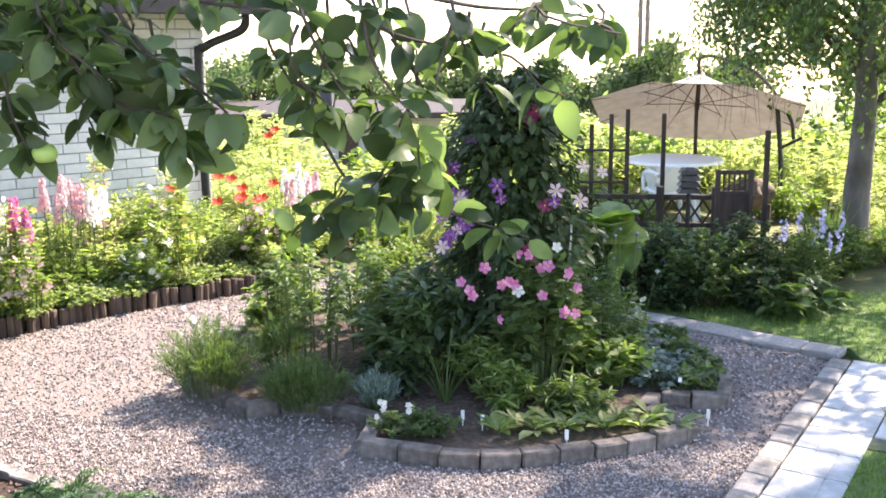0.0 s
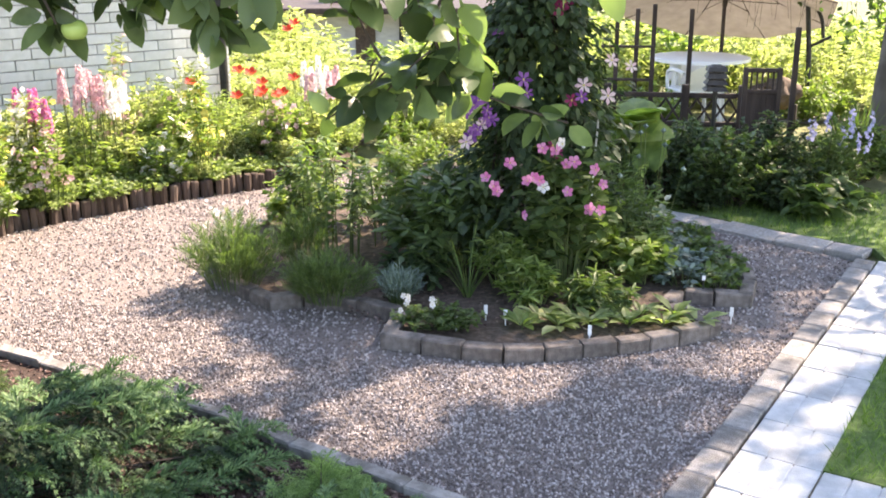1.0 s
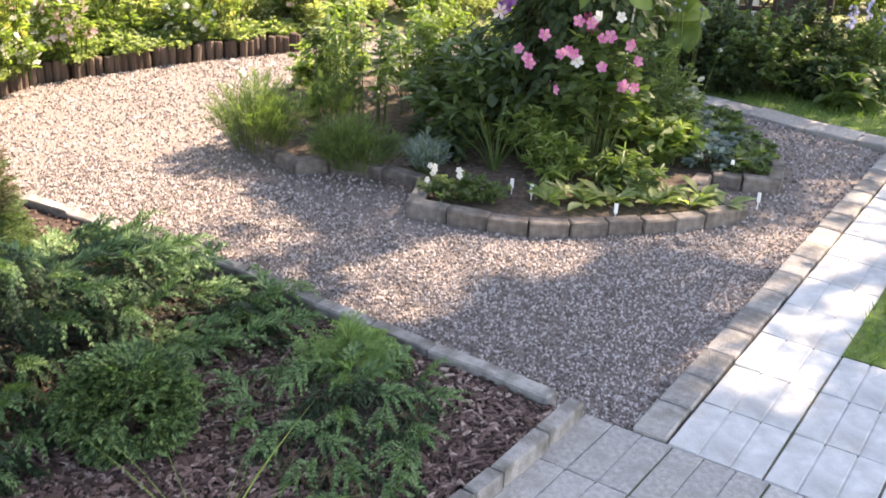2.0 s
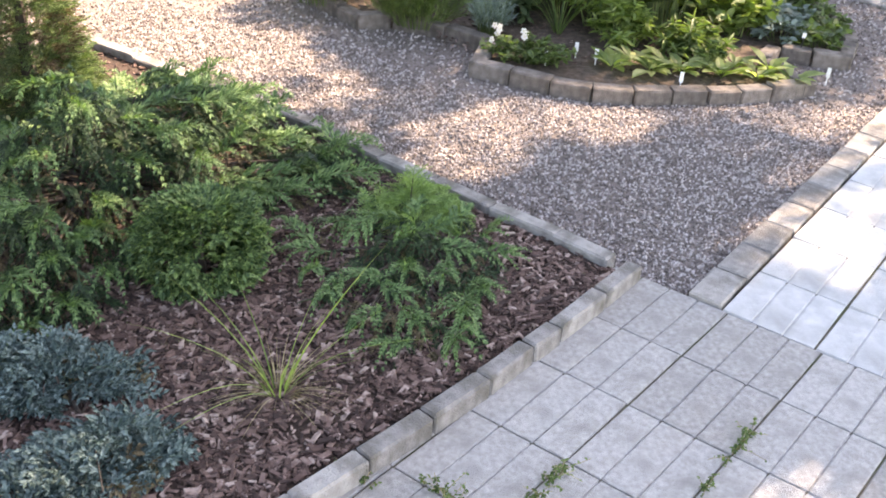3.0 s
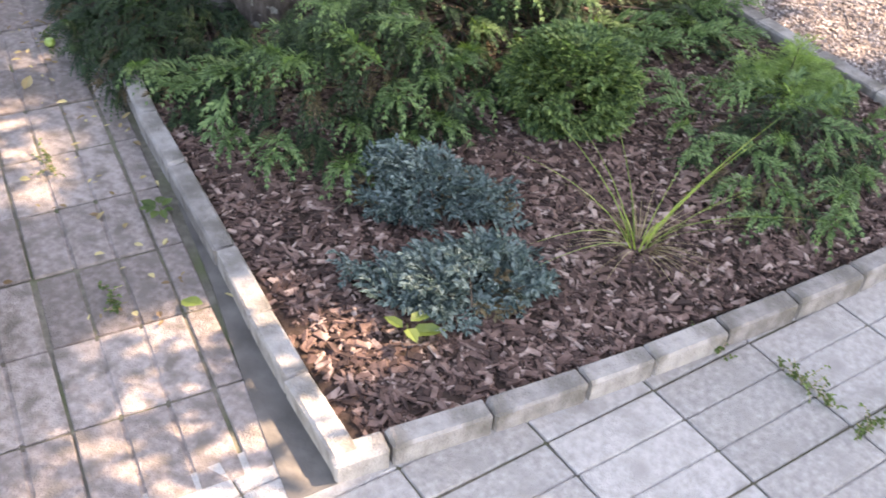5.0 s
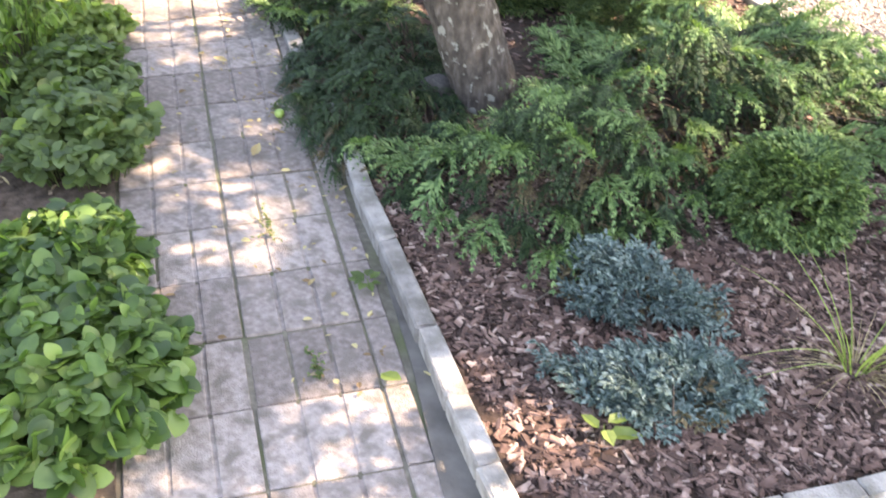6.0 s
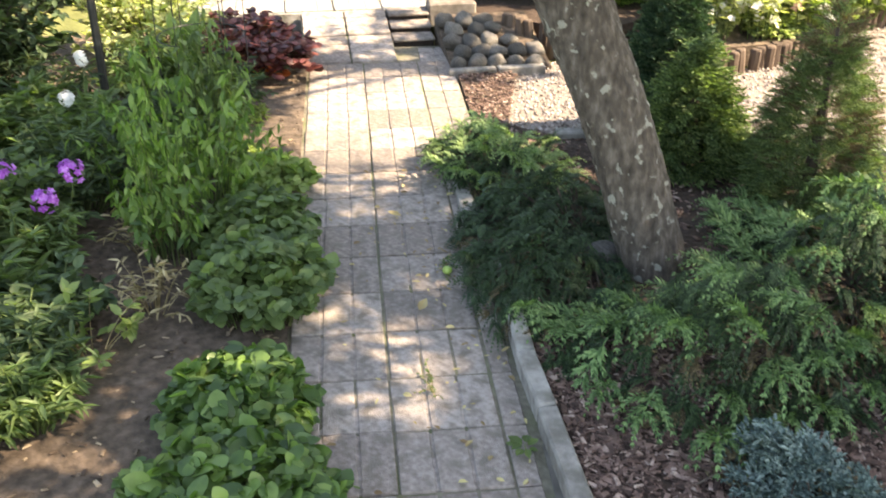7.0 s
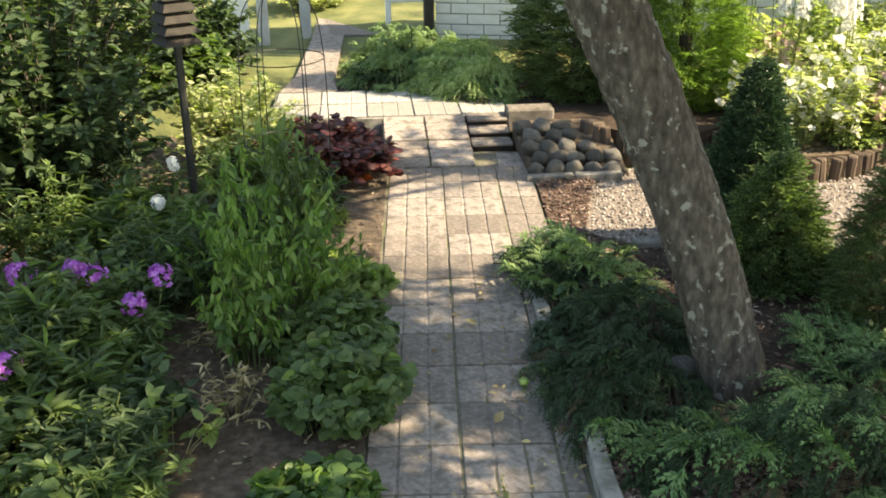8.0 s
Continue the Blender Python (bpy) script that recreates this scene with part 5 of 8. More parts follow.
# ---------------------------------------------------------------- birches
def birch(place, height, seed, label, twigs=300, crown_from=1.3, reach=2.3, bark="bark_grey", per=34, leaf=(0.045, 0.075), curtain=0, radius=0.155, clear=0.0):
    r = np.random.default_rng(seed)
    ob = thing("birch_tree", place, label, "tree", "birches")
    line = curve_pts([(0, 0, -0.1), (0.0, 0, 0.4), (0.03, 0.02, height * 0.3), (-0.05, 0.05, height * 0.6), (0.0, 0, height)], 40)
    tb = Bag()
    tube(tb, line, radius, 0.03, 16, 0.02, r)
    tb.v[0][:16, :2] *= 1.35
    tb.v[0][16:32, :2] *= 1.15
    part("trunk", tb, M[bark], ob, "grey furrowed trunk", True)
    lb, tw, lv = Bag(), Bag(), Bag()
    place = np.array(place, float)

    def hang(s, e, m1):
        pp = bezier(s, m1, e, r.uniform(0.02, 1, per)) + r.normal(0, 0.05, (per, 3))
        dd = r.normal(0, 0.6, (per, 3)) + (0, 0, -0.6)
        mats = turns(dd, r.normal(0, 1, (per, 3)), r.uniform(*leaf, per))
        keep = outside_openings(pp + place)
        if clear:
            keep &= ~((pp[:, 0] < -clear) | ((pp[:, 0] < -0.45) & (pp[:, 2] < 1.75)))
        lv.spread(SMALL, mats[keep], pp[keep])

    for k in range(26):
        t = r.uniform(0.22, 0.97)
        p = np.array([np.interp(t * height, line[:, 2], line[:, i]) for i in range(3)])
        a = r.uniform(0, 2 * math.pi)
        ln = reach * (1.15 - 0.75 * t) * r.uniform(0.7, 1.1)
        end = p + np.array([math.cos(a) * ln, math.sin(a) * ln, ln * 0.55])
        lim = bezier(p, p + (end - p) * 0.5 + (0, 0, 0.25 * ln), end, np.linspace(0, 1, 8))
        tube(lb, lim, 0.04 * (1.2 - t), 0.008, 5)
        for q in range(twigs // 26):
            s = lim[r.integers(2, 8)]
            d = np.array([math.cos(a), math.sin(a), 0]) * 0.4 + r.normal(0, 0.45, 3) * (1, 1, 0.4)
            drop = r.uniform(0.4, 1.0) * min(1.0, max(0.25, (s[2] - crown_from) / 1.0))
            e = s + d * 0.6 + (0, 0, -drop)
            t2 = bezier(s, s + d * 0.5 + (0, 0, 0.08), e, np.linspace(0, 1, 6))
            tube(tw, t2, 0.004, 0.0015, 3)
            hang(s, e, s + d * 0.5 + (0, 0, 0.08))
    for k in range(curtain):
        a, rr = r.uniform(0, 2 * math.pi), reach * np.sqrt(r.uniform(0.02, 0.75))
        s = np.array([math.cos(a) * rr, math.sin(a) * rr, r.uniform(2.2, 3.4)])
        e = s + np.array([r.normal(0, 0.2), r.normal(0, 0.2), -r.uniform(0.6, min(1.9, s[2] - 0.75 - 0.2 * rr))])
        t2 = bezier(s, s + (0, 0, -0.3), e, np.linspace(0, 1, 6))
        tube(tw, t2, 0.004, 0.0015, 3)
        hang(s, e, s + (0, 0, -0.3))
    part("limbwork", lb, M["twig"], ob)
    part("twigwork", tw, M["twig"], ob)
    part("foliage", lv, M["birch_leaf"], ob, "small hanging green leaves")
    return ob


birch((3.38, 9.73, -0.1), 5.4, 31, "tall birch with grey bark and hanging foliage behind the lawn", 560, 0.9, 2.5, per=60, leaf=(0.04, 0.068), curtain=260, clear=1.35)
# two unseen birches added outside the view to throw shade on gravel and terrace
birch((5.8, 7.95, -0.05), 10.0, 32, "tall birch beyond the lawn that shades the gravel", 1300, 2.6, 3.4, per=40, leaf=(0.06, 0.1))
birch((4.3, 5.25, -0.05), 7.6, 34, "birch on the lawn that shades the terrace", 1100, 2.5, 2.5, per=40, leaf=(0.06, 0.1))


# ---------------------------------------------------------------- conifers of the mulched bed
srng = np.random.default_rng(40)
FINE = [spray_tpl(srng, 15, 6, 0.25, 0.34, 0.3) for _ in range(3)]
STUB = [spray_tpl(srng, 7, 4, 0.0, 0.36, 0.55, 0.7, (0.17, 0.25)) for _ in range(3)]


def edge_distance(poly, p):
    poly = np.asarray(poly, float)
    best = np.full(len(p), 1e9)
    for a, b in zip(poly, np.roll(poly, -1, 0)):
        ab = b - a
        t = np.clip(((p - a) @ ab) / (ab @ ab), 0, 1)
        best = np.minimum(best, np.linalg.norm(p - (a + t[:, None] * ab), axis=1))
    return best


MINI = [spray_tpl(srng, 11, 4, 0.35, 0.3, 0.42, 0.25, (0.11, 0.16)) for _ in range(4)]
TUFT = [spray_tpl(srng, 7, 3, 0.05, 0.42, 0.5, 0.6, (0.2, 0.28)) for _ in range(3)]


def fronds(name, poly, root, n, length, height, label, mat, tpls, seed, mini=(0.07, 0.12), per=9, rise=0.25, soft=0.28, jitter=0.6, droop=0.35, base=0.02, brown=0.12, group="", layers=0.3, wide=0.8, tips=""):
    """A spreading conifer: layered arching fronds, each set with side sprays and a nodding tip."""
    r = np.random.default_rng(seed)
    root = np.array(root, float)
    ob = thing(name, (*root, base), label, "shrub", group)
    p = fill(poly, n, r)
    m = len(p)
    dome = np.clip(edge_distance(poly, p) / soft, 0.1, 1) ** 0.8
    lump = np.array([noise.noise(Vector((x * 2.6, y * 2.6, seed))) for x, y in p])
    z = height * dome * (1 + 0.7 * lump) * r.uniform(layers, 1.0, m)
    out = unit(p - root + r.normal(0, 0.05, (m, 2)))
    d = unit(np.c_[out + r.normal(0, jitter, (m, 2)), r.normal(rise, 0.15, m)])
    ln = r.uniform(*length, m)
    tip = np.c_[p - root, np.maximum(z, 0.03)]
    start = tip - d * ln[:, None]
    start[:, 2] = np.maximum(start[:, 2], 0.01)
    mid = (start + tip) / 2 + np.c_[np.zeros((m, 2)), 0.22 * ln]
    tip[:, 2] -= droop * ln * 0.35
    tip[:, 2] = np.maximum(tip[:, 2], 0.015)
    t = np.linspace(0.28, 0.98, per)[None] + r.normal(0, 0.02, (m, per))
    pos = bezier(start[:, None], mid[:, None], tip[:, None], t)
    tan = unit(bezier(start[:, None], mid[:, None], tip[:, None], t + 0.03) - pos)
    side = unit(np.cross(tan, (0, 0, 1.0)))
    sgn = np.where(np.arange(per) % 2, 1.0, -1.0)[None, :, None]
    ang = np.where(np.arange(per) == per - 1, 0.05, 0.85 * wide)[None, :, None]
    dirs = tan + side * sgn * ang + r.normal(0, 0.16, (m, per, 3)) + (0, 0, 0.1)
    size = r.uniform(*mini, (m, per)) * (1.25 - 0.45 * t)
    dead = (r.uniform(0, 1, m) < brown) & (z < height * 0.6)
    pick = r.integers(0, len(tpls), (m, per))
    bag, old, wood, young = Bag(), Bag(), Bag(), Bag()
    mats = turns(dirs.reshape(-1, 3), r.normal(0, 0.25, (m * per, 3)) + (0, 0, 1), size.ravel())
    flat, pk, dd = pos.reshape(-1, 3), pick.ravel(), np.repeat(dead, per)
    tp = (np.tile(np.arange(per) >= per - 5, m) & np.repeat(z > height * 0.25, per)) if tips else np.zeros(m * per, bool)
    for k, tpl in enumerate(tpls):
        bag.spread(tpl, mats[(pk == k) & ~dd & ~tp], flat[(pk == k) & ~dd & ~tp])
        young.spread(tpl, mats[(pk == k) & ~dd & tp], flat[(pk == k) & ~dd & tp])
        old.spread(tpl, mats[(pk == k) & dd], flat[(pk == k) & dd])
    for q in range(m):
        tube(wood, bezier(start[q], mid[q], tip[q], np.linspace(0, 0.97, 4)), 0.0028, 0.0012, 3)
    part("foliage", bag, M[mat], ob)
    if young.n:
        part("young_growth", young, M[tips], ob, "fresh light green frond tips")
    if old.n:
        part("dead_wood", old, M["thuja_brown"], ob, "browned inner sprays")
    for q in r.choice(m, min(m, 26), replace=False):
        e = start[q]
        tube(wood, bezier(np.array([0, 0, 0.01]), np.array([e[0] * 0.5, e[1] * 0.5, height * 0.3]), e, np.linspace(0, 1, 6)), 0.008, 0.003, 4)
    part("branchwork", wood, M["twig"], ob, "brown woody branches")
    return ob


FEATHER = [feather_tpl(srng, 4, 0.42, 1.1, 8) for _ in range(8)]
CLAWS = [claw_tpl(np.random.default_rng(400 + k), 6 + k % 3, 9) for k in range(8)]


def spaced(poly, gap, rng, tries=2600):
    """Places inside a polygon that keep a distance from each other."""
    out = []
    for q in fill(poly, tries, rng):
        if all((q[0] - o[0]) ** 2 + (q[1] - o[1]) ** 2 > gap * gap for o in out):
            out.append(q)
    return np.array(out)


def feathered(name, poly, root, n, length, height, label, mats, seed, soft=0.3, brown=0.15, base=0.02, rise=0.18, jitter=0.55, group="", lumps=0.9, tall=0.5, claws=0.0, claw=(0.15, 0.22), lift=0.02):
    """A spreading juniper: layers of arching fronds with drooping fingers, the lower ones darkened as painted shade,
    over dark, partly browned wood.
    """
    r = np.random.default_rng(seed)
    root = np.array(root, float)
    ob = thing(name, (*root, base), label, "shrub", group)
    p = fill(poly, n, r)
    m = len(p)
    dome = np.clip(edge_distance(poly, p) / soft, 0.12, 1) ** 0.8
    lump = np.array([noise.noise(Vector((x * 3.1, y * 3.1, seed))) for x, y in p])
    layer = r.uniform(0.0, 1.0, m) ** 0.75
    z = height * dome * (1 + lumps * lump) * (0.18 + 0.82 * layer)
    d = unit(np.c_[unit(p - root + r.normal(0, 0.05, (m, 2))) + r.normal(0, jitter, (m, 2)), r.normal(rise, 0.14, m)])
    ln = r.uniform(*length, m)
    tip = np.c_[p - root, np.maximum(z, 0.035)]
    start = tip - d * ln[:, None] * 0.9
    start[:, 2] = np.maximum(start[:, 2], 0.012)
    mats3 = turns(d, r.normal(0, 0.22, (m, 3)) + (0, 0, 1), np.stack([ln * r.uniform(0.85, 1.15, m), ln, ln], 1))
    pick = r.integers(0, len(FEATHER), m)
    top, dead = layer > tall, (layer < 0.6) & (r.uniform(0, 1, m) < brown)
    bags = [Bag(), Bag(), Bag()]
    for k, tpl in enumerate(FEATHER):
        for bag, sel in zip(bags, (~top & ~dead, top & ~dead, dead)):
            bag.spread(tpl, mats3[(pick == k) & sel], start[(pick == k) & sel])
    if claws:
        c = spaced(poly, claws, r)
        k = len(c)
        h = height * np.clip(edge_distance(poly, c) / soft, 0.16, 1) ** 0.8 * (1 + lumps * np.array([noise.noise(Vector((x * 3.1, y * 3.1, seed))) for x, y in c])) * r.uniform(0.55, 1.12, k)
        dc = unit(np.c_[unit(c - root) + r.normal(0, jitter, (k, 2)), r.normal(rise, 0.16, k)])
        lc = r.uniform(*claw, k)
        at = np.c_[c - root, np.maximum(h + lift, 0.06)] - dc * lc[:, None] * 0.5
        mc = turns(dc, r.normal(0, 0.18, (k, 3)) + (0, 0, 1), lc)
        pc = r.integers(0, len(CLAWS), k)
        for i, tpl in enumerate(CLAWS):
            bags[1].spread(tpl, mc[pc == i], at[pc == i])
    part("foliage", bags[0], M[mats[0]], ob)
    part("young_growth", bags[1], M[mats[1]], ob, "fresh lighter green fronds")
    if bags[2].n:
        part("dead_wood", bags[2], M["thuja_brown"], ob, "browned inner sprays")
    wood = Bag()
    for q in r.choice(m, min(m, 90), replace=False):
        e = start[q]
        tube(wood, bezier(np.array([0, 0, 0.01]), np.array([e[0] * 0.5, e[1] * 0.5, height * 0.25]), e, np.linspace(0, 1, 6)), 0.008, 0.003, 4)
    part("branchwork", wood, M["twig"], ob, "brown woody branches")
    return ob


JUNIPER = [(-1.95, 1.78), (-1.62, 1.7), (-1.38, 1.7), (-1.2, 1.78), (-1.06, 1.93), (-1.02, 2.25), (-1.05, 2.6), (-0.8, 2.8), (-0.5, 3.08), (-0.58, 3.32), (-1.2, 3.6), (-1.6, 3.78), (-1.75, 3.4), (-1.72, 3.12), (-1.98, 3.06), (-2.1, 2.9), (-1.86, 2.72), (-1.75, 2.35)]
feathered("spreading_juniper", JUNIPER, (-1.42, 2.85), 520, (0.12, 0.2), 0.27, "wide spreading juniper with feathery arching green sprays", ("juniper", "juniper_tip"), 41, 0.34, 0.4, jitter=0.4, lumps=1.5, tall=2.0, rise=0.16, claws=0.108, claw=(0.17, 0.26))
feathered("dark_juniper", [(-1.88, 1.76), (-2.02, 1.72), (-2.22, 1.79), (-2.42, 1.92), (-2.66, 2.1), (-2.8, 2.3), (-2.72, 2.6), (-2.35, 2.75), (-2.1, 2.62), (-2.15, 2.4), (-1.85, 2.25)], (-2.3, 2.45), 420, (0.09, 0.16), 0.19,
       "dark green creeping juniper spilling over the path edge", ("juniper_dark", "juniper"), 42, 0.2, 0.08, tall=0.5, rise=0.3)
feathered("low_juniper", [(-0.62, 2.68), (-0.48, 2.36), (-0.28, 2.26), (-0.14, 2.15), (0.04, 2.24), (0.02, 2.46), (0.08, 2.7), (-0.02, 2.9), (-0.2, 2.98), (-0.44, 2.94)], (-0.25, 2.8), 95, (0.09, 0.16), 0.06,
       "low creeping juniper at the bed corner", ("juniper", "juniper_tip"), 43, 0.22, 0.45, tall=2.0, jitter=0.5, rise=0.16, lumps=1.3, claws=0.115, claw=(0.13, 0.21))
fronds("lime_conifer", [(-0.46, 2.92), (-0.3, 2.82), (-0.14, 2.9), (-0.1, 3.08), (-0.25, 3.18), (-0.43, 3.1)], (-0.29, 3.0), 34, (0.13, 0.22), 0.24, "young bright lime-green feathery conifer", "lime_spray", FINE, 44, (0.06, 0.1), 9, 1.3, 0.2, jitter=0.8, droop=0.0, brown=0.0, layers=0.2, wide=0.6)
fronds("blue_juniper", [(-1.22, 1.84), (-1.05, 1.96), (-0.82, 1.94), (-0.72, 1.84), (-0.84, 1.74), (-1.06, 1.70)], (-0.98, 1.84), 44, (0.08, 0.15), 0.19, "silvery blue dwarf juniper", "juniper_blue", STUB, 45, (0.055, 0.085), 6, 0.75, 0.12, 0.9, 0.0, brown=0.1, layers=0.1, group="blue dwarf junipers")
fronds("blue_juniper", [(-0.98, 1.47), (-0.86, 1.58), (-0.78, 1.68), (-0.66, 1.78), (-0.58, 1.68), (-0.57, 1.56), (-0.66, 1.45), (-0.83, 1.40)], (-0.72, 1.58), 60, (0.08, 0.15), 0.19, "silvery blue dwarf juniper near the kerb corner", "juniper_blue", STUB, 46, (0.055, 0.085), 6, 0.75, 0.12, 0.9, 0.0, brown=0.1, layers=0.1, group="blue dwarf junipers")


def cone_conifer(name, place, radius, height, n, size, label, mat, tpls, seed, power=1.0, globe=False, up=0.55, brown=None, group=""):
    """A dense upright or round conifer, clad in sprays from ground to tip."""
    r = np.random.default_rng(seed)
    ob = thing(name, place, label, "conifer", group)
    t = 1 - np.sqrt(r.uniform(0, 1, n)) if not globe else (1 - np.cos(np.pi * r.uniform(0.04, 0.93, n))) / 2
    prof = np.sqrt(np.maximum(1 - (2 * t - 0.85) ** 2 / 1.35, 0.02)) if globe else np.minimum((1 - t) ** power, 0.72 + 2.2 * t) * (1 - 0.25 * np.exp(-t * 16))
    a = r.uniform(0, 2 * math.pi, n)
    if globe:
        t = np.clip((np.floor(t * 8 + 0.35 * np.sin(3 * a + seed)) + r.normal(0.5, 0.16, n)) / 8, 0.02, 0.97)
        prof = np.sqrt(np.maximum(1 - (2 * t - 0.85) ** 2 / 1.35, 0.02))
    lump = np.array([noise.noise(Vector((math.cos(x) * 1.7, math.sin(x) * 1.7, y * 5 + seed))) for x, y in zip(a, t)])
    rad = radius * prof * (1 + 0.16 * lump) * r.uniform(0.8, 1.04, n)
    d = unit(np.stack([np.cos(a), np.sin(a), np.full(n, up) + (t - 0.4) * (1.4 if globe else 0.6) + r.normal(0, 0.2, n)], 1) + r.normal(0, 0.22, (n, 3)))
    ln = r.uniform(*size, n)
    p = np.stack([np.cos(a) * rad, np.sin(a) * rad, t * height], 1) - d * ln[:, None] * 0.75
    bag, old = Bag(), Bag()
    pick = r.integers(0, len(tpls), n)
    dead = (lump > 0.0) & (r.uniform(0, 1, n) < 0.6) & (t > 0.25) if brown else np.zeros(n, bool)
    m = turns(d, np.stack([-np.cos(a), -np.sin(a), np.full(n, 1.2)], 1) + r.normal(0, 0.5, (n, 3)), ln)
    for k, tpl in enumerate(tpls):
        bag.spread(tpl, m[(pick == k) & ~dead], p[(pick == k) & ~dead])
        old.spread(tpl, m[(pick == k) & dead], p[(pick == k) & dead])
    part("foliage", bag, M[mat], ob)
    if old.n:
        part("browned_foliage", old, M[brown], ob, "browned patches of foliage")
    part("trunk", tube(Bag(), [(0, 0, -0.03), (0, 0, height * 0.4), (0, 0, height * 0.85)], radius * 0.13, 0.006, 6), M["twig"], ob)
    return ob


cone_conifer("globe_spruce", (-0.85, 2.45, 0.02), 0.205, 0.25, 620, (0.06, 0.1), "dense round dwarf spruce in the mulch", "spruce", STUB, 51, globe=True, up=0.1)
cone_conifer("thuja", (-1.95, 3.38, 0.0), 0.29, 0.86, 1500, (0.08, 0.135), "cone-shaped thuja with browned foliage patches", "thuja", FINE, 52, 0.62, brown="thuja_brown", group="thujas")
cone_conifer("thuja", (-2.5, 3.32, 0.0), 0.3, 0.6, 900, (0.09, 0.17), "light green loose thuja beside the apple tree", "thuja", MINI, 53, 0.8, group="thujas")
cone_conifer("dwarf_spruce", (-2.78, 3.5, 0.0), 0.29, 0.92, 2300, (0.055, 0.09), "dark narrow cone-shaped dwarf spruce", "juniper_dark", TUFT, 54, 0.75)
cone_conifer("thuja", (-5.12, 4.62, 0.05), 0.47, 2.3, 1900, (0.13, 0.24), "large dark green thuja by the stone pile", "thuja", FINE, 55, 0.45, group="thujas")
cone_conifer("thuja", (-4.5, 4.98, 0.05), 0.42, 2.2, 1500, (0.13, 0.24), "bushy light green thuja near the house wall", "thuja_light", FINE, 56, 0.45, group="thujas")

oval = [(-2.95 + 0.36 * math.cos(a), 2.6 + 0.25 * math.sin(a)) for a in np.linspace(0, 2 * math.pi, 12, endpoint=False)]
feathered("golden_juniper", oval, (-2.95, 2.62), 90, (0.1, 0.17), 0.2, "yellow-green juniper with loose arching sprays beside the path", ("juniper", "light_juniper"), 57, 0.2, 0.1, tall=2.0, rise=0.45, claws=0.075, claw=(0.13, 0.2))

# the tuft of sedge, the seedling and other small plants in the mulch
def tuft(name, place, label, mat, n, length, seed, width=0.018, tilt=0.55, bend=0.7, category="grass", dry=0, group=""):
    r = np.random.default_rng(seed)
    ob = thing(name, place, label, category, group)
    tp = [blade_tpl(width, bend * k, 6) for k in (0.4, 0.8, 1.2)]
    bag = Bag()
    a = r.uniform(0, 2 * math.pi, n)
    d = np.stack([np.cos(a) * tilt, np.sin(a) * tilt, np.ones(n)], 1) * 1.0 + r.normal(0, 0.18, (n, 3))
    mats = turns(d, np.stack([np.cos(a), np.sin(a), np.full(n, -0.4)], 1) * -1, r.uniform(*length, n))
    pick = r.integers(0, 3, n)
    for k in range(3):
        bag.spread(tp[k], mats[pick == k], np.stack([np.cos(a) * 0.02, np.sin(a) * 0.02, 0 * a], 1)[pick == k])
    part("blade_clump", bag, M[mat], ob)
    if dry:
        b2 = Bag()
        a = r.uniform(0, 2 * math.pi, dry)
        d = np.stack([np.cos(a), np.sin(a), r.uniform(0.3, 1.4, dry)], 1)
        b2.spread(tp[2], turns(d, np.stack([0 * a, 0 * a, 0 * a + 1], 1), r.uniform(0.08, 0.2, dry)), np.stack([np.cos(a) * 0.02, np.sin(a) * 0.02, 0 * a], 1))
        part("dry_growth", b2, M["dry_stem"], ob, "dry straw-coloured blades")
    return ob


tuft("sedge_tuft", (-0.43, 1.97, 0.02), "thin tuft of arching yellow-green sedge with dry base", "light_leaf", 22, (0.26, 0.46), 61, 0.014, 0.38, 0.55, dry=70)


def sprig(name, place, label, leaf, n, size, mat, seed, tpl=OVATE, rise=0.5, group="", category="weed"):
    r = np.random.default_rng(seed)
    ob = thing(name, place, label, category, group)
    a = np.arange(n) * 2.4 + r.uniform(0, 1, n)
    d = np.stack([np.cos(a), np.sin(a), np.full(n, rise) + r.normal(0, 0.2, n)], 1)
    h = np.linspace(0.3, 1, n)[:, None] * np.array([0, 0, leaf])
    part("foliage", Bag().spread(tpl, turns(d, (0, 0, 1), r.uniform(*size, n)), h + d * 0.01), M[mat], ob)
    part("stem", tube(Bag(), [(0, 0, -0.01), (0.003, 0, leaf * 0.5), (0, 0, leaf)], 0.0025, 0.0015, 4), M["stem"], ob)
    return ob


sprig("seedling", (-0.76, 1.36, 0.03), "bright green seedling with three soft leaves", 0.05, 4, (0.05, 0.085), "light_leaf", 62, category="seedling")
sprig("fallen_leaf_plant", (-1.56, 1.43, 0.0), "green weed with yellowing leaves at the path edge", 0.03, 8, (0.025, 0.05), "mid_leaf", 63, BROAD, 0.2)


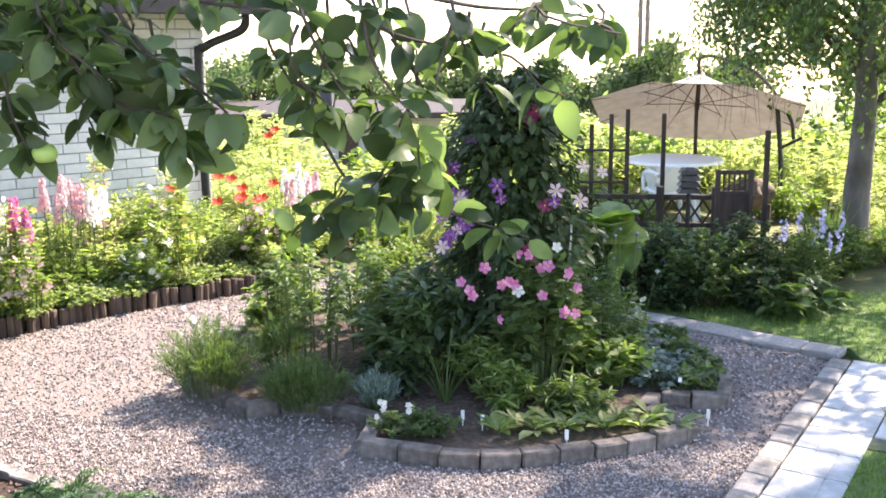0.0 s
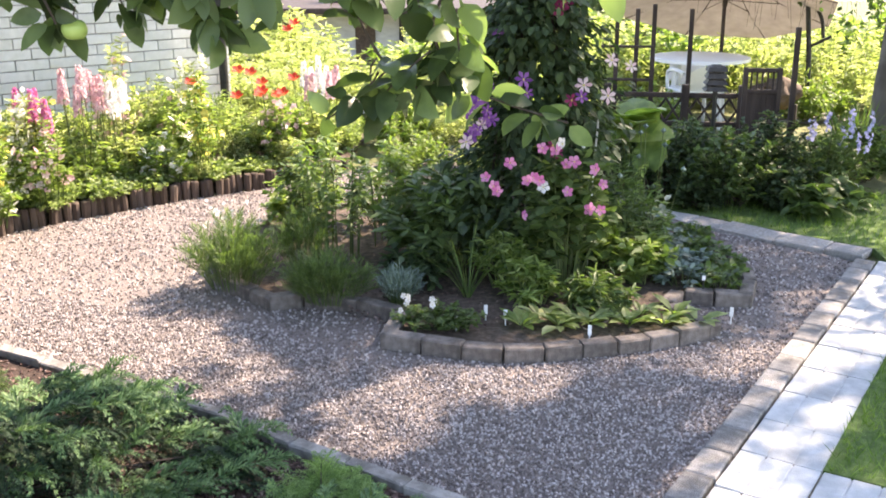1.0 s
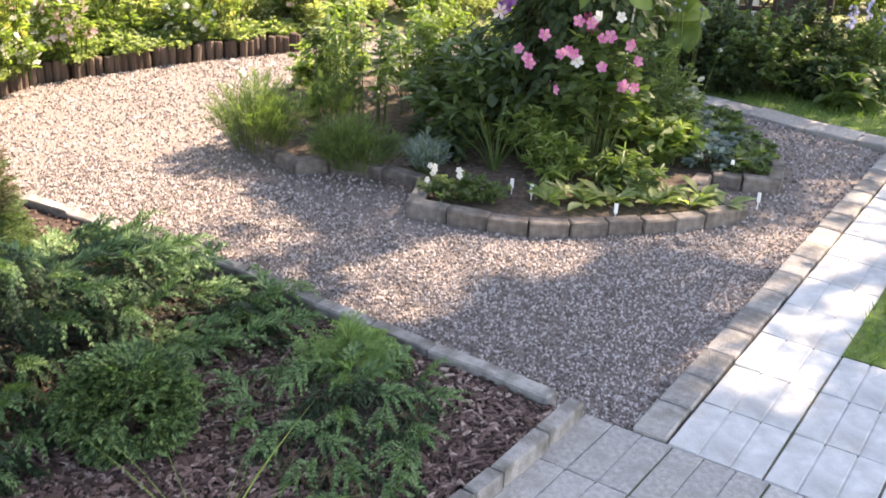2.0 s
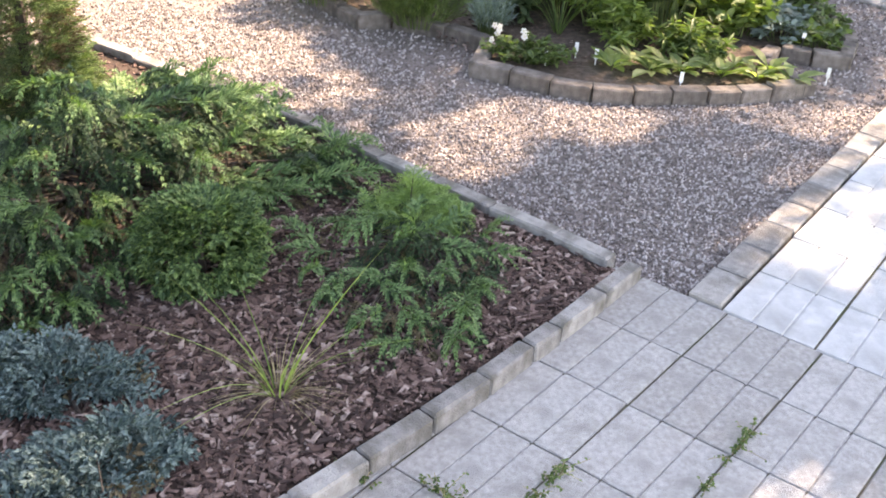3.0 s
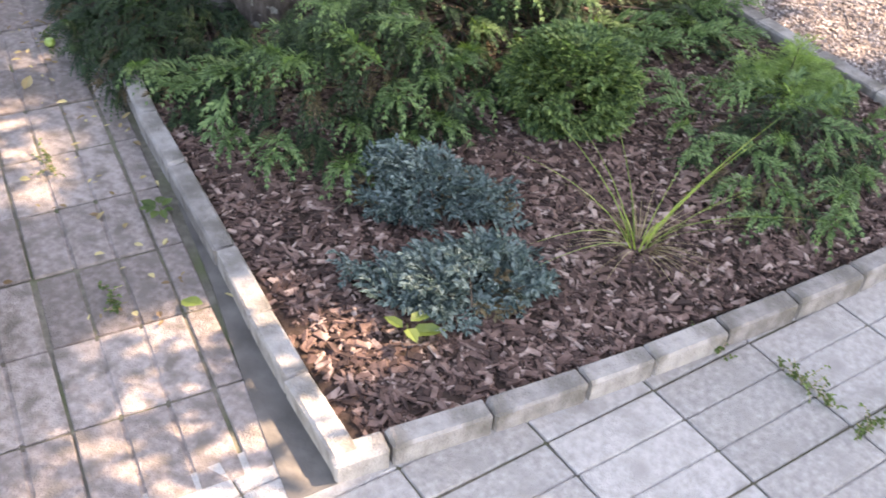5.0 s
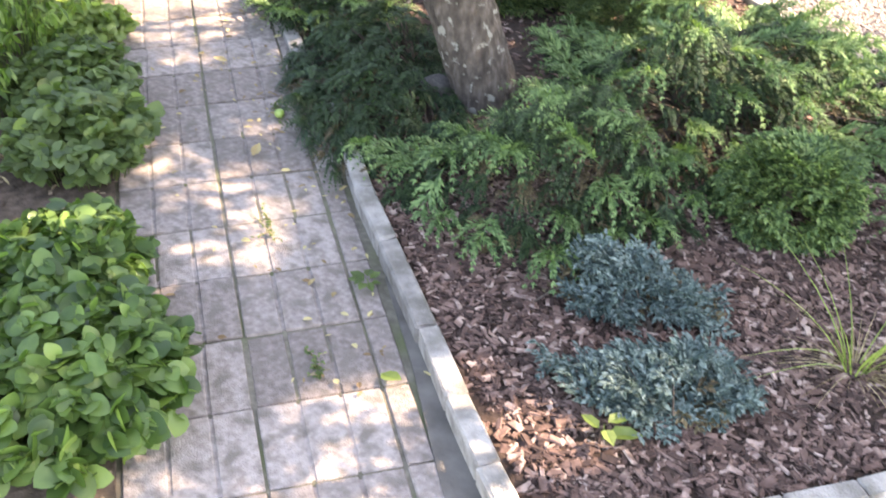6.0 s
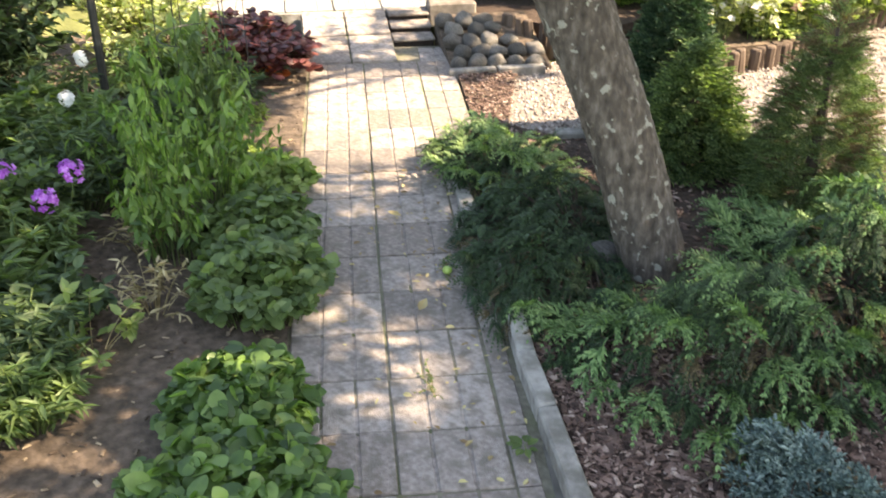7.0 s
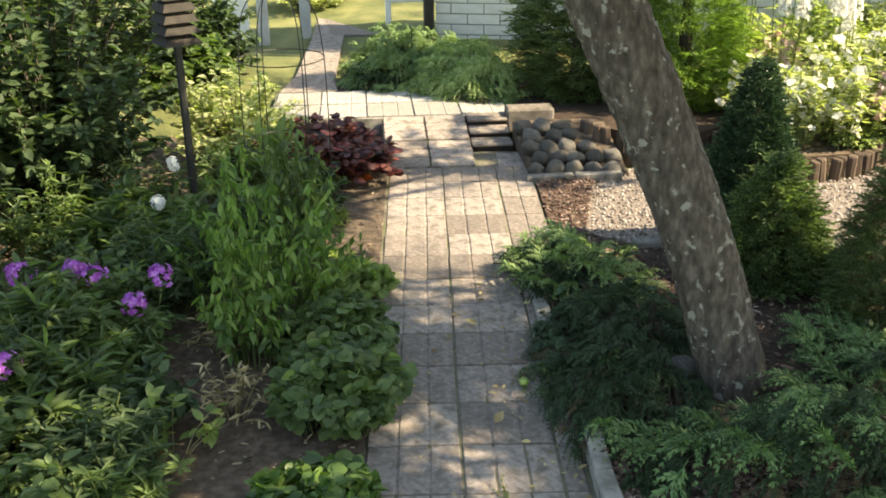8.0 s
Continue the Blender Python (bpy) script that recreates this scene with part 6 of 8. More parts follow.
def mat_weed(place, length, ang, seed, label="creeping green weed in the slab joint"):
    """A weed that creeps along a joint."""
    r = np.random.default_rng(seed)
    ob = thing("joint_weed", place, label, "weed", "weeds in the joints", turn=ang)
    lv, st = Bag(), Bag()
    for k in range(int(length * 110)):
        x = r.uniform(-0.5, 0.5) * length
        e = np.array([x + r.normal(0, 0.03), r.normal(0, 0.035) * (1 - abs(x) / length), r.uniform(0.005, 0.04)])
        tube(st, bezier(np.array([x, 0, 0]), np.array([x, 0, 0.02]), e, np.linspace(0, 1, 4)), 0.0012, 0.0008, 3)
        q = 9
        pp = bezier(np.array([x, 0, 0]), np.array([x, 0, 0.02]), e, r.uniform(0.2, 1, q))
        lv.spread(SMALL, turns(r.normal(0, 1, (q, 3)) * (1, 1, 0.4), (0, 0, 1), r.uniform(0.006, 0.014, q)), pp)
    part("stemwork", st, M["dry_stem"], ob)
    part("foliage", lv, M["mid_leaf"], ob)
    return ob


for k, (u, v, ln, along) in enumerate(((-0.532, 1.77, 0.22, 1), (-0.532, 1.62, 0.1, 1), (-0.232, 2.25, 0.16, 1), (-0.232, 2.05, 0.07, 1), (-0.7, 1.596, 0.16, 0), (-0.4, 1.296, 0.14, 0), (-0.232, 1.6, 0.12, 1), (-0.9, 1.5, 0.1, 0), (0.07, 1.75, 0.14, 1))):
    mat_weed((*(A * u + B * v), 0.0), ln, PATIO_TURN + (90 if along else 0), 70 + k)
for k, (s, l) in enumerate(((1.3, 0.25), (2.0, 0.1), (2.9, 0.55), (0.7, 0.25))):
    mat_weed((*(P0 + E1 * s + E2 * l), 0.0), 0.1, PATH_TURN, 85 + k, "small weed in the path joint")
for k, (x, y) in enumerate(((-1.29, 1.2), (-2.3, 1.66), (-2.9, 2.05), (0.2, 1.4))):
    r = np.random.default_rng(90 + k)
    b = Bag().spread(leaf_tpl(0.6, 0.3, -0.2, 4), turns([[math.cos(k * 2), math.sin(k * 2), 0.12]], (0.2, 0, 1), [0.07 if k == 0 else 0.055]), [[0, 0, 0.006]])
    single("fallen_leaf", b, M["light_leaf" if k == 0 else "dry_leaf"], "fallen curled apple leaf on the paving", "leaf", "fallen leaves", place=(x, y, 0.004))
# dry litter blown against the edge of the path
r = np.random.default_rng(97)
litter = Bag()
for k in range(150):
    s, l = r.uniform(0.55, 2.9), r.normal(0.12, 0.1)
    if r.uniform() < 0.25:
        l = r.uniform(0.1, 0.8)
    a = r.uniform(0, 6.28)
    litter.spread(plain_leaf(r.uniform(0.3, 0.7), 0.4, r.uniform(-0.2, 0.2)), turns([[math.cos(a), math.sin(a), 0.1]], (r.normal(0, 0.2), r.normal(0, 0.2), 1), [r.uniform(0.012, 0.034)]), [[*(P0 + E1 * s + E2 * abs(l)), 0.008]])
single("leaf_litter", litter, M["dry_leaf"], "dry brown leaf litter scattered along the path edge", "litter", kind="stuff")
ob = single("windfall_apple", apple_mesh(0.017), M["apple"], "fallen small green apple on the path", "apple", place=(-2.44, 1.9, 0.016), smooth=True)


# ---------------------------------------------------------------- stones
def boulder(seed, r=1.0):
    g = np.random.default_rng(seed)
    bm = bmesh.new()
    bmesh.ops.create_icosphere(bm, subdivisions=3, radius=1)
    s = np.array([g.uniform(0.85, 1.25), g.uniform(0.85, 1.2), g.uniform(0.65, 0.9)])
    v = []
    for q in bm.verts:
        n = noise.noise(q.co * 1.1 + Vector((seed * 3.1, 0, 0))) * 0.25 + noise.noise(q.co * 3 + Vector((0, seed, 0))) * 0.06
        v.append(np.array(q.co) * s * (1 + n))
    f = [[q.index for q in p.verts] for p in bm.faces]
    bm.free()
    return Bag().add(np.array(v) * r, f)


rocks = [boulder(k).mesh("boulder", M["stone"], True) for k in range(6)]
r = np.random.default_rng(7)
for j, (at, n, hi) in enumerate(((4.24, 5, 0.03), (4.36, 5, 0.055), (4.48, 4, 0.085), (4.6, 3, 0.115), (4.72, 3, 0.14))):
    for i in range(n):
        p = P0 + E1 * (at + r.normal(0, 0.012)) + E2 * (-0.33 - 0.105 * (i + 0.35 * (j % 2)) + r.normal(0, 0.012))
        ob = new("field_stone", rocks[r.integers(0, 6)])
        ob.matrix_basis = pose(*p, hi, r.uniform(-25, 25), r.uniform(-25, 25), r.uniform(0, 360)) @ Matrix.Scale(r.uniform(0.047, 0.06), 4)
        tagged(ob, "rounded grey field stone in the piled slope", "stone", "stone pile")
pile = single("pile_soil", Bag().add([(*(P0 + E1 * s + E2 * l), z) for s, l, z in ((4.2, -0.29, -0.05), (4.2, -0.85, -0.05), (4.9, -0.85, -0.05), (4.9, -0.29, -0.05), (4.2, -0.29, 0.0), (4.2, -0.85, 0.0), (4.9, -0.85, 0.13), (4.9, -0.29, 0.13))],
              [[0, 1, 2, 3], [7, 6, 5, 4], [0, 4, 5, 1], [1, 5, 6, 2], [2, 6, 7, 3], [3, 7, 4, 0]]), M["soil"], "sloping soil under the piled stones", "soil", kind="structure")
ob = new("field_stone", rocks[2])
ob.matrix_basis = pose(-2.12, 2.37, 0.03, 0, 0, 40) @ Matrix.Scale(0.075, 4)
tagged(ob, "grey field stone at the foot of the apple tree", "stone")
edging("stone_pile_kerb", [(-4.13, 3.33), (-3.84, 3.79)], 0.28, (0.055, 0.08), "low kerb in front of the stone pile", "kerb", M["kerb"], 0.03)
# block given the darker kerb colour to stand in for its shade
single("concrete_block", block(Bag(), (0.3, 0.14, 0.15), (0, 0, 0), zrot(PATH_TURN + 90), 0.012), M["kerb_dark"], "weathered concrete block above the stone pile", "block", place=(-4.84, 3.95, 0.02))

# ---------------------------------------------------------------- border beside the path
def on_path(s, l, z=0.008):
    return (*(P0 + E1 * s + E2 * l), z)


for k, (s, l, rx, h, n, lf) in enumerate(((0.74, 0.82, 0.29, 0.23, 300, (0.03, 0.058)), (1.2, 0.8, 0.22, 0.2, 170, (0.028, 0.052)), (1.85, 0.74, 0.24, 0.24, 230, (0.026, 0.05)), (2.25, 0.76, 0.24, 0.22, 220, (0.025, 0.046)), (2.75, 0.72, 0.2, 0.17, 130, (0.025, 0.045)))):
    bush("wild_ginger", on_path(s, l), (rx * 1.15, rx, h), "mound of heart-shaped glossy green leaves spilling over the path" if k < 4 else "low mound of small light green leaves", "groundcover",
         ("ginger_leaf", "ginger_leaf", "mid_leaf", "mid_leaf", "light_leaf")[k], HEART, lf, n, 9, 100 + k, "stem", 0.0022, 0.4, -0.25, 0.8, "groundcover mounds", 0.7, 0.6, 0.55, turn=PATH_TURN, noise_amt=0.5)
rd, _ = bush("coral_bells", on_path(4.42, 0.8), (0.46, 0.34, 0.32), "wine-red ruffled coral bells by the ramp", "perennial", "red_leaf", leaf_tpl(0.95, -0.25, 0.35, 4, 0.9, 0.6), (0.03, 0.06), 190, 9, 110, "stem", 0.002, 0.5, 0.1, 0.75, spread=0.5)
r = np.random.default_rng(111)
f, b, t = shoots(r, 4, 0.12, 0.1, 0.12, 0.5)
part("orange_foliage", leaves_on(Bag(), r, f + (0.25, -0.05, 0), b + (0.25, -0.05, 0), t + (0.25, -0.05, 0), 5, HEART, 0.6, (0.04, 0.06)), M["orange_leaf"], rd, "orange-red young leaves")
bush("broadleaf_plant", on_path(4.0, 1.12), (0.14, 0.14, 0.42), "upright plant with long light green leaves", "perennial", "light_leaf", leaf_tpl(0.34, 0.25, 0.4, 4), (0.12, 0.2), 5, 5, 112, "stem", 0.004, 0.3, 0.9, 0.6)


def drooping(place, seed, label, n=60, h=0.85, w=0.22, mat="light_leaf"):
    """Tall stems hung with narrow drooping leaves and pods."""
    r = np.random.default_rng(seed)
    ob = thing("drooping_perennial", place, label, "perennial")
    f, b, t = shoots(r, n, w, w, h, 0.55, 0.4, 0.8)
    part("stemwork", stems_of(Bag(), f, b, t, 0.003, 0.0012), M["stem"], ob)
    bag = Bag()
    tt = r.uniform(0.25, 1, (n, 18))
    p = bezier(f[:, None], b[:, None], t[:, None], tt).reshape(-1, 3)
    m = len(p)
    a = r.uniform(0, 2 * math.pi, m)
    d = np.stack([np.cos(a) * 0.6, np.sin(a) * 0.6, r.uniform(-1.3, -0.2, m)], 1)
    d += r.normal(0, 0.35, d.shape)
    bag.spread(leaf_tpl(0.36, 0.2, 0.35, 3), turns(d, r.normal(0, 0.5, (m, 3)) + (0, 0, 1), r.uniform(0.025, 0.065, m)), p)
    part("foliage", bag, M[mat], ob, smooth=True)
    return ob


for k, (s, l, h) in enumerate(((3.05, 0.78, 0.1), (3.3, 0.84, 0.14), (3.6, 0.8, 0.09), (3.75, 0.95, 0.2), (3.45, 1.05, 0.22), (2.95, 1.0, 0.2))):
    bush("edge_weed", on_path(s, l), (0.11, 0.1, h), "thin low green weed at the path edge", "weed", "mid_leaf" if k % 2 else "light_leaf", NARROW, (0.02, 0.045), 22, 9, 114 + k, "stem", 0.0015, 0.2, 0.4, 0.7, "path edge weeds", 0.6)
drooping((-3.45, 1.42, 0), 120, "tall bright green perennial hung with narrow drooping leaves", 80, 0.8, 0.44, "herb_leaf")
drooping((-3.15, 1.2, 0), 121, "tall bright green perennial hung with drooping leaves", 44, 0.62, 0.2, "herb_leaf")
drooping((-3.85, 1.75, 0), 122, "tall green perennial behind the drooping clump", 60, 0.75, 0.2, "mid_leaf")
PHLOX = flower_tpl(5, 0.75, 0.15, 2)


def phlox(place, seed, heads, label, petal="violet", size=(0.3, 0.28, 0.42), n=46):
    r = np.random.default_rng(seed)
    ob, t = bush("phlox", place, size, label, "perennial", "mid_leaf", NARROW, (0.06, 0.11), n, 20, seed, "stem", 0.003, 0.2, 0.35, 0.85, "phlox clumps", 0.5)
    for k in range(len(heads)):
        p = np.array(heads[k]) - np.array(place)
        b = Bag()
        m = 26
        d = unit(r.normal(0, 1, (m, 3)) + (0.2, -0.5, 0.6))
        q = d * (np.array([0.054, 0.054, 0.042]) if petal == "violet" else np.array([0.045, 0.026, 0.03])) * r.uniform(0.6, 1.1, (m, 1))
        b.spread(PHLOX, np.stack([turns(np.cross(d, r.normal(0, 1, (m, 3))), d, np.full(m, 0.0175))], 0)[0], q)
        fl = part("flower_head", b, M[petal], ob, "round purple flower head" if petal == "violet" else "white flower head")
        fl.location = p
        part("stalk", tube(Bag(), bezier(np.array([p[0] * -0.3, p[1] * -0.3, -p[2] * 0.8]), np.array([0, 0, -p[2] * 0.4]), np.array([0, 0, 0.0]), np.linspace(0, 1, 5)), 0.003, 0.0018, 4), M["stem"], fl)
    return ob


phlox((-3.55, 0.55, 0), 130, [(-3.72, 0.42, 0.36), (-3.66, 0.56, 0.36), (-3.6, 0.74, 0.345), (-3.52, 0.78, 0.345), (-3.36, 0.86, 0.27)], "phlox clump with purple flower heads in the border")
phlox((-3.15, 0.5, 0), 131, [(-3.12, 0.36, 0.3), (-3.4, 0.98, 0.33)], "phlox clump with small purple flower heads", size=(0.3, 0.3, 0.34))
phlox((-4.35, 1.25, 0), 132, [(-4.35, 1.42, 0.42), (-4.15, 1.26, 0.33)], "white-flowering phlox by the lantern post", "white_petal", (0.3, 0.3, 0.42))
bush("yellowing_perennial", (-2.75, 0.72, 0), (0.2, 0.2, 0.26), "sparse perennial with yellowing leaves", "perennial", "light_leaf", OVATE, (0.03, 0.06), 16, 9, 133, "dry_stem", 0.002)
bush("dry_perennial", (-2.85, 0.98, 0), (0.18, 0.18, 0.22), "dried brown perennial stems", "perennial", "dry_stem", NARROW, (0.03, 0.05), 26, 6, 134, "dry_stem", 0.0018)
bush("dry_perennial", (-3.25, 1.15, 0), (0.15, 0.15, 0.25), "dried brown perennial stems", "perennial", "dry_stem", NARROW, (0.03, 0.05), 26, 6, 135, "dry_stem", 0.0018)
for k, (x, y, s) in enumerate(((-3.9, 0.9, 0.4), (-4.1, 0.3, 0.45), (-3.7, 0.1, 0.4), (-4.5, 0.9, 0.5), (-3.3, 0.05, 0.35), (-4.75, 1.9, 0.4), (-4.4, 2.1, 0.35), (-2.6, 0.25, 0.28), (-3.1, 0.3, 0.36), (-3.35, 0.75, 0.34), (-2.95, 0.7, 0.26), (-4.0, 1.25, 0.4), (-3.8, 0.5, 0.42), (-4.6, 0.3, 0.5), (-4.7, 1.35, 0.45), (-2.9, 0.05, 0.3), (-3.95, 1.55, 0.42), (-4.2, -0.2, 0.5), (-2.7, 0.5, 0.34), (-3.05, 0.15, 0.42), (-3.3, 0.45, 0.44), (-3.45, 0.25, 0.46), (-2.45, 0.05, 0.3), (-2.8, -0.15, 0.4), (-3.2, -0.15, 0.45), (-3.6, 0.8, 0.42), (-3.75, 1.1, 0.45), (-2.5, 0.45, 0.24))):
    bush("border_perennial", (x, y, 0), (s * 0.75, s * 0.75, s), "leafy green perennial in the shaded border", "perennial", ("dark_leaf", "mid_leaf", "dark_leaf", "mid_leaf")[k % 4], OVATE if k % 3 == 1 else NARROW, (0.035, 0.065), 60, 18, 140 + k, group="border perennials")
for k, (x, y, w, h, mat) in enumerate(((-5.4, 0.3, 0.9, 1.9, "dark_leaf"), (-5.9, 1.3, 0.8, 1.7, "dark_leaf"), (-5.0, -0.4, 0.8, 1.8, "dark_leaf"), (-7.4, 2.75, 0.55, 0.9, "dark_leaf"), (-7.2, 0.6, 1.2, 2.6, "dark_leaf"), (-4.3, -0.9, 0.7, 1.4, "dark_leaf"), (-5.1, 1.1, 0.55, 1.25, "dark_leaf"), (-4.95, 0.5, 0.5, 1.1, "dark_leaf"), (-6.75, 2.45, 0.4, 0.6, "mid_leaf"), (-6.6, 1.2, 0.9, 2.2, "dark_leaf"))):
    bush("garden_shrub", (x, y, -0.02), (w, w, h), "dense dark green deciduous shrub behind the border", "shrub", mat, OVATE, (0.045, 0.08), 130, 42, 150 + k, "twig", 0.009, 0.3, 0.0, 0.7, "garden shrubs", 0.3, 0.6)
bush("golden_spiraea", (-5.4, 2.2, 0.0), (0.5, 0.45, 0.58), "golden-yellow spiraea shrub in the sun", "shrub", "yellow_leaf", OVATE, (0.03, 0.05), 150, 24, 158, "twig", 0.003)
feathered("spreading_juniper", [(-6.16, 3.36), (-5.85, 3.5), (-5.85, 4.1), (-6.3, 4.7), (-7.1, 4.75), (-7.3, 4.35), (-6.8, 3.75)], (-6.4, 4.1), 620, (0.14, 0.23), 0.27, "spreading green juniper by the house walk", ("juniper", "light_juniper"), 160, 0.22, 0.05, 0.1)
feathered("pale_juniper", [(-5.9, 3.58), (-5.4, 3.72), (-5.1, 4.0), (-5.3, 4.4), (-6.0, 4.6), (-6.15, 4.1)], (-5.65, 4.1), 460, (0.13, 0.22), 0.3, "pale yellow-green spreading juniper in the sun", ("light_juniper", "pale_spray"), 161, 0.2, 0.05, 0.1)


# ---------------------------------------------------------------- post lanterns
def lantern(place, pole, label, tiers=4, s=1.0, mat="lantern"):
    ob = thing("post_lantern", place, label, "lantern", "post lanterns")
    part("post", tube(Bag(), [(0, 0, -0.05), (0, 0, pole * 0.5), (0, 0, pole)], 0.021, 0.019, 8), M["metal_dark"], ob)
    for k in range(tiers):
        b = Bag()
        z = pole + 0.05 * s * k
        w0, w1 = 0.092 * s * (1 - 0.05 * k), 0.062 * s
        v = [(x * w0, y * w0, z) for x, y in ((-1, -1), (1, -1), (1, 1), (-1, 1))] + [(x * w1, y * w1, z + 0.034 * s) for x, y in ((-1, -1), (1, -1), (1, 1), (-1, 1))]
        v += [(x * w1 * 0.9, y * w1 * 0.9, z - 0.004) for x, y in ((-1, -1), (1, -1), (1, 1), (-1, 1))]
        b.add(v, [[i, (i + 1) % 4, 4 + (i + 1) % 4, 4 + i] for i in range(4)] + [[4, 5, 6, 7]] + [[8 + i, 8 + (i + 1) % 4, (i + 1) % 4, i] for i in range(4)])
        part("louvre", b, M[mat], ob)
    part("core", block(Bag(), (0.08 * s, 0.08 * s, 0.05 * s * tiers), (0, 0, pole - 0.005), None, 0.006), M[mat], ob)
    return ob


lantern((-4.5, 1.56, 0), 0.93, "dark louvred garden lantern on a thin post in the border", 6, mat="lantern_dark")

# ---------------------------------------------------------------- wire obelisk in the border and the porch beyond
wire = thing("wire_trellis", (-4.25, 1.95, 0), "thin dark wire plant support in the border", "trellis")
for k in range(6):
    a = k * math.pi / 3
    part("rod", tube(Bag(), curve_pts([(q * math.cos(a), q * math.sin(a), z) for q, z in ((0.2, -0.02), (0.2, 0.5), (0.19, 0.9), (0.14, 1.1), (0.0, 1.2))], 16), 0.003, 0.003, 4), M["metal_dark"], wire)
for z in (0.45, 0.85):
    part("ring", tube(Bag(), [(0.198 * math.cos(a), 0.198 * math.sin(a), z) for a in np.linspace(0, 2 * math.pi, 17)], 0.003, 0.003, 4), M["metal_dark"], wire)
porch = thing("porch", (-7.95, 4.0, 0.05), "porch with grey posts and a pale railing by the house", "porch", turn=PATH_TURN)
for q in (0.0, 0.22):
    part("post", block(Bag(), (0.09, 0.09, 2.3), (q, 0.32 - q * 1.6, 0), None, 0.01), material("grey_paint", ramp3((0.3, 0.31, 0.33), (0.4, 0.41, 0.43), (0.48, 0.49, 0.5)), 0.6, 8, 0.1, 60), porch)
part("panel", block(Bag(), (0.04, 0.3, 1.2), (0.1, 0.6, 0), None, 0.01), M["label_white"], porch, "pale board panel")
for z in (0.35, 0.55, 0.75):
    part("rail", block(Bag(), (0.04, 0.7, 0.04), (0.0, -1.1, z), None, 0.008), M["label_white"], porch)
part("post", block(Bag(), (0.05, 0.05, 0.85), (0, -0.76, 0), None, 0.008), M["label_white"], porch)
part("post", block(Bag(), (0.05, 0.05, 0.85), (0, -1.44, 0), None, 0.008), M["label_white"], porch)
yard = single("sunny_yard", sheet([(-7.55, 4.72), (-7.9, 4.28), (-8.6, 4.6), (-10.2, 5.8), (-9.6, 6.6)], RISE - 0.002, 0.06), M["gravel_bed"], "sunlit sandy yard beyond the walk", "yard", kind="structure")
bush("yard_shrub", (-9.2, 4.75, 0.02), (0.5, 0.45, 0.75), "sunlit yellow-green shrub beside the yard", "shrub", "yellow_leaf", OVATE, (0.04, 0.07), 90, 24, 162, "twig", 0.004)
bush("yard_shrub", (-10.6, 5.4, 0.0), (0.8, 0.7, 1.1), "sunlit yellow-green shrub beyond the yard", "shrub", "yellow_leaf", OVATE, (0.05, 0.08), 110, 26, 163, "twig", 0.004)
bench = thing("garden_bench", (-9.9, 5.85, 0.0), "dark brown slatted garden bench in the sun", "bench", turn=PATH_TURN + 90)
for k in range(4):
    part("slat", block(Bag(), (1.2, 0.09, 0.03), (0, 0.1 * k, 0.42), None, 0.005), M["wicker"], bench)
for k in range(3):
    part("back_slat", block(Bag(), (1.2, 0.03, 0.09), (0, 0.38, 0.52 + 0.12 * k), None, 0.005), M["wicker"], bench)
for x in (-0.5, 0.5):
    for y in (0.02, 0.36):
        part("leg", block(Bag(), (0.06, 0.05, 0.43 if y < 0.2 else 0.85), (x, y, -0.02), None, 0.005), M["wicker"], bench)


# ---------------------------------------------------------------- round flower bed
rng = np.random.default_rng(200)
Z0 = 0.025
OPEN6, OPEN5, CUP = flower_tpl(6, 0.5, 0.12, 3), flower_tpl(5, 0.76, 0.2, 4), flower_tpl(5, 0.8, 0.5, 4)


def bloom(parent, kind, at, facing, radius, mat, label, seed=0):
    """One open flower with its yellow eye, as a part of a plant."""
    r = np.random.default_rng(seed)
    d = unit(np.array([facing], float))
    side = np.cross(d, unit(r.normal(0, 1, (1, 3))))
    ob = part("flower", Bag().spread(kind, turns(side, d, [radius]), [[0, 0, 0]]), M[mat], parent, label)
    ob.location = at
    eye = Bag().spread(octa, turns(side, d, [radius * 0.14]), d * radius * 0.05)
    part("eye", eye, M["yellow"], ob)
    return ob


cl = thing("clematis", (0.3, 5.82, Z0), "dark-leaved clematis with purple flowers on a tall obelisk", "climber")
r = np.random.default_rng(201)
for k in range(6):
    a = k * math.pi / 3 + 0.3
    part("rod", tube(Bag(), [(0.3 * math.cos(a), 0.3 * math.sin(a), -0.02), (0.22 * math.cos(a), 0.22 * math.sin(a), 0.9), (0.04 * math.cos(a), 0.04 * math.sin(a), 1.62)], 0.008, 0.006, 5), M["fence"], cl, "dark wooden rod of the obelisk")
n = 9500
t = r.uniform(0, 1, n) ** 0.85
a = r.uniform(0, 2 * math.pi, n)
lump = np.array([noise.noise(Vector((math.cos(x) * 1.5, math.sin(x) * 1.5, y * 3.5))) + 0.6 * noise.noise(Vector((math.cos(x) * 4, math.sin(x) * 4, y * 9))) for x, y in zip(a, t)])
rad = (0.46 - 0.28 * t**1.3) * (1 + 0.75 * lump) * r.uniform(0.5, 1.12, n)
p = np.stack([np.cos(a) * rad, np.sin(a) * rad, 0.1 + t * 1.58 + lump * 0.12], 1)
d = np.stack([np.cos(a), np.sin(a), np.full(n, -0.35)], 1) + r.normal(0, 0.45, (n, 3))
part("foliage", Bag().spread(OVATE, turns(d, (0, 0, 1), r.uniform(0.035, 0.085, n)), p), M["dark_leaf"], cl, smooth=True)
vines = Bag()
